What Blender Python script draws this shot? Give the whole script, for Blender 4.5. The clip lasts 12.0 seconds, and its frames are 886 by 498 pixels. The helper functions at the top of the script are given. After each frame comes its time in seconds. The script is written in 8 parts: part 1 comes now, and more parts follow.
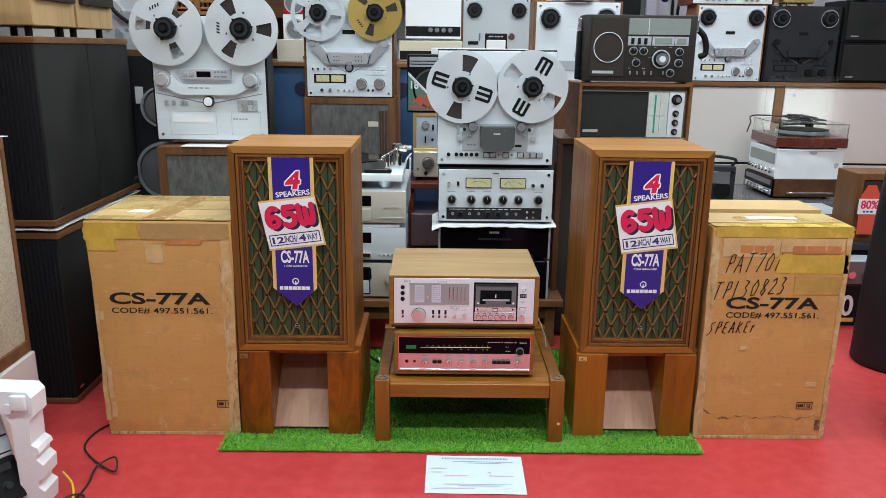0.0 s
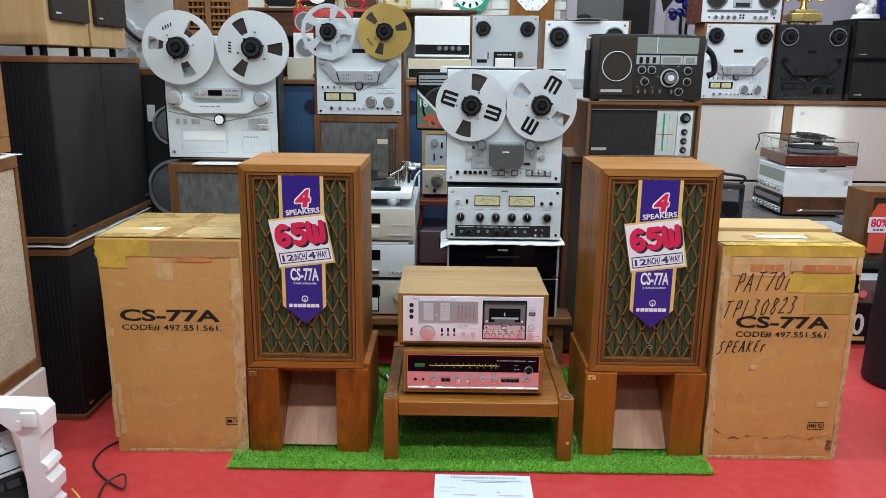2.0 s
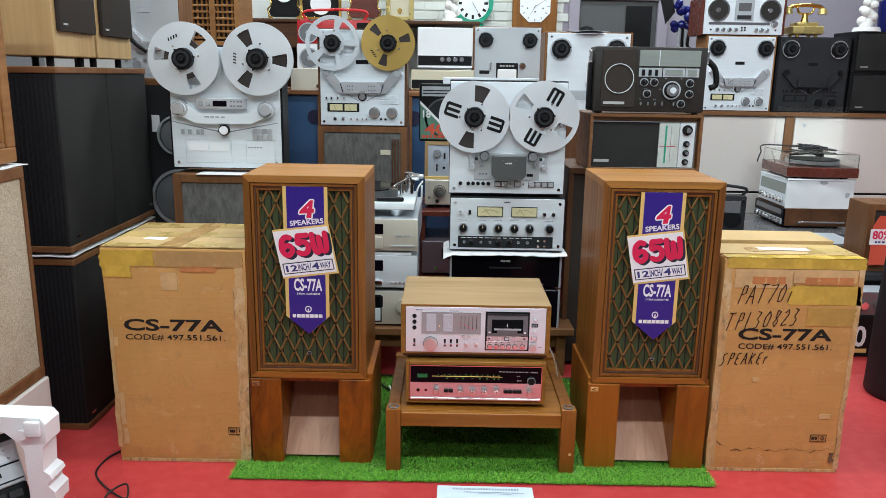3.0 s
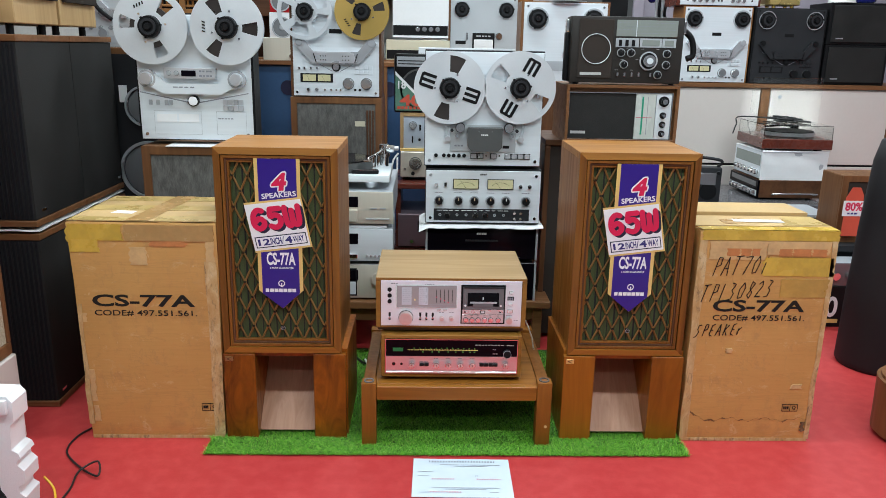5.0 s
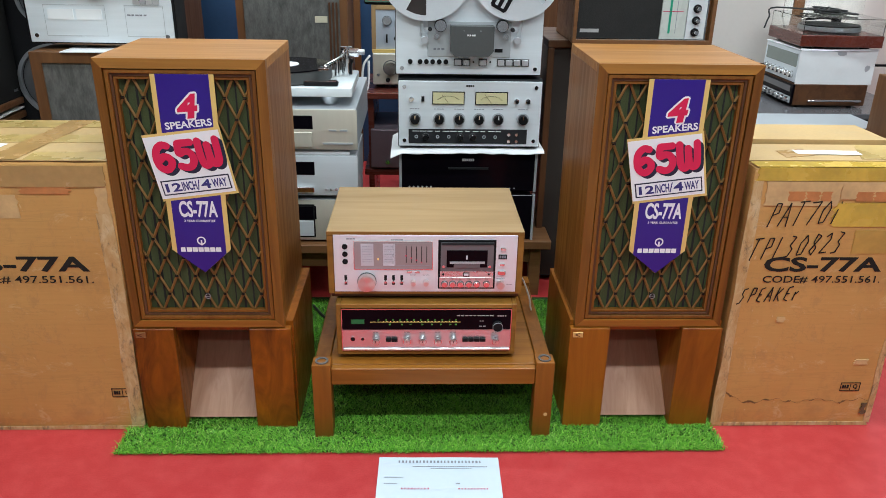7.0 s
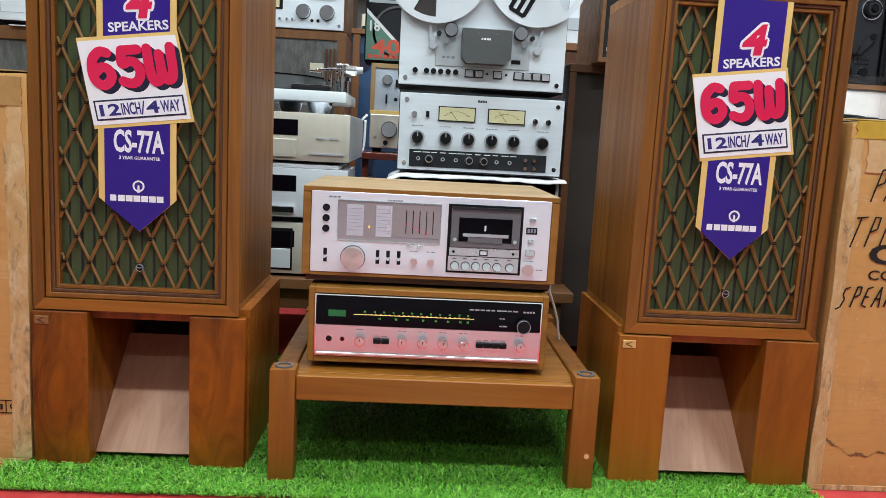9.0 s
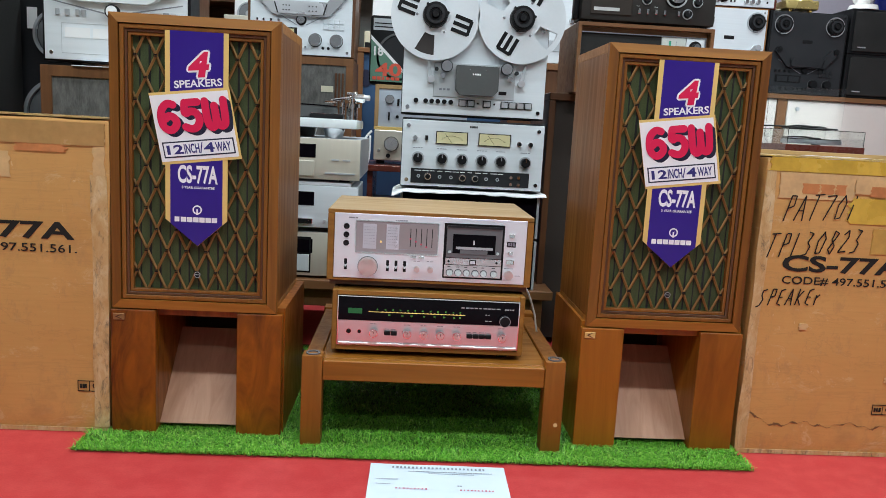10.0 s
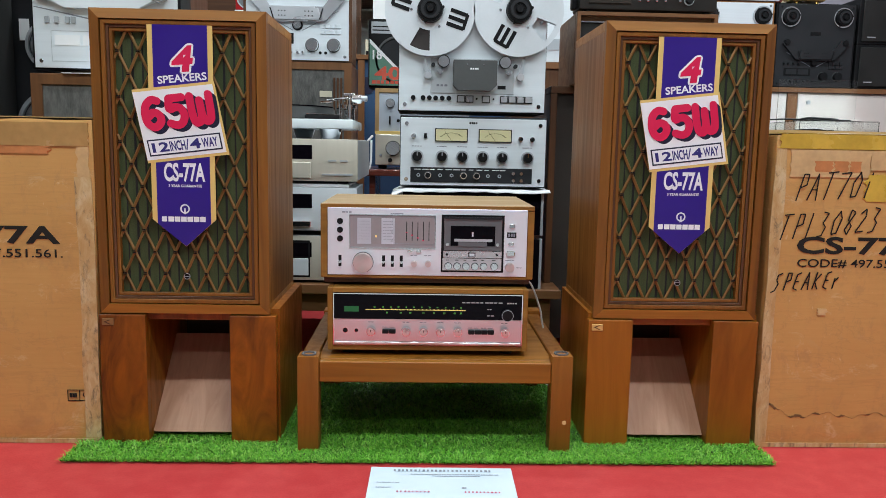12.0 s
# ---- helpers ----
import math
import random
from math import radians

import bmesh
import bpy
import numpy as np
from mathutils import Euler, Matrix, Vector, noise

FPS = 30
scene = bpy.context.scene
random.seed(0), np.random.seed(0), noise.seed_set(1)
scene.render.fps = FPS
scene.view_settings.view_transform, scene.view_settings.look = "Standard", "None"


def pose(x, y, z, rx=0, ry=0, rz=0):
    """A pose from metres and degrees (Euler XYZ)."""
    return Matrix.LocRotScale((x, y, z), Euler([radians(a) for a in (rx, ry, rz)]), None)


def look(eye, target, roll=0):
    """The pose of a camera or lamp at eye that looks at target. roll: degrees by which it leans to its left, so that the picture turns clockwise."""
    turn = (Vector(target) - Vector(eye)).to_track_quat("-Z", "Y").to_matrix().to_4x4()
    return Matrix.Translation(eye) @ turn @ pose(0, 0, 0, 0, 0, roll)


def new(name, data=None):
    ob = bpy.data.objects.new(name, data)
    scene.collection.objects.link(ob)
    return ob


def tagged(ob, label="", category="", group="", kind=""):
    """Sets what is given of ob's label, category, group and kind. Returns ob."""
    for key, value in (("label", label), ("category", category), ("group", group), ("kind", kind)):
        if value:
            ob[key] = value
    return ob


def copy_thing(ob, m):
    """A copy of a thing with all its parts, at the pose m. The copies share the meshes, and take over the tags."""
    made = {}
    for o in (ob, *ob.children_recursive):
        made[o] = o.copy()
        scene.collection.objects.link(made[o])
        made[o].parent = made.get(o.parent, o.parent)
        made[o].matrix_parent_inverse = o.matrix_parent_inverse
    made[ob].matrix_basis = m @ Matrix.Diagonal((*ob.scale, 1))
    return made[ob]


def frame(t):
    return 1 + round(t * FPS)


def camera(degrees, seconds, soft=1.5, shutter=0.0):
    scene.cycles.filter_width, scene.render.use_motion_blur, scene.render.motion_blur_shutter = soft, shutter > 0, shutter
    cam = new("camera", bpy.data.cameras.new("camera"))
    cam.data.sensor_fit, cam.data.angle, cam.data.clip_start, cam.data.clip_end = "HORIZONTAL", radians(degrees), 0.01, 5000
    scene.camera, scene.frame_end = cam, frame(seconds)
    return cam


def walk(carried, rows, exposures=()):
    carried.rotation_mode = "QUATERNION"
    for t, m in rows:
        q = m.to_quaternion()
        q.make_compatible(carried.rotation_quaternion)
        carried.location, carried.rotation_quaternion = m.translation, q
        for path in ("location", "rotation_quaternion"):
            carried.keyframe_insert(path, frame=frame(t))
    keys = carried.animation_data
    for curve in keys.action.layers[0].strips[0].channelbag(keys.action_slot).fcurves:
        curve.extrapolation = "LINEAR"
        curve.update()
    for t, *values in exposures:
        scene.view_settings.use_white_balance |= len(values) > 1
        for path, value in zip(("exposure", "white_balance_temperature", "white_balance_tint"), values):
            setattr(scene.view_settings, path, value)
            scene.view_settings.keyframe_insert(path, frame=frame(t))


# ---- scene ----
cam = camera(60.7, 12.0, 0.6)
PATH = [
    (0, (-0.011, -0.057, 1.244), (0.007, 1.876, 0.733), 0.7),
    (0.5, (-0.01, -0.06, 1.246), (0.004, 1.875, 0.741), 0.7),
    (1, (-0.01, -0.055, 1.247), (0.0, 1.882, 0.75), 0.6),
    (1.5, (-0.012, -0.055, 1.249), (-0.008, 1.885, 0.763), 0.6),
    (2, (-0.015, -0.06, 1.252), (-0.018, 1.884, 0.781), 0.7),
    (2.5, (-0.019, -0.067, 1.257), (-0.026, 1.88, 0.8), 0.8),
    (3, (-0.022, -0.067, 1.259), (-0.028, 1.883, 0.812), 0.9),
    (5, (-0.014, -0.042, 1.254), (0.04, 1.89, 0.738), 1.1),
    (5.5, (-0.023, 0.016, 1.25), (0.041, 1.929, 0.669), 1.1),
    (5.8, (-0.019, 0.124, 1.24), (0.047, 2.019, 0.603), 1.2),
    (6, (-0.008, 0.222, 1.232), (0.058, 2.106, 0.564), 1.1),
    (6.5, (0.024, 0.413, 1.249), (0.1, 2.271, 0.513), 1.2),
    (7, (0.057, 0.542, 1.219), (0.127, 2.384, 0.443), 1.0),
    (7.2, (0.048, 0.628, 1.186), (0.134, 2.464, 0.398), 1.1),
    (8.8, (0.033, 0.881, 0.637), (0.138, 2.856, 0.332), 3.1),
    (9, (0.035, 0.831, 0.653), (0.131, 2.807, 0.359), 3.1),
    (9.5, (0.038, 0.619, 0.722), (0.130, 2.593, 0.421), 2.9),
    (10, (0.015, 0.494, 0.744), (0.121, 2.465, 0.432), 3.1),
    (10.5, (0.011, 0.482, 0.734), (0.112, 2.457, 0.434), 2.8),
    (11, (0.037, 0.527, 0.714), (0.118, 2.504, 0.428), 2.1),
    (11.5, (0.058, 0.559, 0.692), (0.130, 2.537, 0.408), 1.5),
    (12, (0.058, 0.551, 0.682), (0.124, 2.532, 0.412), 1.1),
]
walk(cam, [(t, look(eye, target, roll)) for t, eye, target, roll in PATH],
     [(0.0, -0.04), (3.0, -0.04), (5.5, -0.05), (7.0, -0.08), (8.8, 0.24), (9.2, 0.16), (10.0, 0.0), (12.0, -0.02)])

# ---- light ----
world = bpy.data.worlds.new("shop_world")
world.use_nodes = True
world.node_tree.nodes["Background"].inputs[0].default_value = (0.75, 0.8, 0.9, 1)
world.node_tree.nodes["Background"].inputs[1].default_value = 0.03
scene.world = world
scene.view_settings.exposure = 0.0
LAMP_POWER = 28.5
LAMP_COLOR = (0.85, 0.98, 1.03)


# ---- material tools ----
def nodes_of(name):
    m = bpy.data.materials.new(name)
    m.use_nodes = True
    nt = m.node_tree
    return m, nt, nt.nodes["Principled BSDF"]


def coords(nt, stretch=(1, 1, 1), shift=True):
    tc = nt.nodes.new("ShaderNodeTexCoord")
    mp = nt.nodes.new("ShaderNodeMapping")
    mp.inputs["Scale"].default_value = stretch
    nt.links.new(tc.outputs["Object"], mp.inputs["Vector"])
    if shift:
        oi = nt.nodes.new("ShaderNodeObjectInfo")
        mul = nt.nodes.new("ShaderNodeMath")
        mul.operation = "MULTIPLY"
        mul.inputs[1].default_value = 37.0
        nt.links.new(oi.outputs["Random"], mul.inputs[0])
        nt.links.new(mul.outputs[0], mp.inputs["Location"])
    return mp.outputs["Vector"]


def noise_of(nt, vec, scale, detail=4, rough=0.55, distort=0.0):
    n = nt.nodes.new("ShaderNodeTexNoise")
    n.inputs["Scale"].default_value = scale
    n.inputs["Detail"].default_value = detail
    n.inputs["Roughness"].default_value = rough
    n.inputs["Distortion"].default_value = distort
    nt.links.new(vec, n.inputs["Vector"])
    return n.outputs["Fac"]


def ramp_of(nt, fac, stops):
    r = nt.nodes.new("ShaderNodeValToRGB")
    while len(r.color_ramp.elements) < len(stops):
        r.color_ramp.elements.new(0.5)
    for e, (p, c) in zip(r.color_ramp.elements, stops):
        e.position = p
        e.color = (*c, 1) if len(c) == 3 else c
    nt.links.new(fac, r.inputs[0])
    return r.outputs[0]


def mix_of(nt, fac, a, b, blend="MIX"):
    m = nt.nodes.new("ShaderNodeMix")
    m.data_type, m.blend_type = "RGBA", blend
    for value, socket in ((fac, m.inputs[0]), (a, m.inputs[6]), (b, m.inputs[7])):
        if hasattr(value, "links"):
            nt.links.new(value, socket)
        else:
            socket.default_value = value if isinstance(value, float) else (*value, 1)
    return m.outputs[2]


def bump_of(nt, bsdf, height, strength, dist=0.002):
    b = nt.nodes.new("ShaderNodeBump")
    b.inputs["Strength"].default_value = strength
    b.inputs["Distance"].default_value = dist
    nt.links.new(height, b.inputs["Height"])
    nt.links.new(b.outputs[0], bsdf.inputs["Normal"])


def surf(name, c, rough=0.5, metal=0.0, vary=0.12, scale=6.0, grain=90.0, bump=0.05, stretch=(1, 1, 1), rvary=0.1, spec=0.5):
    """A painted, plastic, metal or cloth surface with mottling at two scales."""
    m, nt, b = nodes_of(name)
    v = coords(nt, stretch)
    big, fine = noise_of(nt, v, scale), noise_of(nt, v, grain, 2)
    lo, hi = tuple(x * (1 - vary) for x in c), tuple(min(1, x * (1 + vary * 0.6)) for x in c)
    col = ramp_of(nt, big, [(0.3, lo), (0.7, hi)])
    col = mix_of(nt, 0.25, col, ramp_of(nt, fine, [(0.35, lo), (0.65, hi)]))
    nt.links.new(col, b.inputs["Base Color"])
    rr = ramp_of(nt, big, [(0.3, (max(0.03, rough - rvary),) * 3), (0.7, (min(1, rough + rvary),) * 3)])
    nt.links.new(rr, b.inputs["Roughness"])
    b.inputs["Metallic"].default_value = metal
    b.inputs["Specular IOR Level"].default_value = spec
    if bump:
        bump_of(nt, b, fine, bump)
    return m


def wood(name, dark, light, stretch=(45, 45, 2.2), rough=0.35, knots=1.6, bump=0.05, coat=0.0):
    """Veneer with long grain along the axis of the smallest stretch."""
    m, nt, b = nodes_of(name)
    v = coords(nt, stretch)
    v2 = coords(nt, tuple(s * 0.22 for s in stretch))
    g = noise_of(nt, v, 1.0, 6, 0.6, knots)
    w = noise_of(nt, v2, 1.0, 3, 0.5, 0.8)
    mid = tuple((a + c) / 2 for a, c in zip(dark, light))
    col = ramp_of(nt, g, [(0.28, dark), (0.5, mid), (0.72, light)])
    col = mix_of(nt, 0.45, col, ramp_of(nt, w, [(0.3, dark), (0.7, light)]))
    nt.links.new(col, b.inputs["Base Color"])
    nt.links.new(ramp_of(nt, g, [(0.3, (rough + 0.1,) * 3), (0.7, (rough - 0.04,) * 3)]), b.inputs["Roughness"])
    b.inputs["Specular IOR Level"].default_value = 0.3
    b.inputs["Coat Weight"].default_value = coat
    b.inputs["Coat Roughness"].default_value = 0.25
    bump_of(nt, b, g, bump)
    return m


def glass(name, tint=(0.95, 0.97, 0.96), rough=0.02):
    m, nt, b = nodes_of(name)
    b.inputs["Base Color"].default_value = (*tint, 1)
    b.inputs["Transmission Weight"].default_value = 1.0
    b.inputs["Roughness"].default_value = rough
    b.inputs["IOR"].default_value = 1.45
    return m


def glow(name, c, strength):
    m, nt, b = nodes_of(name)
    b.inputs["Base Color"].default_value = (*c, 1)
    b.inputs["Emission Color"].default_value = (*c, 1)
    b.inputs["Emission Strength"].default_value = strength
    return m


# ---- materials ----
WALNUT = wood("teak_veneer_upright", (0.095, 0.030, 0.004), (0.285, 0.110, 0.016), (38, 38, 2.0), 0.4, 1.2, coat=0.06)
# same teak, grain lengthwise, painted lighter for the ceiling light on the tops
WALNUT_LIT = wood("teak_veneer_lengthwise_lit", (0.18, 0.066, 0.009), (0.42, 0.18, 0.030), (2.0, 38, 38), 0.4, 1.0, coat=0.08)
STANDWOOD = wood("stand_veneer", (0.050, 0.011, 0.001), (0.38, 0.112, 0.007), (11, 11, 3.4), 0.36, 3.8, coat=0.1)
STANDPALE = wood("honey_stand_veneer", (0.14, 0.038, 0.003), (0.42, 0.145, 0.012), (16, 16, 2.2), 0.36, 1.4, coat=0.1)
PLY = wood("pale_ply", (0.28, 0.122, 0.066), (0.51, 0.275, 0.172), (24, 5, 2.4), 0.4, 2.2)
TABLEWOOD = wood("table_teak", (0.15, 0.050, 0.006), (0.36, 0.14, 0.019), (2.2, 34, 34), 0.38, 1.0, coat=0.08)
TABLELEG = wood("table_leg_teak", (0.125, 0.040, 0.005), (0.31, 0.112, 0.015), (34, 34, 2.2), 0.38, 1.0, coat=0.08)
DECKCASE = wood("light_walnut_case", (0.235, 0.14, 0.055), (0.385, 0.25, 0.12), (1.6, 26, 26), 0.4, 0.7)
DECKEDGE = wood("walnut_case_edge", (0.15, 0.062, 0.010), (0.34, 0.16, 0.030), (1.8, 30, 30), 0.4, 0.8)
OAK = wood("light_oak", (0.33, 0.2, 0.085), (0.52, 0.35, 0.17), (40, 40, 1.6), 0.42, 0.6)
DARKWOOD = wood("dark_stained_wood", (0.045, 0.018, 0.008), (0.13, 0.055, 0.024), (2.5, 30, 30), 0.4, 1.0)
DARKWOOD_UP = wood("dark_stained_upright", (0.045, 0.018, 0.008), (0.14, 0.06, 0.026), (30, 30, 2.5), 0.4, 1.0)
MAHOGANY = wood("red_mahogany", (0.06, 0.012, 0.008), (0.15, 0.035, 0.022), (2.5, 30, 30), 0.25, 0.8, coat=0.4)
ALU = surf("brushed_aluminium", (0.80, 0.79, 0.80), 0.30, 0.85, 0.05, 4, 220, 0.03, (1, 1, 40), 0.05)
SILVER = surf("satin_silver_panel", (0.735, 0.785, 0.825), 0.40, 0.25, 0.05, 3, 200, 0.02, (1, 1, 30), 0.06)
SILVERDIM = surf("grey_silver_panel", (0.44, 0.47, 0.50), 0.42, 0.3, 0.06, 3, 200, 0.02, (1, 1, 30), 0.06)
CHAMPAGNE = surf("champagne_panel", (0.62, 0.58, 0.49), 0.4, 0.35, 0.05, 3, 200, 0.02, (30, 1, 1), 0.06)
REELALU = surf("spun_reel_aluminium", (0.65, 0.685, 0.72), 0.42, 0.4, 0.05, 5, 160, 0.03)
REELGOLD = surf("gold_anodised_reel", (0.50, 0.335, 0.09), 0.4, 0.45, 0.06, 5, 160, 0.03)
CHROME = surf("bright_chrome", (0.86, 0.87, 0.88), 0.13, 1.0, 0.04, 8, 120, 0.0, rvary=0.04)
BLACK = surf("black_plastic", (0.009, 0.009, 0.010), 0.45, 0, 0.3, 6, 140, 0.06, spec=0.15)
BLACKGLOSS = surf("gloss_black_glass", (0.004, 0.003, 0.005), 0.1, 0, 0.3, 4, 60, 0.0, rvary=0.03, spec=0.08)
CHARCOAL = surf("charcoal_paint", (0.026, 0.027, 0.030), 0.48, 0.0, 0.2, 6, 140, 0.05, spec=0.15)
DARKGREY = surf("dark_grey_cover", (0.07, 0.073, 0.073), 0.45, 0.0, 0.12, 6, 140, 0.04)
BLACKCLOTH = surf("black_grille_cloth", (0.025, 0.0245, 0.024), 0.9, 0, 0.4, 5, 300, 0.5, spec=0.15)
RIBBED = surf("ribbed_black_foam", (0.010, 0.010, 0.013), 0.8, 0, 0.25, 4, 200, 0.3, spec=0.2)
GREYCLOTH = surf("grey_grille_cloth", (0.125, 0.122, 0.114), 0.92, 0, 0.45, 60, 230, 0.6, (1, 1, 0.35), spec=0.2)
BROWNCLOTH = surf("brown_grille_cloth", (0.036, 0.029, 0.025), 0.92, 0, 0.15, 5, 420, 0.4, spec=0.2)
WHITE = surf("white_paper", (0.78, 0.79, 0.80), 0.7, 0, 0.04, 3, 60, 0.03)
WHITECAB = surf("warm_white_laminate", (0.66, 0.60, 0.56), 0.35, 0, 0.04, 1.2, 50, 0.01)
FOAM = surf("white_polystyrene", (0.80, 0.81, 0.83), 0.75, 0, 0.05, 6, 260, 0.5)
BLUEPAINT = surf("blue_painted_board", (0.022, 0.07, 0.16), 0.55, 0, 0.15, 3, 60, 0.05)
CREAM = surf("cream_plastic", (0.60, 0.56, 0.42), 0.45, 0, 0.06, 4, 80, 0.03)
REDPLASTIC = surf("red_plastic", (0.50, 0.02, 0.025), 0.3, 0, 0.1, 4, 80, 0.02)
GREENPLASTIC = surf("green_plastic", (0.01, 0.28, 0.17), 0.3, 0, 0.1, 4, 80, 0.02)
GOLD = surf("polished_gold", (0.75, 0.5, 0.14), 0.22, 1.0, 0.1, 8, 80, 0.02)
PORCELAIN = surf("white_porcelain", (0.75, 0.74, 0.72), 0.18, 0, 0.05, 8, 80, 0.0)
COBALT = surf("cobalt_glass", (0.006, 0.010, 0.12), 0.08, 0, 0.3, 9, 60, 0.0)
METER = surf("cream_meter_face", (0.62, 0.57, 0.33), 0.4, 0, 0.05, 6, 80, 0.0)
SMOKEGREY = surf("smoked_grey_plastic", (0.16, 0.155, 0.165), 0.22, 0.3, 0.06, 6, 60, 0.0, rvary=0.04)
INK = surf("black_ink", (0.02, 0.018, 0.016), 0.7, 0, 0.2, 30, 200, 0.0, spec=0.15)
PURPLE = surf("violet_card", (0.026, 0.006, 0.21), 0.34, 0, 0.08, 4, 60, 0.01, rvary=0.06)
YELLOWCARD = surf("yellow_card_edge", (0.72, 0.50, 0.16), 0.4, 0, 0.06, 4, 60, 0.01)
WHITECARD = surf("white_card", (0.80, 0.80, 0.82), 0.35, 0, 0.03, 4, 60, 0.01)
CRIMSON = surf("crimson_print", (0.66, 0.008, 0.07), 0.4, 0, 0.05, 4, 60, 0.0)
NAVY = surf("navy_print", (0.012, 0.014, 0.04), 0.38, 0, 0.05, 4, 60, 0.0)
NAVYBLUE = surf("blue_print", (0.03, 0.025, 0.17), 0.38, 0, 0.05, 4, 60, 0.0)
REDINK = surf("red_ink", (0.5, 0.03, 0.08), 0.6, 0, 0.1, 4, 60, 0.0)
GREYINK = surf("grey_print", (0.22, 0.23, 0.27), 0.6, 0, 0.1, 4, 60, 0.0)
TAPEYELLOW = surf("yellow_packing_tape", (0.56, 0.36, 0.05), 0.25, 0, 0.25, 14, 60, 0.25, rvary=0.1)
TAPETAN = surf("tan_packing_tape", (0.43, 0.25, 0.09), 0.25, 0, 0.2, 12, 60, 0.2)
TAPERED = surf("faded_red_print", (0.50, 0.19, 0.06), 0.5, 0, 0.25, 24, 60, 0.1)
PALEPATCH = surf("torn_paper_patch", (0.58, 0.375, 0.17), 0.8, 0, 0.2, 20, 90, 0.1)
CABLE = surf("black_cable_rubber", (0.014, 0.014, 0.014), 0.45, 0, 0.2, 10, 60, 0.0)
YELLOWCABLE = surf("yellow_cable", (0.7, 0.4, 0.03), 0.4, 0, 0.1, 10, 60, 0.0)
CONE = surf("grey_speaker_cone", (0.16, 0.17, 0.18), 0.6, 0, 0.1, 10, 60, 0.05)
SHELFWOOD = wood("shelf_brown", (0.10, 0.04, 0.016), (0.24, 0.11, 0.045), (2.4, 30, 30), 0.4, 1.0)
CLEAR = glass("clear_acrylic")
FROST = surf("milky_acrylic", (0.74, 0.80, 0.82), 0.15, 0, 0.04, 6, 60, 0.0)
GREENGLOW = glow("green_indicator", (0.01, 0.12, 0.035), 0.2)
DIALGLOW = glow("green_dial_figures", (0.08, 0.32, 0.05), 0.3)
AMBERGLOW = glow("amber_dial_line", (0.8, 0.55, 0.18), 0.5)


def floor_material():
    m, nt, b = nodes_of("red_felt_carpet")
    v = coords(nt, (1, 1, 1), False)
    a, f, g = noise_of(nt, v, 1.6, 5), noise_of(nt, v, 260, 2), noise_of(nt, v, 22, 4)
    col = ramp_of(nt, a, [(0.3, (0.42, 0.026, 0.028)), (0.7, (0.53, 0.042, 0.042))])
    col = mix_of(nt, 0.3, col, ramp_of(nt, f, [(0.3, (0.36, 0.018, 0.022)), (0.7, (0.60, 0.06, 0.058))]))
    col = mix_of(nt, 0.25, col, ramp_of(nt, g, [(0.4, (0.34, 0.018, 0.022)), (0.75, (0.62, 0.10, 0.09))]))
    nt.links.new(col, b.inputs["Base Color"])
    b.inputs["Roughness"].default_value = 0.55
    b.inputs["Specular IOR Level"].default_value = 0.45
    bump_of(nt, b, f, 0.25, 0.001)
    return m


def cardboard_material():
    m, nt, b = nodes_of("worn_cardboard")
    v = coords(nt, (1, 1, 1), False)
    a, s, f = noise_of(nt, v, 3.5, 5), noise_of(nt, v, 11, 6, 0.7, 0.6), noise_of(nt, coords(nt, (9, 9, 160), False), 1.0, 3)
    col = ramp_of(nt, a, [(0.3, (0.49, 0.255, 0.068)), (0.7, (0.60, 0.33, 0.100))])
    col = mix_of(nt, ramp_of(nt, s, [(0.62, (0, 0, 0)), (0.74, (0.55, 0.55, 0.55))]), col, (0.50, 0.33, 0.16))
    col = mix_of(nt, ramp_of(nt, noise_of(nt, v, 6, 6, 0.75), [(0.54, (0, 0, 0)), (0.70, (0.55, 0.55, 0.55))]), col, (0.34, 0.18, 0.06))
    dirt = noise_of(nt, coords(nt, (1.6, 1.6, 0.8), False), 16, 7, 0.8, 0.4)
    col = mix_of(nt, ramp_of(nt, dirt, [(0.54, (0, 0, 0)), (0.64, (0.5, 0.5, 0.5))]), col, (0.38, 0.21, 0.08))
    pale = noise_of(nt, coords(nt, (1.0, 1.0, 1.7), False), 9, 7, 0.75, 1.2)
    col = mix_of(nt, ramp_of(nt, pale, [(0.57, (0, 0, 0)), (0.66, (0.7, 0.7, 0.7))]), col, (0.62, 0.42, 0.21))
    fleck = noise_of(nt, coords(nt, (1.0, 1.0, 0.5), False), 52, 3, 0.6, 0.8)
    col = mix_of(nt, ramp_of(nt, fleck, [(0.69, (0, 0, 0)), (0.74, (0.7, 0.7, 0.7))]), col, (0.66, 0.47, 0.25))
    crease = noise_of(nt, coords(nt, (2.2, 2.2, 14.0), False), 1.0, 5, 0.65, 1.5)
    col = mix_of(nt, ramp_of(nt, crease, [(0.485, (0, 0, 0)), (0.5, (0.3, 0.3, 0.3)), (0.515, (0, 0, 0))]), col, (0.34, 0.18, 0.06))
    col = mix_of(nt, 0.18, col, ramp_of(nt, f, [(0.3, (0.42, 0.22, 0.07)), (0.7, (0.58, 0.33, 0.12))]))
    nt.links.new(col, b.inputs["Base Color"])
    b.inputs["Roughness"].default_value = 0.62
    bump_of(nt, b, mix_of(nt, 0.5, a, s), 0.25, 0.004)
    return m


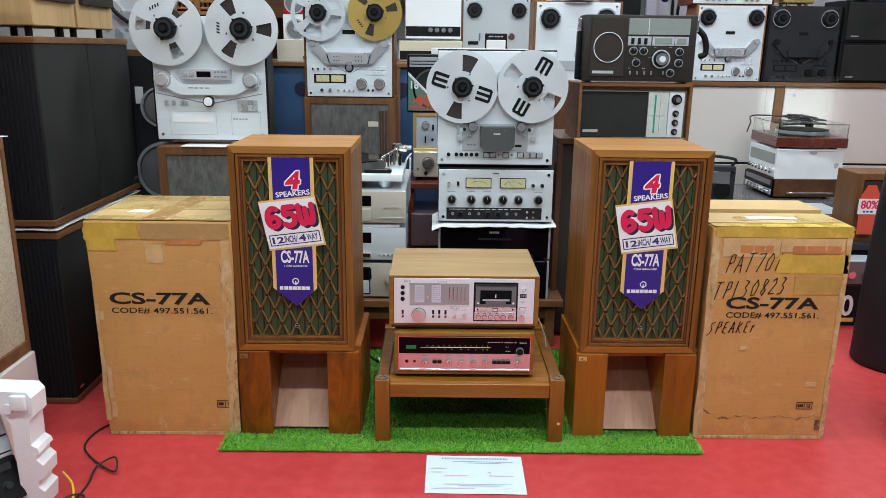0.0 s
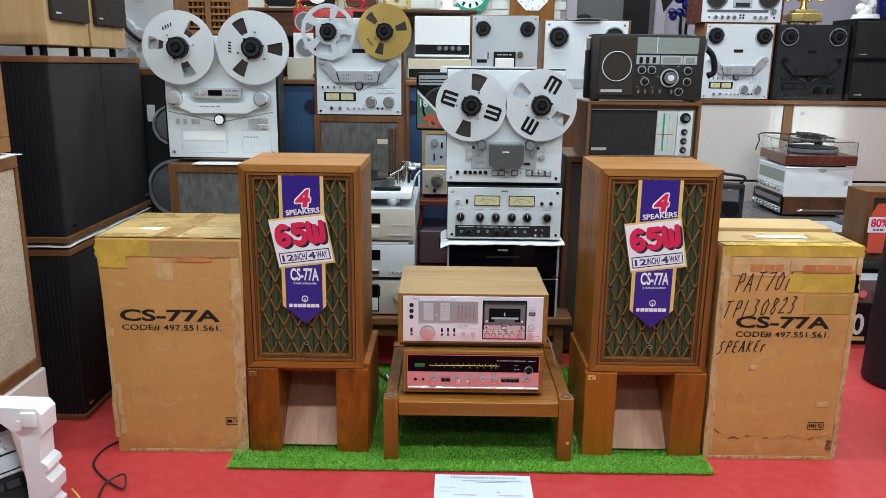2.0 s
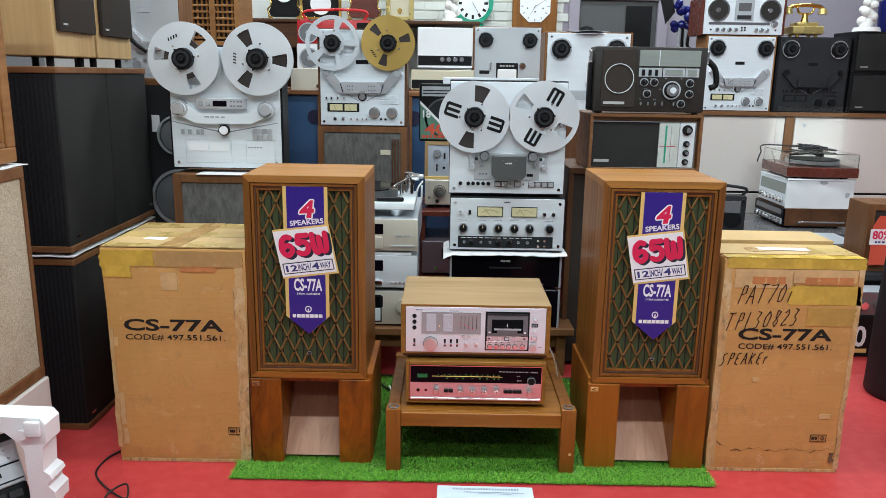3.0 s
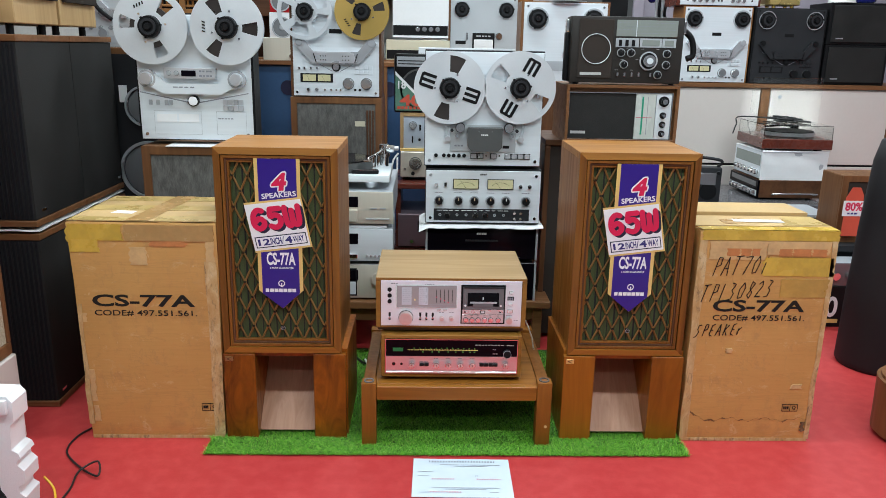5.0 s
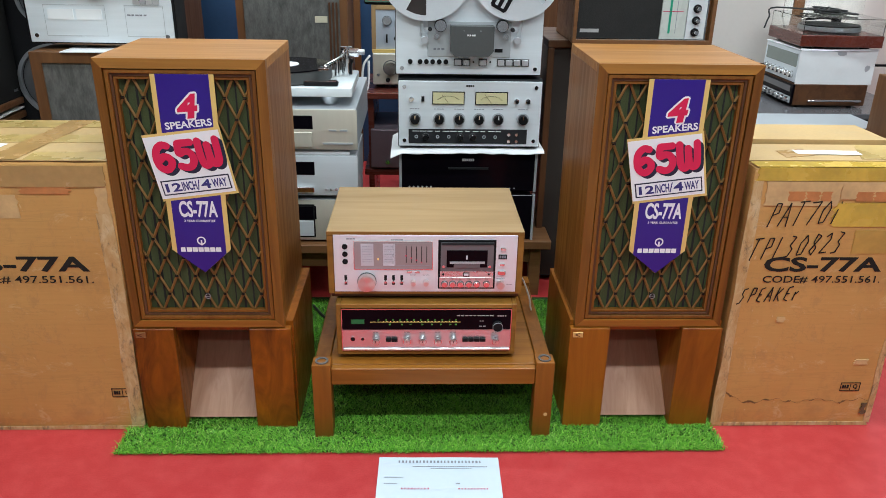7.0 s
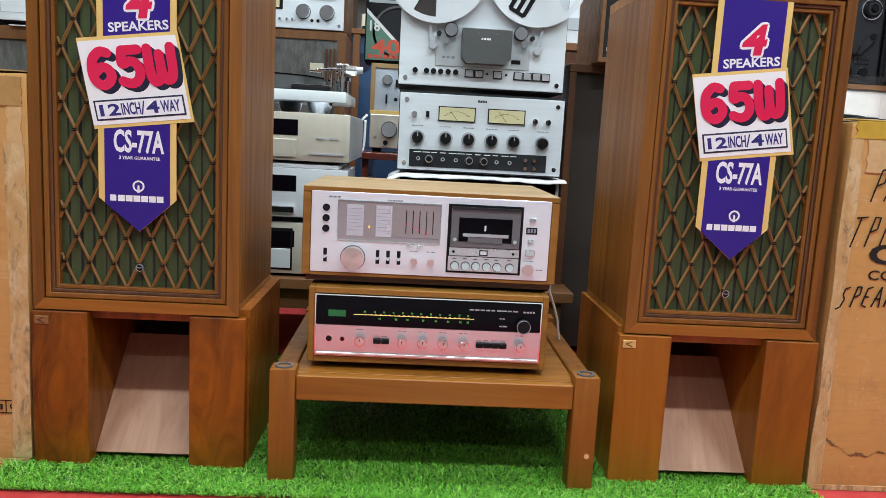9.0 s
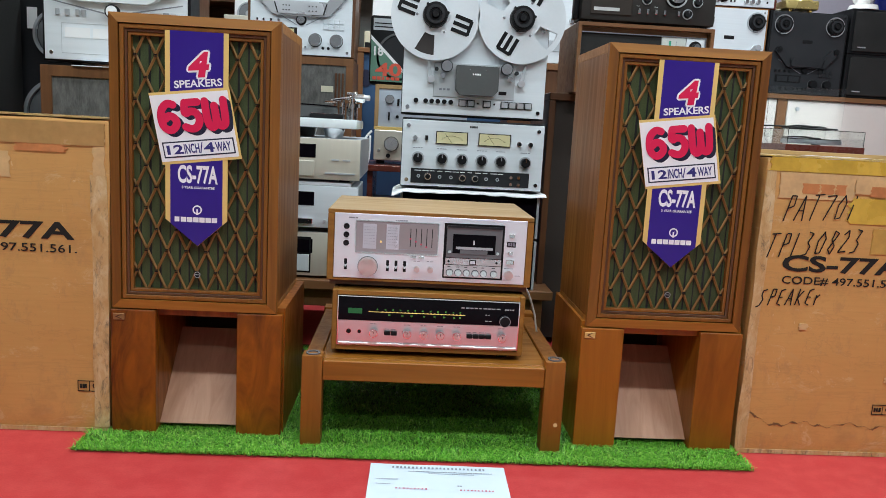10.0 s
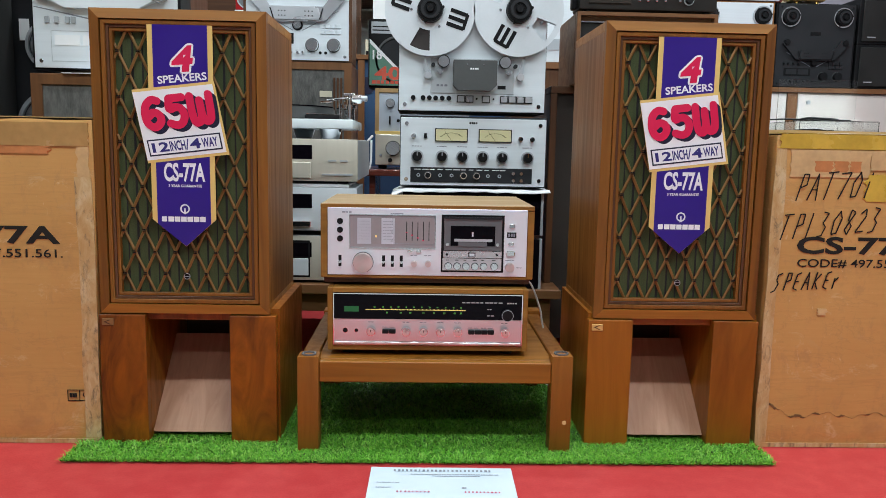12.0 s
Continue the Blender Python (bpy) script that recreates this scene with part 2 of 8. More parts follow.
def grass_material():
    m, nt, b = nodes_of("artificial_turf_blades")
    geo = nt.nodes.new("ShaderNodeNewGeometry")
    col = ramp_of(nt, geo.outputs["Random Per Island"], [(0.0, (0.04, 0.18, 0.010)), (0.45, (0.105, 0.38, 0.022)), (0.86, (0.21, 0.54, 0.05)), (1.0, (0.42, 0.66, 0.16))])
    nt.links.new(col, b.inputs["Base Color"])
    b.inputs["Roughness"].default_value = 0.38
    return m


def grille_cloth_material():
    m, nt, b = nodes_of("green_grille_cloth")
    v = coords(nt, (1, 1, 1), False)
    f, a = noise_of(nt, v, 500, 2), noise_of(nt, coords(nt, (60, 1, 3), False), 1.0, 3)
    col = ramp_of(nt, a, [(0.3, (0.026, 0.038, 0.012)), (0.7, (0.062, 0.084, 0.027))])
    col = mix_of(nt, 0.4, col, ramp_of(nt, f, [(0.3, (0.018, 0.028, 0.008)), (0.7, (0.075, 0.10, 0.031))]))
    nt.links.new(col, b.inputs["Base Color"])
    b.inputs["Roughness"].default_value = 0.9
    bump_of(nt, b, f, 0.4, 0.001)
    return m


def brick_wall_material():
    return surf("white_painted_brick", (0.66, 0.68, 0.64), 0.6, 0, 0.12, 5, 60, 0.4)


def beige_cloth_material():
    m, nt, b = nodes_of("beige_woven_grille")
    v = coords(nt, (1, 1, 1), False)
    f, a = noise_of(nt, v, 240, 3, 0.7), noise_of(nt, v, 9, 4)
    col = mix_of(nt, 0.6, ramp_of(nt, a, [(0.3, (0.36, 0.29, 0.19)), (0.7, (0.5, 0.43, 0.31))]), ramp_of(nt, f, [(0.35, (0.22, 0.17, 0.11)), (0.65, (0.62, 0.55, 0.42))]))
    nt.links.new(col, b.inputs["Base Color"])
    b.inputs["Roughness"].default_value = 0.95
    bump_of(nt, b, f, 0.6, 0.002)
    return m


FLOORRED, CARD, TURF, GRILLE, BRICK, BEIGE = floor_material(), cardboard_material(), grass_material(), grille_cloth_material(), brick_wall_material(), beige_cloth_material()
PLASTER = surf("lilac_grey_plaster", (0.30, 0.27, 0.32), 0.7, 0, 0.1, 1.5, 60, 0.1)
TILE = surf("pale_floor_tile", (0.44, 0.43, 0.42), 0.3, 0, 0.06, 1.5, 40, 0.01)
SIDEWALL = surf("grey_wall_paint", (0.20, 0.20, 0.21), 0.7, 0, 0.06, 1.5, 60, 0.05)
CEILING = surf("white_ceiling_paint", (0.62, 0.62, 0.61), 0.8, 0, 0.04, 1.5, 60, 0.05)
TUBE = glow("fluorescent_diffuser", (1.0, 0.98, 0.94), 2.0)


# ---- mesh tools (things face -y, x to the right, z up) ----
def box(bm, x0, x1, y0, y1, z0, z1, bev=0.0, seg=1):
    m = Matrix.LocRotScale(((x0 + x1) / 2, (y0 + y1) / 2, (z0 + z1) / 2), None, (abs(x1 - x0), abs(y1 - y0), abs(z1 - z0)))
    made = bmesh.ops.create_cube(bm, size=1, matrix=m)["verts"]
    if bev:
        edges = {e for v in made for e in v.link_edges}
        bmesh.ops.bevel(bm, geom=list(edges), offset=bev, segments=seg, affect="EDGES", profile=0.6)
    return bm


def B(x0, x1, y0, y1, z0, z1, bev=0.0, seg=1):
    return box(bmesh.new(), x0, x1, y0, y1, z0, z1, bev, seg)


def disc(bm, x, y, z, r, depth, axis="y", seg=24, r2=None, bev=0.0):
    turn = {"y": pose(0, 0, 0, 90), "x": pose(0, 0, 0, 0, 90), "z": Matrix.Identity(4)}[axis]
    made = bmesh.ops.create_cone(bm, cap_ends=True, segments=seg, radius1=r, radius2=r if r2 is None else r2, depth=depth, matrix=Matrix.Translation((x, y, z)) @ turn)["verts"]
    if bev:
        caps = {e for v in made for f in v.link_faces if len(f.verts) > 4 for e in f.edges}
        bmesh.ops.bevel(bm, geom=list(caps), offset=bev, segments=2, affect="EDGES")
    return bm


def C(x, y, z, r, depth, axis="y", seg=24, r2=None, bev=0.0):
    return disc(bmesh.new(), x, y, z, r, depth, axis, seg, r2, bev)


def prism(bm, outline, y0, y1):
    """A flat shape given by (x, z) corners, from y0 to y1."""
    front = [bm.verts.new((x, y0, z)) for x, z in outline]
    back = [bm.verts.new((x, y1, z)) for x, z in outline]
    n = len(outline)
    bm.faces.new(front)
    bm.faces.new(back[::-1])
    for i in range(n):
        bm.faces.new((front[i], back[i], back[(i + 1) % n], front[(i + 1) % n]))
    bmesh.ops.recalc_face_normals(bm, faces=bm.faces)
    return bm


def P(outline, y0, y1):
    return prism(bmesh.new(), outline, y0, y1)


def ring(x, y, z, r_out, r_in, depth, seg=36, axis="y"):
    bm = bmesh.new()
    loops = []
    for r, d in ((r_out, -depth / 2), (r_out, depth / 2), (r_in, depth / 2), (r_in, -depth / 2)):
        loop = []
        for i in range(seg):
            a = 2 * math.pi * i / seg
            p = {"y": (r * math.cos(a), d, r * math.sin(a)), "z": (r * math.cos(a), r * math.sin(a), d), "x": (d, r * math.cos(a), r * math.sin(a))}[axis]
            loop.append(bm.verts.new((x + p[0], y + p[1], z + p[2])))
        loops.append(loop)
    for k in range(4):
        a, b = loops[k], loops[(k + 1) % 4]
        for i in range(seg):
            bm.faces.new((a[i], a[(i + 1) % seg], b[(i + 1) % seg], b[i]))
    bmesh.ops.recalc_face_normals(bm, faces=bm.faces)
    return bm


def frame_bm(x0, x1, z0, z1, w, y0, y1, bev=0.0):
    """A mitred rectangular frame of bar width w."""
    bm = bmesh.new()
    outer, inner = [(x0, z0), (x1, z0), (x1, z1), (x0, z1)], [(x0 + w, z0 + w), (x1 - w, z0 + w), (x1 - w, z1 - w), (x0 + w, z1 - w)]
    vs = [[bm.verts.new((x, y, z)) for x, z in loop] for loop, y in ((outer, y0), (outer, y1), (inner, y1), (inner, y0))]
    for k in range(4):
        for i in range(4):
            bm.faces.new((vs[k][i], vs[k][(i + 1) % 4], vs[(k + 1) % 4][(i + 1) % 4], vs[(k + 1) % 4][i]))
    bmesh.ops.recalc_face_normals(bm, faces=bm.faces)
    if bev:
        bmesh.ops.bevel(bm, geom=[e for e in bm.edges if e.calc_face_angle(0) > 1], offset=bev, segments=1, affect="EDGES")
    return bm


def tube(points, r, seg=8, cuts=6):
    """A smooth round cable through the points."""
    pts = [Vector(p) for p in points]
    path = []
    for i in range(len(pts) - 1):
        p0, p1, p2, p3 = pts[max(i - 1, 0)], pts[i], pts[i + 1], pts[min(i + 2, len(pts) - 1)]
        for k in range(cuts):
            t = k / cuts
            path.append(0.5 * ((2 * p1) + (p2 - p0) * t + (2 * p0 - 5 * p1 + 4 * p2 - p3) * t * t + (3 * p1 - p0 - 3 * p2 + p3) * t ** 3))
    path.append(pts[-1])
    bm = bmesh.new()
    loops = []
    for i, p in enumerate(path):
        d = (path[min(i + 1, len(path) - 1)] - path[max(i - 1, 0)]).normalized()
        side = d.cross(Vector((0.13, 0.21, 1))).normalized()
        up = side.cross(d)
        loops.append([bm.verts.new(p + r * (math.cos(2 * math.pi * k / seg) * side + math.sin(2 * math.pi * k / seg) * up)) for k in range(seg)])
    for a, b in zip(loops, loops[1:]):
        for k in range(seg):
            bm.faces.new((a[k], a[(k + 1) % seg], b[(k + 1) % seg], b[k]))
    bm.faces.new(loops[0][::-1])
    bm.faces.new(loops[-1])
    return bm


def words(body, x, z, w, h, y, depth=0.0006, bold=0.0, shear=0.0, turn=0.0):
    """Lettering that fills w by h metres round (x, z), facing -y, turned by degrees."""
    cu = bpy.data.curves.new("lettering", "FONT")
    cu.body, cu.extrude, cu.offset, cu.shear, cu.resolution_u = body, 0.01, bold, shear, 3
    ob = bpy.data.objects.new("lettering", cu)
    me = bpy.data.meshes.new_from_object(ob)
    bm = bmesh.new()
    bm.from_mesh(me)
    bpy.data.objects.remove(ob)
    bpy.data.curves.remove(cu)
    bpy.data.meshes.remove(me)
    xs, ys = [v.co.x for v in bm.verts], [v.co.y for v in bm.verts]
    cx, cy, sx, sy = (max(xs) + min(xs)) / 2, (max(ys) + min(ys)) / 2, max(xs) - min(xs), max(ys) - min(ys)
    c, s = math.cos(radians(turn)), math.sin(radians(turn))
    for v in bm.verts:
        a, b2, d = (v.co.x - cx) / sx * w, (v.co.y - cy) / sy * h, v.co.z
        v.co = (x + a * c - b2 * s, y - (depth if d > 0 else 0), z + a * s + b2 * c)
    return bm


def link(name, bm, material, smooth=35):
    me = bpy.data.meshes.new(name)
    for f in bm.faces:
        f.smooth = True
    for e in bm.edges:
        e.smooth = len(e.link_faces) == 2 and e.calc_face_angle(0) < radians(smooth)
    bm.to_mesh(me)
    bm.free()
    me.materials.append(material)
    return new(name, me)


def part(name, bm, material, parent, label=""):
    ob = link(name, bm, material)
    ob.parent = parent
    return tagged(ob, label)


def thing(name, label, category, x, y, z, rz=0.0, group="", rx=0.0, ry=0.0, size=1.0):
    ob = new(name)
    ob.empty_display_size = 0.05
    ob.matrix_basis = pose(x, y, z, rx, ry, rz) @ Matrix.Diagonal((size, size, size, 1))
    return tagged(ob, label, category, group)


def single(name, bm, material, label, category, x=0, y=0, z=0, rz=0.0, group="", kind=""):
    ob = link(name, bm, material)
    ob.matrix_basis = pose(x, y, z, 0, 0, rz)
    return tagged(ob, label, category, group, kind)


def knob(parent, x, z, r, depth=0.014, y=0.0, material=None, mark=None, name="knob", seg=20):
    k = part(name, C(x, y - depth / 2, z, r, depth, "y", seg, r * 0.9, r * 0.1), material or CHROME, parent)
    if r > 0.007:
        part("knob_seat", C(x, y - 0.0006, z, r * 1.06, 0.0016, "y", seg), DARKGREY, k)
    if mark:
        part("pointer", B(x - r * 0.1, x + r * 0.1, y - depth - 0.0008, y - depth, z + r * 0.15, z + r * 0.9), mark, k)
    return k


def rect(parent, name, x0, x1, z0, z1, material, proud=0.002, y=0.0, bev=0.0, label=""):
    return part(name, B(min(x0, x1), max(x0, x1), y - proud, y + 0.001, min(z0, z1), max(z0, z1), bev), material, parent, label)


def bars(parent, x0, x1, z, h, n, y, material, name="print_line"):
    """Print too small to read, as n plain bars in a row, in one mesh."""
    rnd = random.Random(int((x0 + z) * 9999))
    bm = bmesh.new()
    step = (x1 - x0) / n
    for i in range(n):
        box(bm, x0 + i * step, x0 + i * step + step * rnd.uniform(0.6, 0.9), y - 0.0008, y, z - h / 2, z + h / 2)
    return part(name, bm, material, parent)


# ---- the room ----
def setting(name, bm, material, label, category):
    return tagged(link(name, bm, material), label, category, kind="structure")


setting("floor", B(-3.2, 4.0, 1.0, 6.05, -0.1, 0.0), FLOORRED, "bright red felt carpet floor", "floor")
setting("floor_tiles", B(-3.2, 4.0, -2.6, 0.9998, -0.1, -0.003), TILE, "pale grey polished tile floor", "floor")
setting("ceiling", B(-3.2, 4.0, -2.6, 6.05, 3.0, 3.12), CEILING, "plain white painted ceiling", "ceiling")
setting("wall_west", B(-3.35, -3.2, -2.75, 6.2, 0, 3.12), SIDEWALL, "plain grey side wall", "wall")
setting("wall_east", B(4.0, 4.15, -2.75, 6.2, 0, 3.12), SIDEWALL, "plain grey side wall", "wall")
setting("wall_south", B(-3.2, 4.0, -2.75, -2.6, 0, 3.12), SIDEWALL, "plain grey front wall", "wall")
wall_brick = setting("wall_north", B(-3.2, 0.86, 6.05, 6.2, 0, 3.0), BRICK, "white painted brick back wall", "wall")
setting("wall_north_east", B(0.86, 4.0, 6.05, 6.2, 0, 3.0), PLASTER, "lilac grey plastered back wall", "wall")


def ceiling_light(x, y, share):
    t = thing("ceiling_light", "white fluorescent ceiling light with a long diffuser", "lamp", x, y, 3.0, group="ceiling lights")
    part("housing", B(-0.62, 0.62, -0.09, 0.09, -0.05, -0.001, 0.008), CEILING, t)
    part("diffuser", B(-0.6, 0.6, -0.07, 0.07, -0.062, -0.052), TUBE, t, "glowing white diffuser")
    la = bpy.data.lights.new("tube_light", "AREA")
    la.shape, la.size, la.size_y, la.energy, la.color = "RECTANGLE", 1.2, 0.14, LAMP_POWER * share, LAMP_COLOR
    ob = new("tube_light", la)
    ob.matrix_basis = pose(x, y, 2.93)


for ly, row in ((-1.2, 0.4), (0.6, 1.5), (2.2, 0.95), (3.8, 1.05), (5.3, 0.85)):
    for lx, share in ((-1.5, 0.82), (0.4, 1.0), (2.3, 0.92)):
        ceiling_light(lx, ly, share * row)


# ---- turf mat ----
def turf_mat():
    t = thing("turf_mat", "green artificial turf mat lying on the red carpet", "mat", 0, 0, 0)
    part("backing", B(-0.69, 0.845, 2.112, 2.98, 0.0005, 0.004), surf("turf_backing", (0.012, 0.05, 0.006), 0.9), t)
    rng = np.random.default_rng(3)
    n = 115000
    x = rng.uniform(-0.694, 0.849, n)
    y = 2.104 + (rng.random(n) ** 1.25) * 0.85
    ang, lean, hgt, wid = rng.uniform(0, 6.283, n), rng.uniform(0.5, 1.6, n), rng.uniform(0.006, 0.015, n), rng.uniform(0.0007, 0.0014, n)
    dx, dy = np.cos(ang), np.sin(ang)
    lx, ly = np.cos(ang + 1.57 + rng.normal(0, 0.4, n)), np.sin(ang + 1.57 + rng.normal(0, 0.4, n))
    v = np.zeros((n, 5, 3))
    for k, (s, h, l) in enumerate(((1, 0, 0), (-1, 0, 0), (0.8, 0.6, 0.35), (-0.8, 0.6, 0.35), (0, 1, 1))):
        v[:, k, 0] = x + s * wid * dx + l * lean * hgt * lx
        v[:, k, 1] = y + s * wid * dy + l * lean * hgt * ly
        v[:, k, 2] = 0.003 + hgt * h * (1 - 0.3 * lean * l)
    base = np.arange(n)[:, None] * 5
    quads, tris = base + np.array([[0, 1, 3, 2]]), base + np.array([[2, 3, 4]])
    me = bpy.data.meshes.new("turf")
    me.from_pydata(v.reshape(-1, 3).tolist(), [], quads.tolist() + tris.tolist())
    me.materials.append(TURF)
    ob = new("turf", me)
    ob.parent = t
    tagged(ob, "short curled green plastic blades", kind="stuff")


turf_mat()


# ---- loudspeakers on stands ----
SW, SH, SD = 0.371, 0.654, 0.325


def loudspeaker():
    t = thing("loudspeaker", "teak loudspeaker with wooden lattice over green cloth on a stand", "loudspeaker", -0.456, 2.21, 0.302, group="pair of loudspeakers")
    h, e = SW / 2, 0.021
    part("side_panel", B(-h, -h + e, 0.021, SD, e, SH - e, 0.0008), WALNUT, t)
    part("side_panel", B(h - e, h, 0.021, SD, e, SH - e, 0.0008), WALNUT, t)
    part("top_panel", B(-h, h, 0.021, SD, SH - e, SH, 0.0008), WALNUT_LIT, t)
    part("bottom_panel", B(-h, h, 0.021, SD, 0, e, 0.0008), WALNUT_LIT, t)
    part("back_panel", B(-h + e, h - e, SD - 0.02, SD - 0.003, e, SH - e), BLACK, t)
    # mitred front edge with a chamfer towards the outside
    for side in (0, 1, 2, 3):
        bm = bmesh.new()
        cut = [(-h, 0), (h, 0), (h, SH), (-h, SH)]
        inn = [(-h + e, e), (h - e, e), (h - e, SH - e), (-h + e, SH - e)]
        a, b = side, (side + 1) % 4
        quad = [cut[a], cut[b], inn[b], inn[a]]
        lo = [bm.verts.new((x, 0.0 + (0.004 if k < 2 else 0.0), z)) for k, (x, z) in enumerate(quad)]
        hi = [bm.verts.new((x, 0.0208, z)) for x, z in quad]
        bm.faces.new(lo)
        bm.faces.new(hi[::-1])
        for k in range(4):
            bm.faces.new((lo[k], hi[k], hi[(k + 1) % 4], lo[(k + 1) % 4]))
        bmesh.ops.recalc_face_normals(bm, faces=bm.faces)
        part("front_edge", bm, WALNUT_LIT if side in (0, 2) else WALNUT, t)
    w = e + 0.002
    part("moulding", frame_bm(-h + w, h - w, w, SH - w, 0.009, 0.003, 0.02, 0.0012), WALNUT, t)
    part("moulding", frame_bm(-h + w + 0.0092, h - w - 0.0092, w + 0.0092, SH - w - 0.0092, 0.006, 0.0075, 0.022, 0.001), DARKWOOD_UP, t)
    part("moulding", frame_bm(-h + w + 0.0155, h - w - 0.0155, w + 0.0155, SH - w - 0.0155, 0.007, 0.0105, 0.024, 0.001), WALNUT, t)
    gx, g0, g1 = h - w - 0.022, w + 0.022, SH - w - 0.022
    part("grille_cloth", B(-gx - 0.002, gx + 0.002, 0.024, 0.028, g0 - 0.002, g1 + 0.002), GRILLE, t, "olive green grille cloth")
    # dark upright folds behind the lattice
    # flat black strips behind the lattice, painting the shade in the cloth's upright folds
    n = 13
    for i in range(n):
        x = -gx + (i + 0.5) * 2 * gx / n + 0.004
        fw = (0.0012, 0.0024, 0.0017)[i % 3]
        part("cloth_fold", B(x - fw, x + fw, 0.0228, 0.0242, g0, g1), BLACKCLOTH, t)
    # crossing slats, cut at the edge of the opening
    dx, dz = 0.0222, 0.0480
    slope = dz / dx
    for direction in (1, -1):
        for k in range(-16, 18):
            pts = []
            zoff = g0 + 0.043 + k * 2 * dz
            lo_x, hi_x = -gx, gx
            za, zb = zoff + direction * slope * lo_x, zoff + direction * slope * hi_x
            if direction * (zb - za) < 0:
                continue
            seg = []
            for x in np.linspace(lo_x, hi_x, 261):
                z = zoff + direction * slope * x
                if g0 <= z <= g1:
                    seg.append((x, z))
            if len(seg) < 4:
                continue
            (xa, za), (xb, zb) = seg[0], seg[-1]
            ln = math.hypot(xb - xa, zb - za)
            nx, nz = -(zb - za) / ln * 0.0032, (xb - xa) / ln * 0.0032
            y0 = 0.0135 if direction > 0 else 0.0165
            bm = bmesh.new()
            prof = [bm.verts.new(p) for p in ((xa - nx, y0 + 0.003, za - nz), (xa, y0, za), (xa + nx, y0 + 0.003, za + nz))]
            prof2 = [bm.verts.new(p) for p in ((xb - nx, y0 + 0.003, zb - nz), (xb, y0, zb), (xb + nx, y0 + 0.003, zb + nz))]
            for i in range(3):
                bm.faces.new((prof[i], prof2[i], prof2[(i + 1) % 3], prof[(i + 1) % 3]))
            bm.faces.new(prof)
            bm.faces.new(prof2[::-1])
            bmesh.ops.recalc_face_normals(bm, faces=bm.faces)
            part("lattice_slat", bm, SLAT, t)
    bm = bmesh.new()
    for j in range(-1, 13):
        for i in range(-8, 9):
            x, z = i * dx, g0 + 0.043 + j * dz
            if (i + j) % 2 == 0 and abs(x) < gx - 0.004 and g0 + 0.004 < z < g1 - 0.004:
                box(bm, x - 0.0034, x + 0.0034, 0.0115, 0.0165, z + 0.0008, z + 0.0026)
                box(bm, x - 0.0034, x + 0.0034, 0.0115, 0.0165, z - 0.0026, z - 0.0008)
    part("lattice_clip", bm, BLACK, t, "small dark double clips at the crossings")["kind"] = "stuff"
    part("emblem", C(0.004, 0.0115, 0.083, 0.0066, 0.003), BLACK, t, "small round black emblem")
    part("emblem_ring", ring(0.004, 0.0096, 0.083, 0.0068, 0.0059, 0.001), SILVERDIM, t)
    part("emblem_bar", B(-0.001, 0.009, 0.0092, 0.0099, 0.0824, 0.0836), SILVERDIM, t)
    return t


SLAT = wood("lattice_wood", (0.130, 0.062, 0.016), (0.28, 0.148, 0.044), (30, 30, 4), 0.45, 0.6)
speaker_left = loudspeaker()
speaker_right = copy_thing(speaker_left, pose(0.642, 2.212, 0.302))


def speaker_stand(x0, name_plate, veneer, label):
    t = thing("speaker_stand", label, "stand", x0, 2.21, 0.003, group="speaker stands")
    w, z1 = 0.193, 0.296
    part("pillar", B(-w - 0.003, -w + 0.098, 0.0, 0.022, 0, z1, 0.0012), veneer, t)
    part("pillar", B(w - 0.103, w, 0.0, 0.022, 0, z1, 0.0012), veneer, t)
    part("cheek", B(-w + 0.079, -w + 0.098, 0.0225, 0.31, 0, z1 - 0.016), veneer, t)
    part("cheek", B(w - 0.102, w - 0.083, 0.0225, 0.31, 0, z1 - 0.016), veneer, t)
    part("side_panel", B(-w, -w + 0.016, 0.0225, 0.345, 0, z1 + 0.012), veneer, t)
    part("side_panel", B(w - 0.016, w + 0.004, 0.0225, 0.345, 0, z1 + 0.012), veneer, t)
    part("top_board", B(-w + 0.0165, w - 0.0165, 0.0225, 0.335, z1 - 0.015, z1, 0.001), veneer, t)
    bm = bmesh.new()
    a = [(0.028, 0.016), (0.038, 0.010), (0.212, 0.188), (0.212, 0.202)]
    lo, hi = [bm.verts.new((-w + 0.0985, y, z)) for y, z in a], [bm.verts.new((w - 0.1025, y, z)) for y, z in a]
    bm.faces.new(lo)
    bm.faces.new(hi[::-1])
    for k in range(4):
        bm.faces.new((lo[k], hi[k], hi[(k + 1) % 4], lo[(k + 1) % 4]))
    bmesh.ops.recalc_face_normals(bm, faces=bm.faces)
    part("sloping_board", bm, PLY, t, "pale pinkish sloping plywood board")
    # darker wood than the stand: shade of the deep recess put into the colour
    part("back_panel", B(-w + 0.0985, w - 0.1025, 0.296, 0.309, 0, z1 - 0.016), DARKWOOD, t, "back panel darkened for the shade inside the stand")
    pl = part("name_plate", B(-w + 0.004, -w + 0.029, -0.0022, 0.0005, 0.272, 0.287, 0.0006), name_plate, t, "small brass plate")
    part("engraving", P([(-w + 0.020, 0.2745), (-w + 0.024, 0.2745), (-w + 0.013, 0.2800), (-w + 0.024, 0.2848), (-w + 0.020, 0.2848), (-w + 0.008, 0.2800)], -0.0027, -0.0022), DARKWOOD, pl)


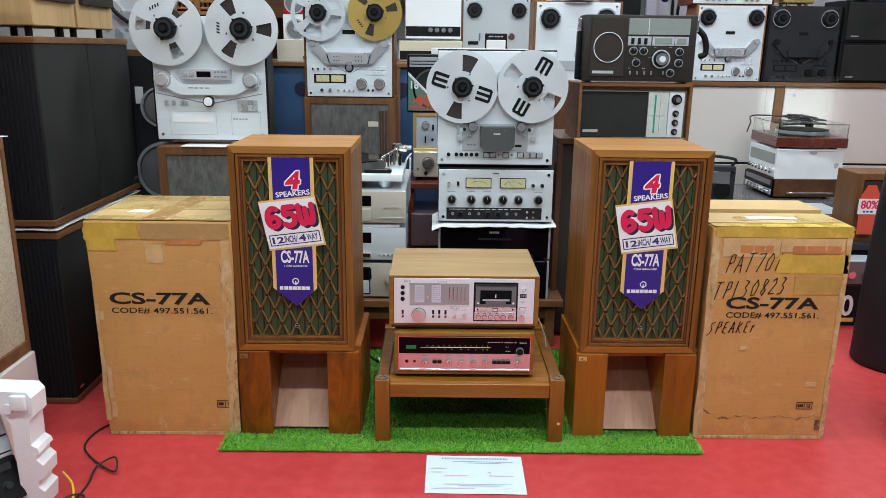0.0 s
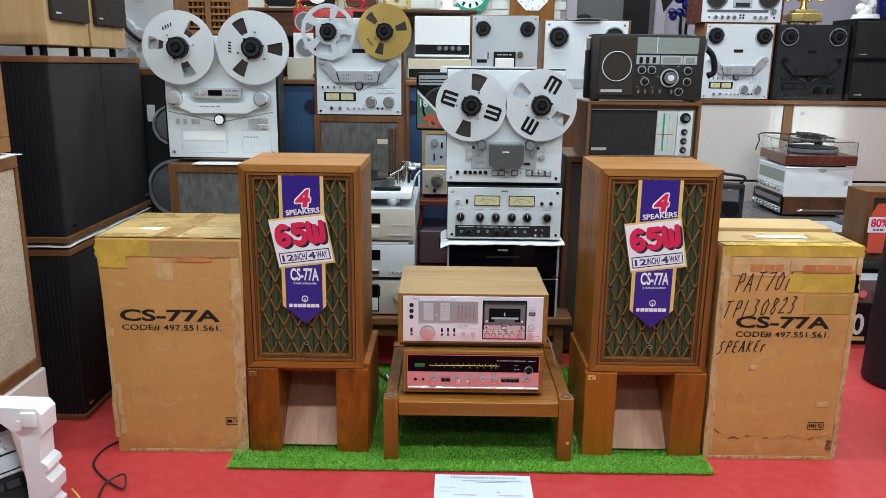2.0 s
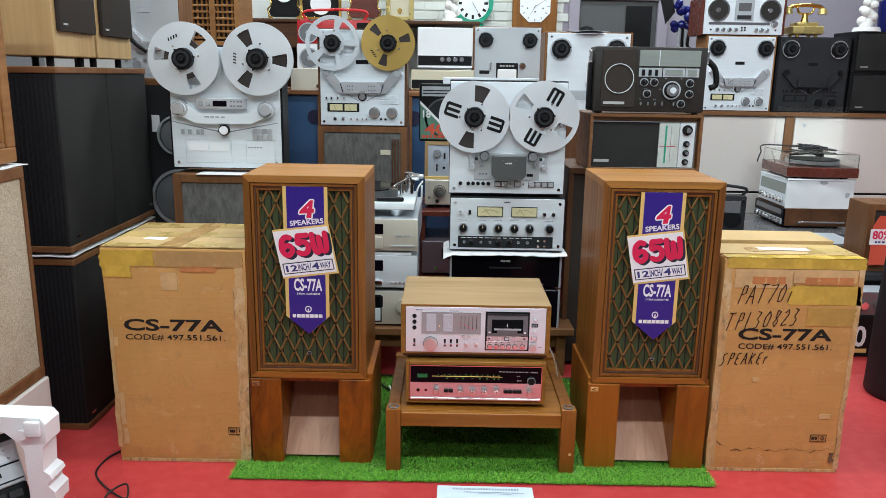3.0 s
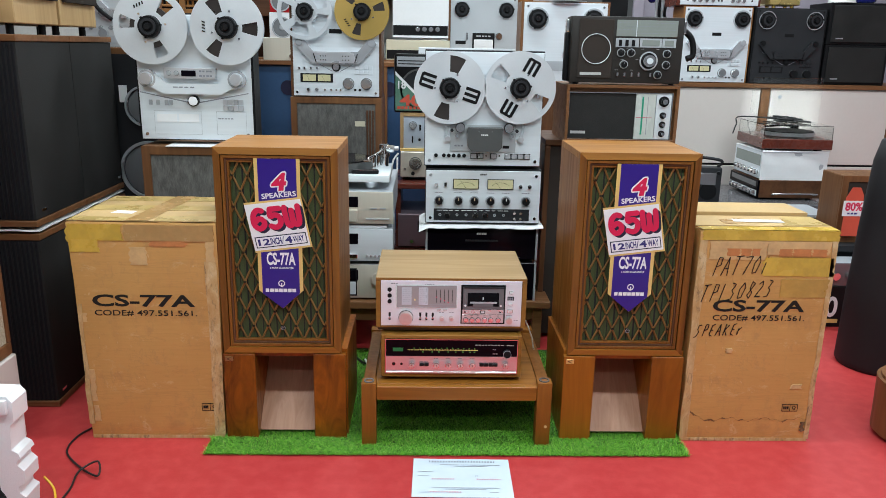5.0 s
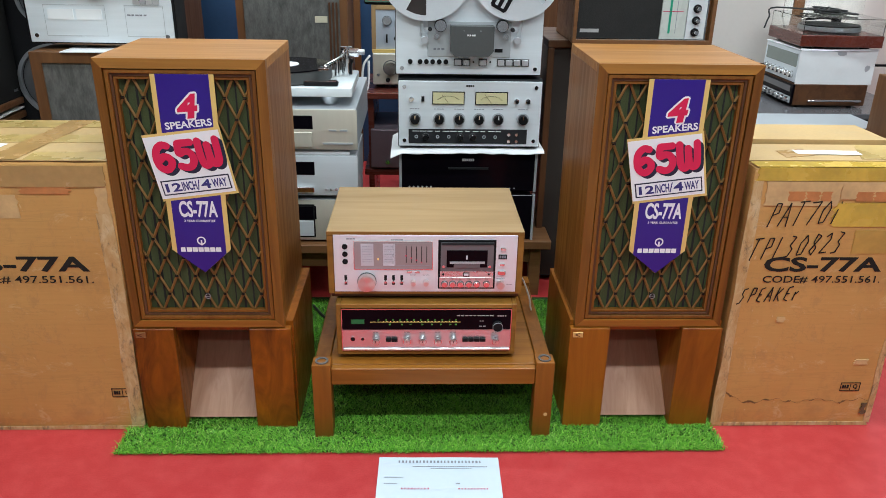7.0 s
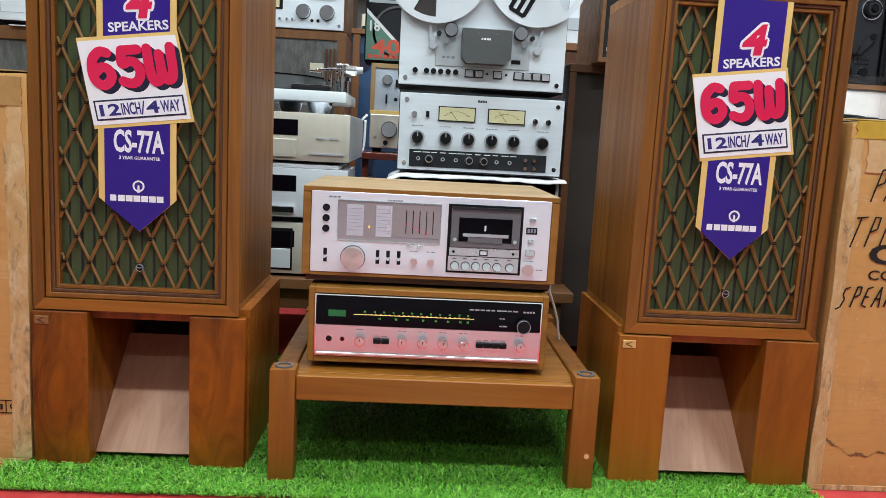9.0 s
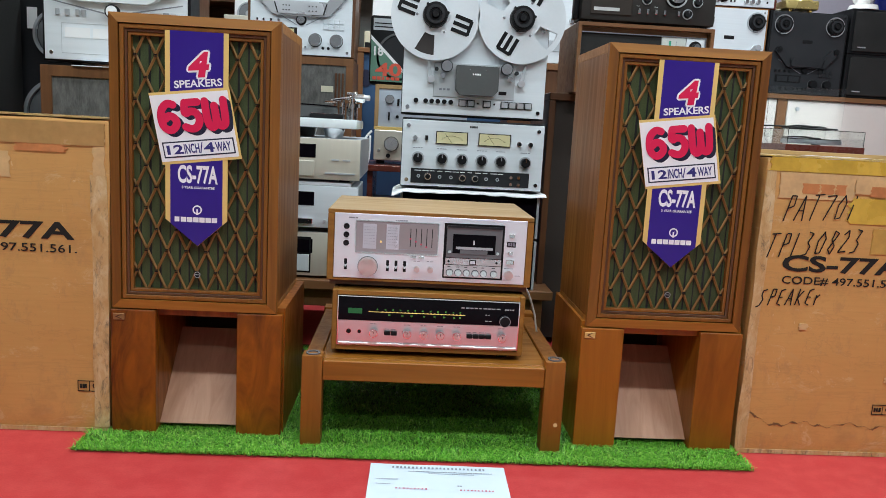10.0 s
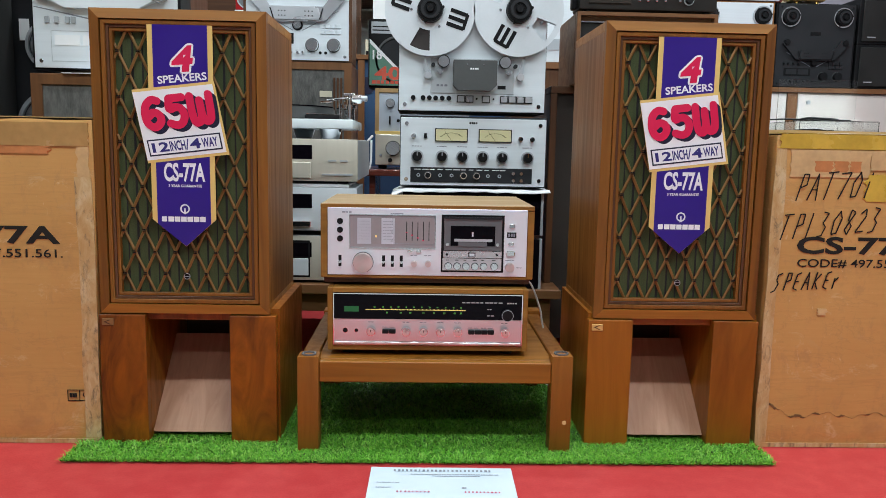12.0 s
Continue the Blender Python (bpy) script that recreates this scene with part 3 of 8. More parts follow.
BRASS = surf("worn_brass", (0.72, 0.50, 0.17), 0.4, 0.3, 0.2, 20, 80, 0.05)
DULLBRASS = surf("tarnished_brass", (0.30, 0.16, 0.06), 0.5, 0.4, 0.2, 20, 80, 0.05)
speaker_stand(-0.449, DULLBRASS, STANDWOOD, "dark reddish figured wooden speaker stand with pale sloping board")
speaker_stand(0.642, BRASS, STANDPALE, "honey brown wooden speaker stand with brass plate and sloping board")


def turned(points, x, z, deg):
    c, s = math.cos(radians(deg)), math.sin(radians(deg))
    return [(x + a * c - b * s, z + a * s + b * c) for a, b in points]


def ribbon(points, half, y, cuts=7):
    """A flat broad stroke through (x, z) points with round ends, rising a hair along its way."""
    pts = [Vector((x, 0, z)) for x, z in points]
    path = []
    for i in range(len(pts) - 1):
        p0, p1, p2, p3 = pts[max(i - 1, 0)], pts[i], pts[i + 1], pts[min(i + 2, len(pts) - 1)]
        for k in range(cuts):
            u = k / cuts
            path.append(0.5 * ((2 * p1) + (p2 - p0) * u + (2 * p0 - 5 * p1 + 4 * p2 - p3) * u * u + (3 * p1 - p0 - 3 * p2 + p3) * u ** 3))
    path.append(pts[-1])
    bm = bmesh.new()
    rows = []
    last = len(path) - 1
    for i, p in enumerate(path):
        d = (path[min(i + 1, last)] - path[max(i - 1, 0)]).normalized()
        side = Vector((-d.z, 0, d.x)) * half
        lift = Vector((0, y - 0.0003 * i / last, 0))
        ends = []
        if i == 0 or i == last:
            back = -d if i == 0 else d
            ends = [bm.verts.new(p + lift + side * math.cos(q) + back * half * math.sin(q)) for q in (math.pi * k / 8 for k in range(9))]
            bm.faces.new(ends)
            rows.append((ends[0], ends[-1]))
        else:
            rows.append((bm.verts.new(p + lift + side), bm.verts.new(p + lift - side)))
    for a, b in zip(rows, rows[1:]):
        bm.faces.new((a[0], a[1], b[1], b[0]))
    bmesh.ops.recalc_face_normals(bm, faces=bm.faces)
    bmesh.ops.solidify(bm, geom=bm.faces[:], thickness=0.0003)
    return bm


FAT_STROKES = [
    [(-0.038, 0.0500), (-0.050, 0.0530), (-0.063, 0.042), (-0.068, 0.022), (-0.065, 0.004), (-0.053, -0.005), (-0.041, 0.001), (-0.036, 0.012), (-0.041, 0.023), (-0.051, 0.026), (-0.060, 0.020)],
    [(0.015, 0.0525), (-0.012, 0.0525)],
    [(-0.013, 0.050), (-0.015, 0.030), (-0.003, 0.033), (0.009, 0.029), (0.014, 0.014), (0.008, 0.000), (-0.004, -0.005), (-0.018, 0.000)],
    [(0.032, 0.053), (0.031, 0.022), (0.034, -0.001), (0.043, -0.004), (0.050, 0.008), (0.051, 0.042)],
    [(0.051, 0.032), (0.052, 0.008), (0.059, -0.003), (0.068, 0.001), (0.071, 0.020), (0.072, 0.053)],
]


def banner(x0, z0):
    """A violet cut-out card that hangs before the lattice."""
    t = thing("hanging_card", "violet and yellow cut-out card hanging on a loudspeaker front", "sign", x0, 2.2115, z0, group="hanging cards")
    y = 0.0
    top, tip, sh, s, hw, ed = 0.622, 0.151, 0.2105, 0.003, 0.0685, 0.011
    part("card", P([(-hw, top), (-hw, sh), (s, tip), (hw, sh), (hw, top)], y, y + 0.0014), YELLOWCARD, t)
    part("violet_panel", P([(-hw + ed, top), (-hw + ed, sh - 0.0095), (s, tip + 0.0005), (hw - ed, sh - 0.0095), (hw - ed, top)], y - 0.0006, y - 0.0001), PURPLE, t)
    cx, cz, c1, s1, c2, s2 = -0.004, 0.419, math.cos(radians(7.2)), math.sin(radians(7.2)), math.cos(radians(11)), math.sin(radians(11))

    def slanted(a, b):
        return cx + a * c1 - b * s2, cz + a * s1 + b * c2

    def plate(name, x0, x1, b0, b1, material, yy):
        part(name, P([slanted(x0, b0), slanted(x1, b0), slanted(x1, b1), slanted(x0, b1)], yy - 0.0006, yy), material, t)

    plate("card_step", -0.0855, 0.090, -0.079, 0.079, YELLOWCARD, y - 0.0007)
    plate("white_panel", -0.085, 0.085, -0.073, 0.073, WHITECARD, y - 0.0014)

    def on_panel(body, a, b, w, h, material, yy, bold=0.0):
        bm = words(body, a, b, w, h, yy, 0.0004, bold)
        for v in bm.verts:
            v.co.x, v.co.z = slanted(v.co.x, v.co.z)
        part("lettering", bm, material, t)

    def fat_figures(da, db, grow, material, yy):
        """The three fat rounded characters of the power rating, drawn as broad strokes."""
        for line in FAT_STROKES:
            bm = ribbon([(a + da, b + db) for a, b in line], 0.0078 + grow, yy)
            for v in bm.verts:
                v.co.x, v.co.z = slanted(v.co.x, v.co.z)
            part("lettering", bm, material, t)

    for k in range(4):
        fat_figures(0.0075 - 0.0018 * k, -0.0078 + 0.0019 * k, 0.0, NAVY, y - 0.0021 - 0.0004 * k)
    fat_figures(0, 0, 0.0006, CRIMSON, y - 0.0039)
    plate("label_frame", -0.0775, 0.0795, -0.0655, -0.0300, NAVY, y - 0.0021)
    plate("label_field", -0.0745, 0.0765, -0.0625, -0.0330, WHITECARD, y - 0.0028)
    on_panel("12", -0.051, -0.0478, 0.036, 0.0205, NAVYBLUE, y - 0.0035, 0.03)
    on_panel("INCH", -0.0145, -0.0478, 0.033, 0.0215, NAVYBLUE, y - 0.0035, 0.025)
    on_panel("/", 0.0065, -0.0478, 0.009, 0.024, NAVYBLUE, y - 0.0035, 0.0)
    on_panel("4", 0.0235, -0.0478, 0.023, 0.0215, NAVYBLUE, y - 0.0035, 0.03)
    on_panel("WAY", 0.0545, -0.0478, 0.034, 0.0205, NAVYBLUE, y - 0.0035, 0.025)
    for k in range(8):
        a = math.radians(45 * k)
        part("numeral_edge", words("4", 0.004 + 0.0042 * math.cos(a), 0.552 + 0.0042 * math.sin(a), 0.047, 0.054, y - 0.0007 - 0.00004 * k, 0.0002, 0.045, 0.18, 5), WHITECARD, t)
    part("numeral", words("4", 0.004, 0.552, 0.047, 0.054, y - 0.0014, 0.0003, 0.045, 0.18, 5), CRIMSON, t)
    part("lettering", words("SPEAKERS", 0.003, 0.5125, 0.104, 0.0165, y - 0.0007, 0.0004, 0.022, 0, 6), WHITECARD, t)
    part("lettering", words("CS-77A", 0.003, 0.3125, 0.088, 0.041, y - 0.0007, 0.0004, 0.030), WHITECARD, t)
    part("lettering", words("3 YEAR GUARANTEE", 0.004, 0.2835, 0.072, 0.0058, y - 0.0007, 0.0003, 0.02), WHITECARD, t)
    part("emblem", ring(0.002, y - 0.0009, 0.2335, 0.0104, 0.0074, 0.0006, 24), WHITECARD, t)
    part("emblem_fork", P([(-0.0005, 0.222), (0.0045, 0.222), (0.0035, 0.235), (0.0005, 0.235)], y - 0.0013, y - 0.0008), WHITECARD, t)
    for k in range(7):
        a = -0.048 + k * 0.0137
        part("maker_bar", B(a, a + (0.0118 if k else 0.0105), y - 0.0013, y - 0.0007, 0.2055, 0.2165), WHITECARD, t)


banner(-0.452, 0.302)
banner(0.639, 0.302)


# ---- low table ----
def low_table():
    t = thing("low_table", "low teak table with square legs standing on turf", "table", 0.101, 2.165, 0.004)
    for x0, x1 in ((-0.304, -0.257), (0.257, 0.304)):
        for y0 in (0.0, 0.47):
            leg = part("leg", B(x0, x1, y0, y0 + 0.047, 0, 0.216 if x0 < 0 else 0.222, 0.003, 2), TABLELEG, t)
            if y0 == 0.0:
                part("cup_rim", ring((x0 + x1) / 2, y0 + 0.022, 0.2175 if x0 < 0 else 0.2235, 0.0165, 0.0115, 0.003, 28, "z"), SMOKEGREY, leg)
    part("apron", B(-0.2565, 0.2565, 0.004, 0.024, 0.158, 0.205, 0.002), TABLEWOOD, t)
    part("apron", B(-0.2565, 0.2565, 0.49, 0.512, 0.158, 0.205, 0.002), TABLEWOOD, t)
    part("side_rail", B(-0.30, -0.262, 0.0475, 0.4695, 0.155, 0.212, 0.002), TABLELEG, t)
    part("side_rail", B(0.262, 0.30, 0.0475, 0.4695, 0.155, 0.212, 0.002), TABLELEG, t)
    part("tabletop", B(-0.2615, 0.2615, 0.0245, 0.4895, 0.188, 0.206, 0.001), TABLEWOOD, t)
    part("dent", C(0.289, -0.0005, 0.07, 0.005, 0.002, "y", 7), PALEPATCH, t, "small pale chip in the leg")


low_table()


# ---- tuner amplifier ----
def tuner_amplifier():
    t = thing("tuner_amplifier", "walnut-cased tuner amplifier with black dial and pink-reflecting aluminium front", "amplifier", 0.0826, 2.215, 0.2104, size=1.011)
    W, H, D = 0.2225, 0.141, 0.34
    for fx in (-0.18, 0.18):
        for fy in (0.04, 0.3):
            part("foot", C(fx, fy, 0.003, 0.014, 0.0115 + 0.006, "z"), BLACK, t)
    z0 = 0.0125
    part("case_side", B(-W, -W + 0.012, 0, D, z0, z0 + H, 0.0015), DECKEDGE, t)
    part("case_side", B(W - 0.012, W, 0, D, z0, z0 + H, 0.0015), DECKEDGE, t)
    part("case_top", B(-W + 0.0121, W - 0.0121, 0, D, z0 + H - 0.011, z0 + H, 0.001), DECKEDGE, t)
    part("case_bottom", B(-W + 0.0121, W - 0.0121, 0, D, z0, z0 + 0.011, 0.001), DECKEDGE, t)
    part("inner_chassis", B(-W + 0.0125, W - 0.0125, 0.02, D - 0.01, z0 + 0.0115, z0 + H - 0.0115), BLACK, t)

    def q(u, v):
        return (u - 591) / 2456, z0 + (400 - v) / 2482

    x0, x1 = q(76, 0)[0], q(1108, 0)[0]
    part("front_rim", frame_bm(x0, x1, q(0, 368)[1], q(0, 80)[1], 0.002, -0.003, 0.02, 0.0), CHROME, t)
    dial = part("dial_glass", B(x0 + 0.0021, x1 - 0.0021, -0.001, 0.019, q(0, 222)[1], q(0, 84)[1]), BLACKGLOSS, t, "gloss black tuning dial")
    part("front_panel", B(x0 + 0.0021, x1 - 0.0021, -0.0015, 0.019, q(0, 348)[1], q(0, 224)[1]), PINKALU, t, "brushed aluminium control panel")
    part("front_lip", B(x0 + 0.0021, x1 - 0.0021, -0.006, 0.019, q(0, 366)[1], q(0, 349)[1], 0.002), ALU, t)
    y = -0.001
    rect(dial, "meter", *[q(u, 0)[0] for u in (136, 214)], *[q(0, v)[1] for v in (183, 153)], GREENGLOW, 0.0006, y)
    rect(dial, "dial_line", q(250, 0)[0], q(798, 0)[0], q(0, 172)[1], q(0, 169)[1], AMBERGLOW, 0.0005, y)
    ticks, figs = bmesh.new(), bmesh.new()
    for i in range(22):
        u = 330 + i * 21
        (a, b) = q(u, 166)
        box(ticks, a - 0.0012, a + 0.0016, y - 0.0006, y, b - 0.0009, b)
    for i, u in enumerate((300, 346, 388, 430, 472, 514, 556, 600, 642, 686, 730, 770)):
        a, b = q(u, 156)
        box(figs, a - 0.0016, a - 0.0003, y - 0.0006, y, b - 0.0016, b + 0.0016)
        box(figs, a + 0.0003, a + 0.0016, y - 0.0006, y, b - 0.0016, b + 0.0016)
    for u in (368, 442, 494, 566, 624, 680, 736, 770):
        a, b = q(u, 187)
        box(figs, a - 0.0020, a - 0.0004, y - 0.0006, y, b - 0.0018, b + 0.0018)
        box(figs, a + 0.0004, a + 0.0020, y - 0.0006, y, b - 0.0018, b + 0.0018)
    part("dial_ticks", ticks, AMBERGLOW, dial)
    part("dial_figures", figs, DIALGLOW, dial)
    bars(dial, q(775, 0)[0], q(1000, 0)[0], q(0, 126)[1], 0.0024, 9, y, GREYPRINT)
    bars(dial, q(1022, 0)[0], q(1080, 0)[0], q(0, 128)[1], 0.003, 4, y, GREYPRINT)
    bars(dial, q(914, 0)[0], q(942, 0)[0], q(0, 163)[1], 0.0018, 2, y, GREYPRINT)
    bars(dial, q(914, 0)[0], q(955, 0)[0], q(0, 199)[1], 0.0022, 2, y, GREYPRINT)
    tx, tz = q(1023, 191)
    part("tuning_knob", C(tx, -0.008, tz, 0.0125, 0.014, "y", 32, 0.0120, 0.001), BLACK, t)
    part("tuning_ring", ring(tx, -0.0152, tz, 0.0128, 0.0120, 0.002, 32), SILVERDIM, t)
    for u in (283, 473, 567, 660, 754, 1012):
        x, z = q(u, 286)
        k = part("knob", C(x, -0.0105, z, 0.0108, 0.019, "y", 28, 0.0098, 0.001), CHROME, t)
        part("knob_cap", C(x, -0.0225, z, 0.0080, 0.005, "y", 24, 0.0070, 0.0008), SPUN, k)
        part("pointer", B(x - 0.0007, x + 0.0007, -0.0258, -0.0250, z + 0.001, z + 0.006), BLACK, k)
        bars(t, x - 0.008, x + 0.008, z + 0.0185, 0.0012, 2, -0.0016, GREYINK)
    for u, r in ((142, 0.0052), (202, 0.0038)):
        x, z = q(u, 287)
        part("socket", C(x, -0.002, z, r, 0.003), BLACK, t)
        part("socket_ring", ring(x, -0.0022, z, r + 0.001, r, 0.003, 20), CHROME, t)
    for (a, b), n in (((342, 416), 2), ((811, 954), 4)):
        xa, xb = q(a, 0)[0], q(b, 0)[0]
        st = (xb - xa) / n
        for i in range(n):
            part("push_switch", B(xa + i * st + 0.0004, xa + (i + 1) * st - 0.0004, -0.008, 0.001, q(0, 302)[1], q(0, 278)[1], 0.001), BLACK, t)
        bars(t, xa, xb, q(0, 268)[1], 0.0012, n, -0.0016, GREYINK)


def spun_metal(name, c):
    """Lathe-turned metal, whose gloss spreads in a bow across the face."""
    m = surf(name, c, 0.33, 0.95, 0.06, 30, 160, 0.0, rvary=0.03)
    nt = m.node_tree
    b = nt.nodes["Principled BSDF"]
    tan = nt.nodes.new("ShaderNodeTangent")
    tan.direction_type, tan.axis = "RADIAL", "Y"
    nt.links.new(tan.outputs["Tangent"], b.inputs["Tangent"])
    b.inputs["Anisotropic"].default_value = 0.85
    return m


# pink base colour stands in for the red carpet reflected in the knobs
SPUN = spun_metal("spun_aluminium_carpet_tint", (0.82, 0.68, 0.65))
DECKALU = surf("pale_brushed_aluminium", (0.83, 0.85, 0.90), 0.34, 0.42, 0.015, 3, 220, 0.0, (1, 1, 1), 0.03)
PINKALU = surf("fine_brushed_aluminium", (0.76, 0.75, 0.77), 0.28, 0.92, 0.015, 3, 220, 0.0, (1, 1, 1), 0.03)
GREYPRINT = surf("silver_print", (0.45, 0.45, 0.45), 0.5, 0.2, 0.1, 20, 60, 0.0)
tuner_amplifier()


# ---- cassette deck ----
def cassette_deck():
    t = thing("cassette_deck", "wood-cased cassette deck with aluminium front on top of an amplifier", "cassette deck", 0.0795, 2.235, 0.3662, size=1.013)
    W, H, D = 0.236, 0.164, 0.335
    z0 = 0.0185
    part("plinth", B(-W + 0.006, W - 0.006, 0.012, D - 0.01, 0.006, z0 - 0.0002), DARKWOOD, t)
    for fx in (-0.19, 0.19):
        for fy in (0.05, 0.29):
            part("foot", C(fx, fy, 0.003, 0.014, 0.006, "z"), BLACK, t)
    part("case_side", B(-W, -W + 0.0145, 0, D, z0, z0 + H - 0.0101, 0.0012), DECKEDGE, t)
    part("case_side", B(W - 0.0145, W, 0, D, z0, z0 + H - 0.0101, 0.0012), DECKEDGE, t)
    part("case_bottom", B(-W + 0.0146, W - 0.0146, 0, D, z0, z0 + 0.0055), DECKEDGE, t)
    part("case_top", B(-W, W, 0, D, z0 + H - 0.010, z0 + H, 0.0012), DECKCASE, t, "pale walnut top board")
    part("case_lip", B(-W + 0.0005, W - 0.0005, -0.0012, 0.0002, z0 + H - 0.0095, z0 + H - 0.001), DECKEDGE, t)
    part("inner_chassis", B(-W + 0.015, W - 0.015, 0.02, D - 0.01, z0 + 0.006, z0 + H - 0.0105), BLACK, t)

    def q(u, v):
        return (u - 594) / 2432, z0 + (478 - v) / 2440

    def qr(parent, name, u0, u1, v0, v1, material, proud=0.002, y=0.0, bev=0.0, label=""):
        (xa, za), (xb, zb) = q(u0, v1), q(u1, v0)
        return rect(parent, name, xa, xb, za, zb, material, proud, y, bev, label)

    (xa, za), (xb, zb) = q(58, 462), q(1130, 98)
    part("front_panel", B(xa, xb, -0.002, 0.019, za, zb, 0.0006), DECKALU, t, "brushed aluminium front panel")
    y = -0.002
    win = qr(t, "meter_window", 174, 636, 134, 316, DARKSMOKE, 0.0006, y, 0, "smoky meter window with two pale scales")
    part("window_rim", frame_bm(q(174, 0)[0], q(636, 0)[0], q(0, 316)[1], q(0, 134)[1], 0.0016, y - 0.0022, y, 0), CHROME, win)
    qr(win, "meter_scale", 216, 290, 152, 292, PALEMETER, 0.0006, y - 0.0006)
    qr(win, "meter_scale", 345, 416, 152, 292, PALEMETER, 0.0006, y - 0.0006)
    qr(win, "meter_divider", 293, 341, 152, 292, SMOKEBAND, 0.0005, y - 0.0006)
    qr(win, "slider_field", 420, 628, 150, 292, SMOKEBAND, 0.0005, y - 0.0006)
    qr(win, "pilot_light", 312, 320, 244, 256, AMBERGLOW, 0.0007, y - 0.001)
    for u0, u1 in ((216, 290), (345, 416)):
        for k in range(7):
            bars(win, q(u0 + 8, 0)[0], q(u1 - 6, 0)[0], q(0, 170 + 16 * k)[1], 0.0007, 5, y - 0.0012, GREYINK, "scale_marks")
    for k in range(5):
        u = 480 + k * 30
        qr(win, "slider_slot", u - 2, u + 2, 168, 272, BLACK, 0.0004, y - 0.0011)
        if k < 4:
            qr(win, "red_mark", u - 5, u + 5, 224 + 14 * k, 231 + 14 * k, REDINK, 0.0004, y - 0.0016)
    qr(win, "print_frame", 420, 628, 288, 290, GREYINK, 0.0004, y - 0.0011)
    bars(t, q(135, 0)[0], q(190, 0)[0], q(0, 122)[1], 0.0028, 3, y, GREYINK, "maker_mark")
    bars(t, q(394, 0)[0], q(462, 0)[0], q(0, 127)[1], 0.0022, 6, y, GREYINK)
    for v in (171, 218, 265):
        x, z = q(124, v)
        part("jack_socket", ring(x, y - 0.001, z, 0.0066, 0.0036, 0.003, 24), BLACK, t)
        part("jack_hole", C(x, y - 0.0003, z, 0.0037, 0.001), CHARCOAL, t)
    x, z = q(248, 392)
    dial = part("level_knob", C(x, y - 0.011, z, 0.0222, 0.02, "y", 48, 0.0206, 0.002), SPUN, t, "large spun aluminium level knob")
    part("knob_skirt", C(x, y - 0.002, z, 0.0230, 0.004, "y", 48), SMOKEGREY, dial)
    for u in (124, 358, 405, 453):
        x, z = q(u, 386)
        qr(t, "switch_slot", u - 8, u + 8, 354, 416, BLACK, 0.0005, y)
        part("toggle", C(x, y - 0.006, z - 0.001, 0.0036, 0.011, "y", 14, 0.003, 0.0006), CHROME, t)
    for u in (522, 597):
        x, z = q(u, 396)
        part("small_knob", C(x, y - 0.008, z, 0.0068, 0.015, "y", 24, 0.0062, 0.0008), SPUN, t)
        bars(t, x - 0.008, x + 0.008, z + 0.018, 0.0012, 2, y, GREYINK)
    for u in (499, 546):
        qr(t, "push_button", u - 14, u + 14, 323, 336, CHROME, 0.004, y, 0.001)
    # cassette well
    well = qr(t, "cassette_well", 667, 1005, 128, 440, BLACK, 0.0012, y, 0, "black-edged cassette compartment")
    door = qr(well, "cassette_door", 681, 992, 142, 320, SMOKEGREY, 0.006, y - 0.001, 0.001, "smoked grey cassette door")
    qr(door, "door_top_bar", 684, 990, 138, 150, CHARCOAL, 0.003, y - 0.007)
    qr(door, "cassette_window", 716, 955, 186, 294, BLACKGLOSS, 0.0012, y - 0.007)
    qr(door, "tape_bar", 735, 940, 256, 270, SILVERDIM, 0.0012, y - 0.008)
    qr(door, "hub", 830, 838, 218, 242, SILVER, 0.0012, y - 0.008)
    qr(door, "window_foot", 758, 912, 272, 296, SMOKEGREY, 0.0012, y - 0.0082)
    for u in (699, 969):
        x, z = q(u, 286)
        part("door_pin", C(x, y - 0.009, z, 0.0036, 0.005, "y", 14, None, 0.0006), CHROME, door)
    low = qr(well, "lower_panel", 679, 994, 322, 360, PINKALU, 0.004, y - 0.001, 0.0006)
    for u in (698, 967):
        x, z = q(u, 342)
        part("screw", C(x, y - 0.0055, z, 0.0026, 0.002, "y", 12), BLACK, low)
    qr(low, "badge", 814, 852, 330, 356, BLACK, 0.0008, y - 0.005)
    qr(low, "badge_print", 819, 847, 335, 351, SILVER, 0.0004, y - 0.0058)
    keys = qr(well, "key_panel", 675, 994, 364, 430, PINKALU, 0.003, y - 0.001, 0.0006)
    for u in (706, 754, 801, 850, 897, 955):
        x, z = q(u, 406)
        part("key_seat", C(x, y - 0.0042, z, 0.0086, 0.001, "y", 22), SMOKEGREY, keys)
        part("piano_key", C(x, y - 0.007, z, 0.0078, 0.008, "y", 22, 0.0070, 0.001), CHROME, keys)
        bars(keys, x - 0.005, x + 0.005, z + 0.0135, 0.0014, 1, y - 0.004, INK)
    qr(t, "push_button", 1032, 1062, 174, 196, CHROME, 0.005, y, 0.001)
    qr(t, "tape_counter", 1021, 1071, 219, 249, BLACK, 0.001, y)
    for k in range(3):
        qr(t, "counter_wheel", 1027 + k * 14, 1037 + k * 14, 225, 243, GREYINK, 0.0004, y - 0.001)
    qr(t, "push_button", 1030, 1058, 274, 290, CHROME, 0.005, y, 0.001)
    qr(t, "power_switch", 1020, 1065, 320, 348, CHROME, 0.006, y, 0.0015)
    x, z = q(1039, 409)
    part("small_knob", C(x, y - 0.007, z, 0.0105, 0.013, "y", 28, 0.0098, 0.001), SPUN, t)
    bars(t, q(1076, 0)[0], q(1110, 0)[0], q(0, 412)[1], 0.0012, 2, y, GREYINK)
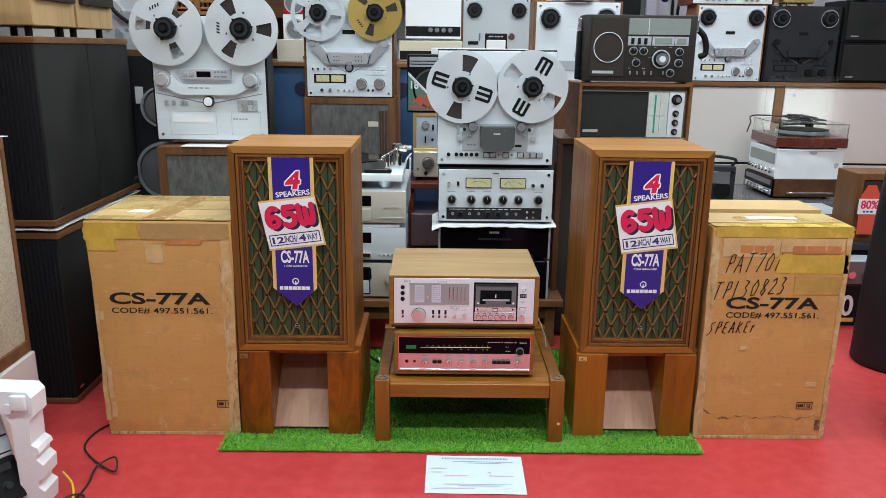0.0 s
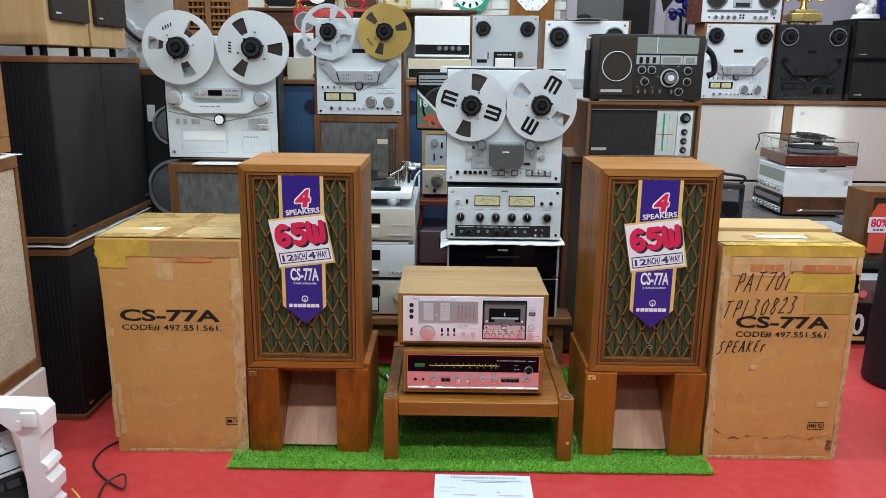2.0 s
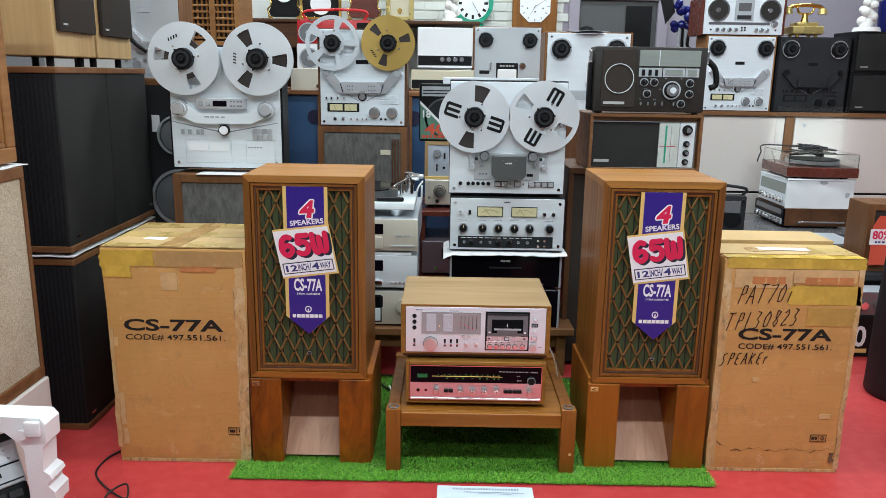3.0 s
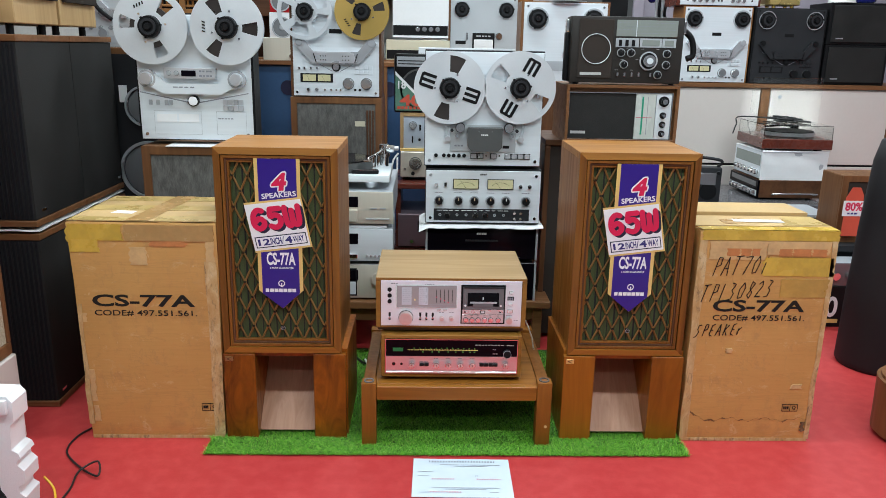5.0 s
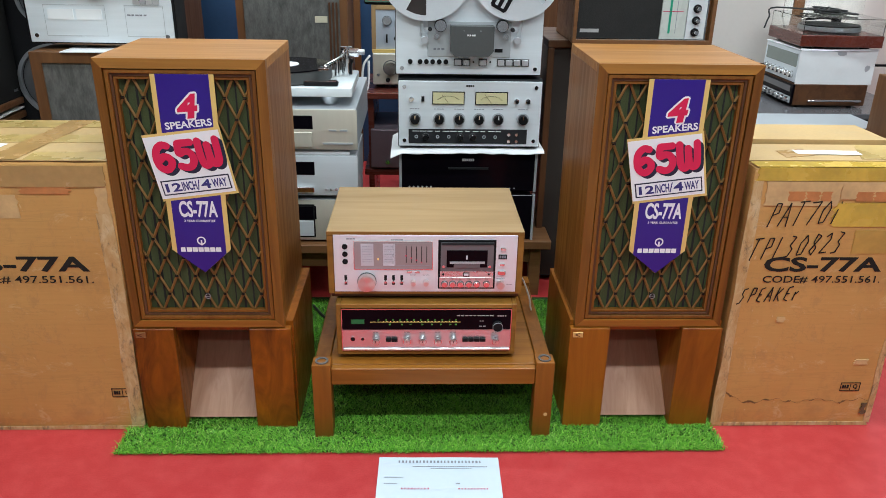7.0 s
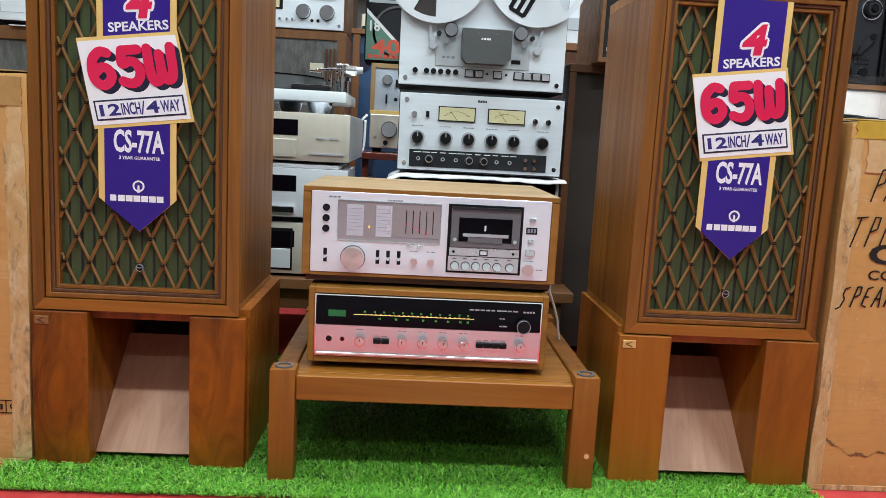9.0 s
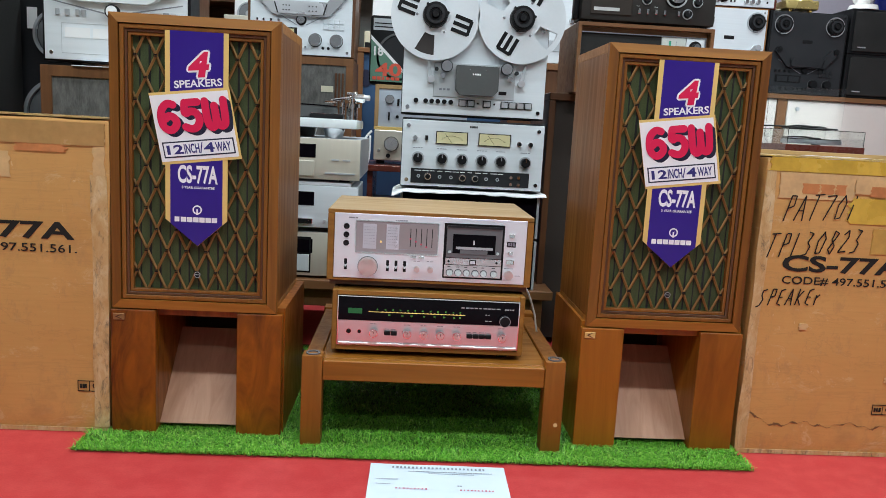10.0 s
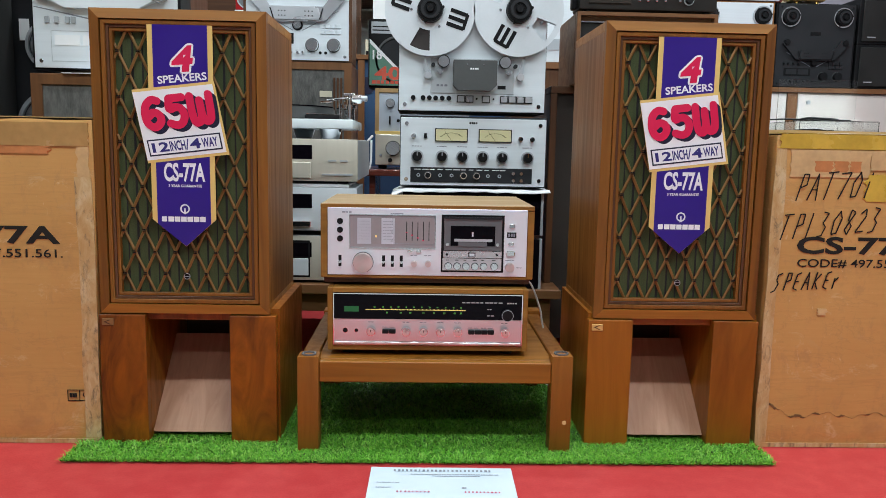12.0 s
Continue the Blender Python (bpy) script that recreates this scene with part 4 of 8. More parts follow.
    bars(t, q(1014, 0)[0], q(1066, 0)[0], q(0, 372)[1], 0.0012, 3, y, GREYINK)


DARKSMOKE = surf("smoky_window", (0.38, 0.33, 0.345), 0.15, 0.3, 0.08, 6, 60, 0.0, rvary=0.04)
SMOKEBAND = surf("smoky_band", (0.37, 0.32, 0.325), 0.22, 0.3, 0.08, 6, 60, 0.0, rvary=0.04)
PALEMETER = surf("pale_meter_scale", (0.60, 0.60, 0.66), 0.25, 0.2, 0.05, 6, 60, 0.0, rvary=0.04)
cassette_deck()


# ---- cartons ----
def crumpled_box(w, d, h, bulge_l, bulge_r, seed):
    """A carton from (0, 0, 0) to (w, d, h) whose top is pushed out at the sides."""
    bm = bmesh.new()
    box(bm, 0, w, 0, d, 0, h, 0.004, 2)
    bmesh.ops.subdivide_edges(bm, edges=[e for e in bm.edges if e.calc_length() > 0.1], cuts=14, use_grid_fill=True)
    for v in bm.verts:
        k = v.co.z / h
        v.co.x += (bulge_r * (v.co.x / w) - bulge_l * (1 - v.co.x / w)) * k
        push = 0.0035 * noise.noise_vector(v.co * 7 + Vector((seed, 0, 0))) + 0.0012 * noise.noise_vector(v.co * 30)
        if v.co.y < 0.01:
            push.y *= 0.35
        v.co += push
        v.co.z = max(0.0, v.co.z)
    return bm


def strip(x0, x1, z0, z1, y, seed, ragged=0.004):
    """A flat strip of tape or torn paper on a front, with ragged ends."""
    rnd = random.Random(seed)
    n = 7
    left = [(x0 + rnd.uniform(-ragged, ragged), z0 + (z1 - z0) * i / n) for i in range(n + 1)]
    right = [(x1 + rnd.uniform(-ragged, ragged), z0 + (z1 - z0) * i / n) for i in range(n + 1)]
    y -= 0.0003 * (seed % 7)
    return P(left[::-1] + right, y - 0.0007, y + 0.002)


def blot(x, z, rx, rz, y, seed):
    """A small smear with an uneven outline on a front."""
    rnd = random.Random(seed)
    ring_of = [(2 * math.pi * i / 14, rnd.uniform(0.55, 1.15)) for i in range(14)]
    return P([(x + rx * k * math.cos(a), z + rz * k * math.sin(a)) for a, k in ring_of], y - 0.0003, y + 0.001)


def flat_top(outline, z, th=0.0008):
    bm = bmesh.new()
    lo, hi = [bm.verts.new((x, y, z)) for x, y in outline], [bm.verts.new((x, y, z + th)) for x, y in outline]
    n = len(outline)
    bm.faces.new(hi)
    bm.faces.new(lo[::-1])
    for i in range(n):
        bm.faces.new((lo[i], lo[(i + 1) % n], hi[(i + 1) % n], hi[i]))
    bmesh.ops.recalc_face_normals(bm, faces=bm.faces)
    return bm


def print_on_carton(t, x0, x1, zc, mark_x, mark_z, y):
    w = x1 - x0
    part("model_print", words("CS-77A", (x0 + x1) / 2, zc, w, 0.040, y, 0.0005, 0.028), INK, t)
    part("code_print", words("CODE# 497.551.561.", (x0 + x1) / 2 + 0.004, zc - 0.041, w * 1.0, 0.0205, y, 0.0005, 0.006), INK, t)
    fr = part("check_mark_frame", frame_bm(mark_x, mark_x + 0.053, mark_z, mark_z + 0.026, 0.0018, y - 0.0005, y, 0), INK, t)
    part("check_mark_divider", B(mark_x + 0.026, mark_x + 0.0275, y - 0.0005, y, mark_z, mark_z + 0.026), INK, fr)
    bars(fr, mark_x + 0.005, mark_x + 0.023, mark_z + 0.013, 0.010, 3, y - 0.0001, INK)
    part("check_letter", words("Q", mark_x + 0.040, mark_z + 0.013, 0.012, 0.015, y, 0.0005, 0.02), INK, fr)


def carton_left():
    t = thing("cardboard_box", "worn brown cardboard speaker carton with yellow tape along its top", "box", -1.083, 2.215, 0.001, group="speaker cartons")
    part("carton", crumpled_box(0.428, 0.39, 0.722, 0.013, 0.012, 2.0), CARD, t)
    y = -0.0013
    print_on_carton(t, 0.044, 0.361, 0.472, 0.360, 0.098, y)
    part("tape", strip(-0.012, 0.155, 0.665, 0.716, y, 4, 0.006), TAPEYELLOW, t)
    part("tape", strip(-0.010, 0.080, 0.628, 0.668, y, 5, 0.004), TAPEYELLOW, t)
    part("tape", strip(0.160, 0.43, 0.665, 0.715, y, 6, 0.003), TAPETAN, t)
    part("red_print", strip(0.235, 0.345, 0.648, 0.666, y, 10, 0.006), TAPERED, t)
    part("paper_patch", strip(0.172, 0.224, 0.588, 0.645, y, 8, 0.004), PALEPATCH, t)
    part("paper_patch", strip(0.405, 0.430, 0.60, 0.69, y, 9, 0.003), PALEPATCH, t)
    for k, (a, b, c) in enumerate(((0.012, 0.13, 0.24), (0.016, 0.06, 0.115), (0.007, 0.40, 0.43))):
        part("tape_residue", strip(a, a + 0.016, b, c, y, 40 + k, 0.003), PALEPATCH, t)
    part("edge_tape", strip(0.398, 0.4335, 0.012, 0.60, y, 71, 0.002), EDGEWEAR, t, "scuffed grimy tape along the edge")
    part("edge_tape", strip(-0.004, 0.010, 0.05, 0.46, y, 75, 0.003), EDGEWEAR, t)
    part("frayed_foot", strip(0.004, 0.428, 0.0, 0.010, y, 76, 0.002), EDGEWEAR, t)
    z = 0.7262
    part("top_flap", flat_top([(-0.012, 0.002), (0.439, 0.002), (0.438, 0.193), (-0.012, 0.193)], z - 0.0012, 0.0012), CARDPALE, t)
    part("top_flap", flat_top([(-0.012, 0.196), (0.438, 0.196), (0.436, 0.388), (-0.012, 0.388)], z - 0.0012, 0.0012), CARDPALE, t)
    part("tape", flat_top([(-0.010, 0.15), (0.435, 0.16), (0.434, 0.235), (-0.010, 0.225)], z + 0.0005, 0.0005), TAPEYELLOWPALE, t)
    part("tape", flat_top([(0.165, 0.004), (0.235, 0.004), (0.27, 0.385), (0.205, 0.385)], z + 0.0012, 0.0005), TAPETAN, t)
    part("tape", flat_top([(-0.010, 0.004), (0.155, 0.004), (0.16, 0.05), (-0.010, 0.055)], z + 0.0005, 0.0005), TAPEYELLOWPALE, t)
    part("tape", flat_top([(0.25, 0.004), (0.43, 0.006), (0.43, 0.075), (0.25, 0.07)], z + 0.0005, 0.0005), TAPEYELLOWPALE, t)
    part("tape", flat_top([(0.0, 0.30), (0.43, 0.31), (0.43, 0.375), (0.0, 0.37)], z + 0.0005, 0.0005), TAPEYELLOWPALE, t)
    part("paper_patch", flat_top([(0.08, 0.11), (0.15, 0.10), (0.155, 0.14), (0.09, 0.145)], z + 0.0005, 0.0005), WHITE, t)


STROKES = {"T": [[(0, 1), (0.9, 1.05)], [(0.4, 1), (0.3, 0)]], "P": [[(0.25, 0), (0.3, 1), (0.75, 1), (0.8, 0.6), (0.3, 0.5)]], "1": [[(0.3, 1), (0.25, 0)]], "3": [[(0.1, 1), (0.6, 0.95), (0.3, 0.55), (0.65, 0.4), (0.5, 0.05), (0.05, 0.0)]], "0": [[(0.5, 1), (0.1, 0.6), (0.2, 0.05), (0.65, 0.1), (0.8, 0.7), (0.45, 1)]], "8": [[(0.75, 0.9), (0.3, 1), (0.25, 0.6), (0.7, 0.35), (0.5, 0.0), (0.15, 0.2), (0.75, 0.9)]], "2": [[(0.1, 0.8), (0.5, 1), (0.65, 0.7), (0.05, 0.05), (0.8, 0.1)]]}
STROKES_B = {"S": [[(0.8, 1), (0.3, 0.9), (0.3, 0.6), (0.6, 0.4), (0.4, 0.0), (0, -0.1)]], "E": [[(0.7, 1), (0.2, 0.9), (0.15, 0.1), (0.7, 0.0)], [(0.15, 0.5), (0.6, 0.5)]], "A": [[(0, 0), (0.4, 1), (0.8, 0)], [(0.15, 0.4), (0.7, 0.4)]], "K": [[(0.15, 1), (0.1, 0)], [(0.7, 0.9), (0.15, 0.45), (0.75, 0.0)]], "R": [[(0.1, 0.6), (0.12, 0.0)], [(0.1, 0.4), (0.5, 0.65)]]}
STROKES_C = {"7": [[(0, 0.95), (0.85, 1.0), (0.35, 0.0)]], "i": [[(0.3, 0.62), (0.25, 0.0)], [(0.36, 0.86), (0.38, 0.95)]]}
STROKES.update(STROKES_B)
STROKES.update(STROKES_C)


def handwriting(t, body, x, z, w, h, y, tilt=0.0):
    bm = bmesh.new()
    step = w / len(body)
    for i, ch in enumerate(body):
        for line in STROKES.get(ch, []):
            pts = [(x + (i + 0.1 + a * 0.8) * step + 0.25 * h * b, z + b * h + tilt * i * step) for a, b in line]
            for (xa, za), (xb, zb) in zip(pts, pts[1:]):
                ln = max(1e-5, math.hypot(xb - xa, zb - za))
                nx, nz = -(zb - za) / ln * 0.0014, (xb - xa) / ln * 0.0014
                prism(bm, [(xa - nx, za - nz), (xb - nx, zb - nz), (xb + nx, zb + nz), (xa + nx, za + nz)], y - 0.0006, y)
    part("handwriting", bm, INK, t)


def carton_right():
    t = thing("cardboard_box", "worn brown cardboard speaker carton with marker writing and shiny yellow tape", "box", 0.850, 2.215, 0.001, group="speaker cartons")
    part("carton", crumpled_box(0.428, 0.37, 0.718, 0.004, 0.006, 9.0), CARD, t)
    y = -0.0013
    print_on_carton(t, 0.060, 0.357, 0.475, 0.330, 0.108, y)
    part("tape", strip(0.004, 0.434, 0.690, 0.722, y - 0.001, 14, 0.004), TAPEYELLOW, t)
    part("tape", strip(0.205, 0.43, 0.575, 0.635, y, 15, 0.006), TAPEYELLOW, t)
    part("tape", strip(0.27, 0.42, 0.505, 0.565, y, 16, 0.005), TAPEYELLOWDULL, t)
    part("paper_patch", strip(0.03, 0.21, 0.628, 0.688, y, 17, 0.003), PALEPATCH, t)
    part("paper_patch", strip(0.212, 0.41, 0.645, 0.688, y, 18, 0.003), PALEPATCH, t)
    for k, (a, b) in enumerate(((0.085, 0.125), (0.13, 0.16), (0.165, 0.19), (0.25, 0.29), (0.295, 0.35), (0.355, 0.40))):
        part("red_print", strip(a, b, 0.640, 0.664, y - 0.0016, 56 + 7 * k, 0.003), TAPERED, t)
    handwriting(t, "TP130823", 0.010, 0.486, 0.232, 0.056, y - 0.0012, 0.10)
    handwriting(t, "SPEAKER", 0.006, 0.370, 0.160, 0.040, y - 0.0012, 0.05)
    handwriting(t, "PAT70i", 0.038, 0.574, 0.185, 0.060, y - 0.0026, 0.06)
    rnd = random.Random(5)
    top, bot = [], []
    for i in range(170):
        x = 0.010 + i * 0.00243
        zc = 0.078 + 0.005 * math.sin(i * 0.13) + 0.003 * math.sin(i * 0.41) + (0.03 * (1 - i / 22) if i < 22 else 0) + rnd.uniform(-0.001, 0.001)
        dark = max(0.0, noise.noise(Vector((i * 0.11, 0.3, 1.7)))) * 0.018
        top.append((x, zc + 0.0004 + dark * rnd.uniform(0.2, 0.45)))
        bot.append((x, zc - 0.0004 - dark * rnd.uniform(0.1, 0.6)))
    part("water_stain_edge", P(bot + top[::-1], y - 0.0002, y), STAIN, t)
    for k, (a, b, c, d) in enumerate(((0.35, 0.385, 0.19, 0.205), (0.12, 0.14, 0.315, 0.33), (0.40, 0.412, 0.035, 0.07), (0.36, 0.41, 0.60, 0.615))):
        part("scuff", strip(a, b, c, d, y, 60 + k, 0.004), PALEPATCH if k != 2 else SCUFF, t)
    part("edge_tape", strip(-0.002, 0.022, 0.008, 0.69, y, 141, 0.003), EDGEWEAR, t, "scuffed grimy tape along the edge")
    part("edge_tape", strip(0.416, 0.4315, 0.008, 0.69, y, 211, 0.003), EDGEWEAR, t)
    part("frayed_foot", strip(0.004, 0.428, 0.0, 0.010, y, 212, 0.002), EDGEWEAR, t)
    z = 0.7222
    part("flap", flat_top([(0.002, 0.205), (0.43, 0.205), (0.428, 0.37), (0.002, 0.37)], z, 0.014), CARDPALE, t, "raised top flap")
    part("flap", flat_top([(-0.002, 0.05), (0.434, 0.05), (0.434, 0.198), (-0.002, 0.198)], z, 0.003), CARDPALE, t)
    part("tape", flat_top([(0.0, 0.0), (0.434, 0.0), (0.434, 0.048), (0.0, 0.042)], z + 0.0012), TAPEYELLOW, t)
    part("tape", flat_top([(0.10, 0.07), (0.18, 0.09), (0.175, 0.15), (0.10, 0.13)], z + 0.0036), TAPETAN, t)
    part("label", flat_top([(0.14, 0.10), (0.30, 0.092), (0.302, 0.128), (0.142, 0.135)], z + 0.0048), WHITE, t)
    part("tape", flat_top([(0.28, 0.06), (0.43, 0.06), (0.43, 0.19), (0.33, 0.19)], z + 0.0036), TAPEYELLOWPALE, t)




def edge_wear_material():
    m, nt, b = nodes_of("grimy_edge_tape")
    pale = noise_of(nt, coords(nt, (30, 30, 14), False), 1.0, 6, 0.7, 0.6)
    dark = noise_of(nt, coords(nt, (46, 46, 17), False), 1.0, 7, 0.75, 1.0)
    col = ramp_of(nt, pale, [(0.36, (0.46, 0.27, 0.10)), (0.50, (0.52, 0.34, 0.15)), (0.64, (0.60, 0.45, 0.25))])
    col = mix_of(nt, ramp_of(nt, dark, [(0.53, (0, 0, 0)), (0.66, (0.85, 0.85, 0.85))]), col, (0.12, 0.088, 0.055))
    nt.links.new(col, b.inputs["Base Color"])
    b.inputs["Roughness"].default_value = 0.45
    bump_of(nt, b, pale, 0.3, 0.002)
    return m


EDGEWEAR = edge_wear_material()
SCUFF = surf("dark_scuff", (0.13, 0.08, 0.04), 0.7, 0, 0.35, 40, 120, 0.1)
STAIN = surf("damp_stain", (0.20, 0.105, 0.038), 0.7, 0, 0.3, 40, 120, 0.05)
CARDPALE = surf("pale_cardboard", (0.50, 0.33, 0.14), 0.6, 0, 0.15, 9, 120, 0.1)
TAPEYELLOWPALE = surf("pale_yellow_tape", (0.50, 0.345, 0.12), 0.3, 0, 0.22, 10, 60, 0.2)
TAPEYELLOWDULL = surf("dull_yellow_tape", (0.46, 0.27, 0.06), 0.35, 0, 0.25, 10, 60, 0.2)
carton_left()
carton_right()


# ---- sheet of paper on the carpet ----
PAPER = surf("pale_blue_paper", (0.60, 0.69, 0.78), 0.7, 0, 0.04, 3, 60, 0.02)


def paper_sheet():
    t = thing("printed_sheet", "white printed paper sheet with red handwriting lying on the carpet", "paper", 0.1125, 1.98, 0.0015, -1.0)
    bm = bmesh.new()
    bmesh.ops.create_grid(bm, x_segments=20, y_segments=14, size=0.5)
    for v in bm.verts:
        v.co = (v.co.x * 0.297, v.co.y * 0.21, 0.0012 + 0.0012 * noise.noise(Vector((v.co.x * 2, v.co.y * 2, 3))))
    bmesh.ops.solidify(bm, geom=bm.faces[:], thickness=0.0003)
    part("sheet", bm, PAPER, t)

    def line(x0, x1, y, h, n, material, name="print_line", fill=0.82):
        rnd = random.Random(int(abs(x0 * 991 + y * 7717) * 100))
        b2 = bmesh.new()
        st = (x1 - x0) / n
        for i in range(n):
            a = x0 + i * st
            box(b2, a, a + st * rnd.uniform(fill - 0.1, fill + 0.1), y - h / 2, y + h / 2, 0.0028, 0.0030)
        part(name, b2, material, t)

    line(-0.10, 0.108, 0.086, 0.0085, 24, GREYINK, "heading", 0.5)
    line(-0.065, 0.12, 0.068, 0.0022, 34, GREYINK)
    line(-0.02, 0.08, 0.060, 0.0022, 20, GREYINK)
    line(-0.132, -0.085, 0.028, 0.0022, 9, GREYINK)
    line(-0.132, -0.10, 0.006, 0.0022, 7, GREYINK)
    line(0.04, 0.05, 0.006, 0.004, 2, GREYINK)
    line(-0.09, -0.02, -0.012, 0.0052, 9, REDINK, "handwritten_line", 0.4)
    line(0.045, 0.12, -0.012, 0.0052, 10, REDINK, "handwritten_line", 0.4)
    line(-0.09, 0.11, -0.058, 0.002, 40, GREYINK)
    line(-0.05, 0.07, -0.066, 0.002, 28, GREYINK)
    line(-0.125, -0.10, -0.082, 0.002, 6, GREYINK)
    line(-0.095, 0.0, -0.080, 0.0048, 12, REDINK, "handwritten_line", 0.4)
    line(0.08, 0.105, -0.080, 0.002, 6, GREYINK)


paper_sheet()


# ---- tape reels and tape decks ----
def flange(r, hub, windows, seg=96, th=0.0016):
    """A reel flange in the xz plane with cut windows: rows of (middle degrees, half width in degrees, inner, outer radius as shares)."""
    bm = bmesh.new()
    radii = sorted({hub, r} | {round(r * s, 5) for w in windows for s in w[2:]})
    grid = [[bm.verts.new((q * math.cos(2 * math.pi * i / seg), 0, q * math.sin(2 * math.pi * i / seg))) for i in range(seg)] for q in radii]
    for k in range(len(radii) - 1):
        mid = (radii[k] + radii[k + 1]) / 2
        for i in range(seg):
            a = 360 * (i + 0.5) / seg
            if any(abs((a - w[0] + 180) % 360 - 180) < w[1] and r * w[2] < mid < r * w[3] for w in windows):
                continue
            bm.faces.new((grid[k][i], grid[k][(i + 1) % seg], grid[k + 1][(i + 1) % seg], grid[k + 1][i]))
    bmesh.ops.delete(bm, geom=[v for v in bm.verts if not v.link_faces], context="VERTS")
    bmesh.ops.solidify(bm, geom=bm.faces[:], thickness=th)
    bmesh.ops.recalc_face_normals(bm, faces=bm.faces)
    return bm


def moved(bm, x, y, z):
    bmesh.ops.translate(bm, verts=bm.verts, vec=(x, y, z))
    return bm


def hub_lock(parent, x, y, z, r=0.041):
    h = part("hub_lock", C(x, y - 0.012, z, r, 0.024, "y", 32, r * 0.93, 0.002), BLACK, parent, "black ribbed hub lock")
    part("hub_ring", ring(x, y - 0.026, z, r * 0.72, r * 0.50, 0.006), CHARCOAL, h)
    part("hub_core", C(x, y - 0.028, z, r * 0.34, 0.012, "y", 20, r * 0.25), BLACK, h)
    for k in range(3):
        a = math.radians(120 * k + 10)
        part("hub_lug", C(x + r * 0.99 * math.cos(a), y - 0.01, z + r * 0.99 * math.sin(a), r * 0.10, 0.016, "y", 10), BLACK, h)


def tape_reel(name_label, x, y, z, r, windows, material, mark_at=None, marks="bars", spin=0.0, wound=True):
    t = thing("tape_reel", name_label, "tape reel", x, y, z, group="tape reels")
    rot = [((a + spin) % 360, b, c, d) for a, b, c, d in windows]
    part("flange", flange(r, 0.04, rot), material, t)
    part("flange", moved(flange(r, 0.04, rot), 0, 0.014, 0), material, t)
    part("core", ring(0, 0.007, 0, 0.055, 0.04, 0.010, 40), material, t)
    if wound:
        part("tape_pack", ring(0, 0.0075, 0, r * (0.90 if wound is True else wound), 0.0555, 0.008, 64), TAPEPACK, t, "dark brown wound tape")
    hub_lock(t, 0, 0.0, 0)
    for k in range(3):
        a = math.radians(spin + 60 + 120 * k)
        part("rivet", C(0.058 * math.cos(a), -0.0018, 0.058 * math.sin(a), 0.004, 0.003, "y", 12), CHROME, t)
    if mark_at is not None:
        for m in mark_at:
            a = math.radians(m)
            reach = 0.085 if marks == "bars" else 0.092
            cx, cz = reach * math.cos(a), reach * math.sin(a)
            if marks == "bars":
                bm = bmesh.new()
                for k in range(4):
                    c2, c3 = turned([(-0.0165 + k * 0.011 - 0.0035, -0.0055), (-0.0165 + k * 0.011 + 0.0045, 0.0055)], 0, 0, 0)
                    prism(bm, turned([(c2[0], c2[1]), (c3[0] - 0.003, c2[1]), (c3[0], c3[1]), (c2[0] + 0.003, c3[1])], cx, cz, m + 90), -0.0032, -0.0018)
                part("maker_mark", bm, INK, t)
            else:
                bm = bmesh.new()
                for k in (-1, 0, 1):
                    prism(bm, turned([(-0.031, -0.006 + k * 0.0215), (0.024, -0.006 + k * 0.0215), (0.024, 0.006 + k * 0.0215), (-0.031, 0.006 + k * 0.0215)], cx, cz, m), -0.0032, -0.0018)
                prism(bm, turned([(0.019, -0.0275), (0.029, -0.022), (0.029, 0.022), (0.019, 0.0275)], cx, cz, m), -0.0034, -0.0018)
                part("slot_mark", bm, BLACK, t, "three dark parallel slots")
    return t


TAPEPACK = surf("brown_recording_tape", (0.035, 0.028, 0.026), 0.35, 0, 0.2, 6, 120, 0.02)


def screws(t, w, h, y, material=None, inset=0.02):
    for sx in (-1, 1):
        for z in (inset, h - inset):
            part("screw", C(sx * (w / 2 - inset), y - 0.0015, z, 0.006, 0.003, "y", 14, None, 0.0006), material or CHROME, t)


def deck_body(t, w, h, d, face, side, trim=0.012):
    part("front_panel", B(-w / 2, w / 2, 0, 0.006, 0, h, 0.0012), face, t)
    part("cabinet", B(-w / 2 - trim, w / 2 + trim, 0.0062, d, -0.004, h + 0.006, 0.002), side, t)


def tape_path(t, pts, material, y=0.0, proud=0.016):
    plate = part("head_plate", P(pts, y - proud, y), material, t)
    return plate


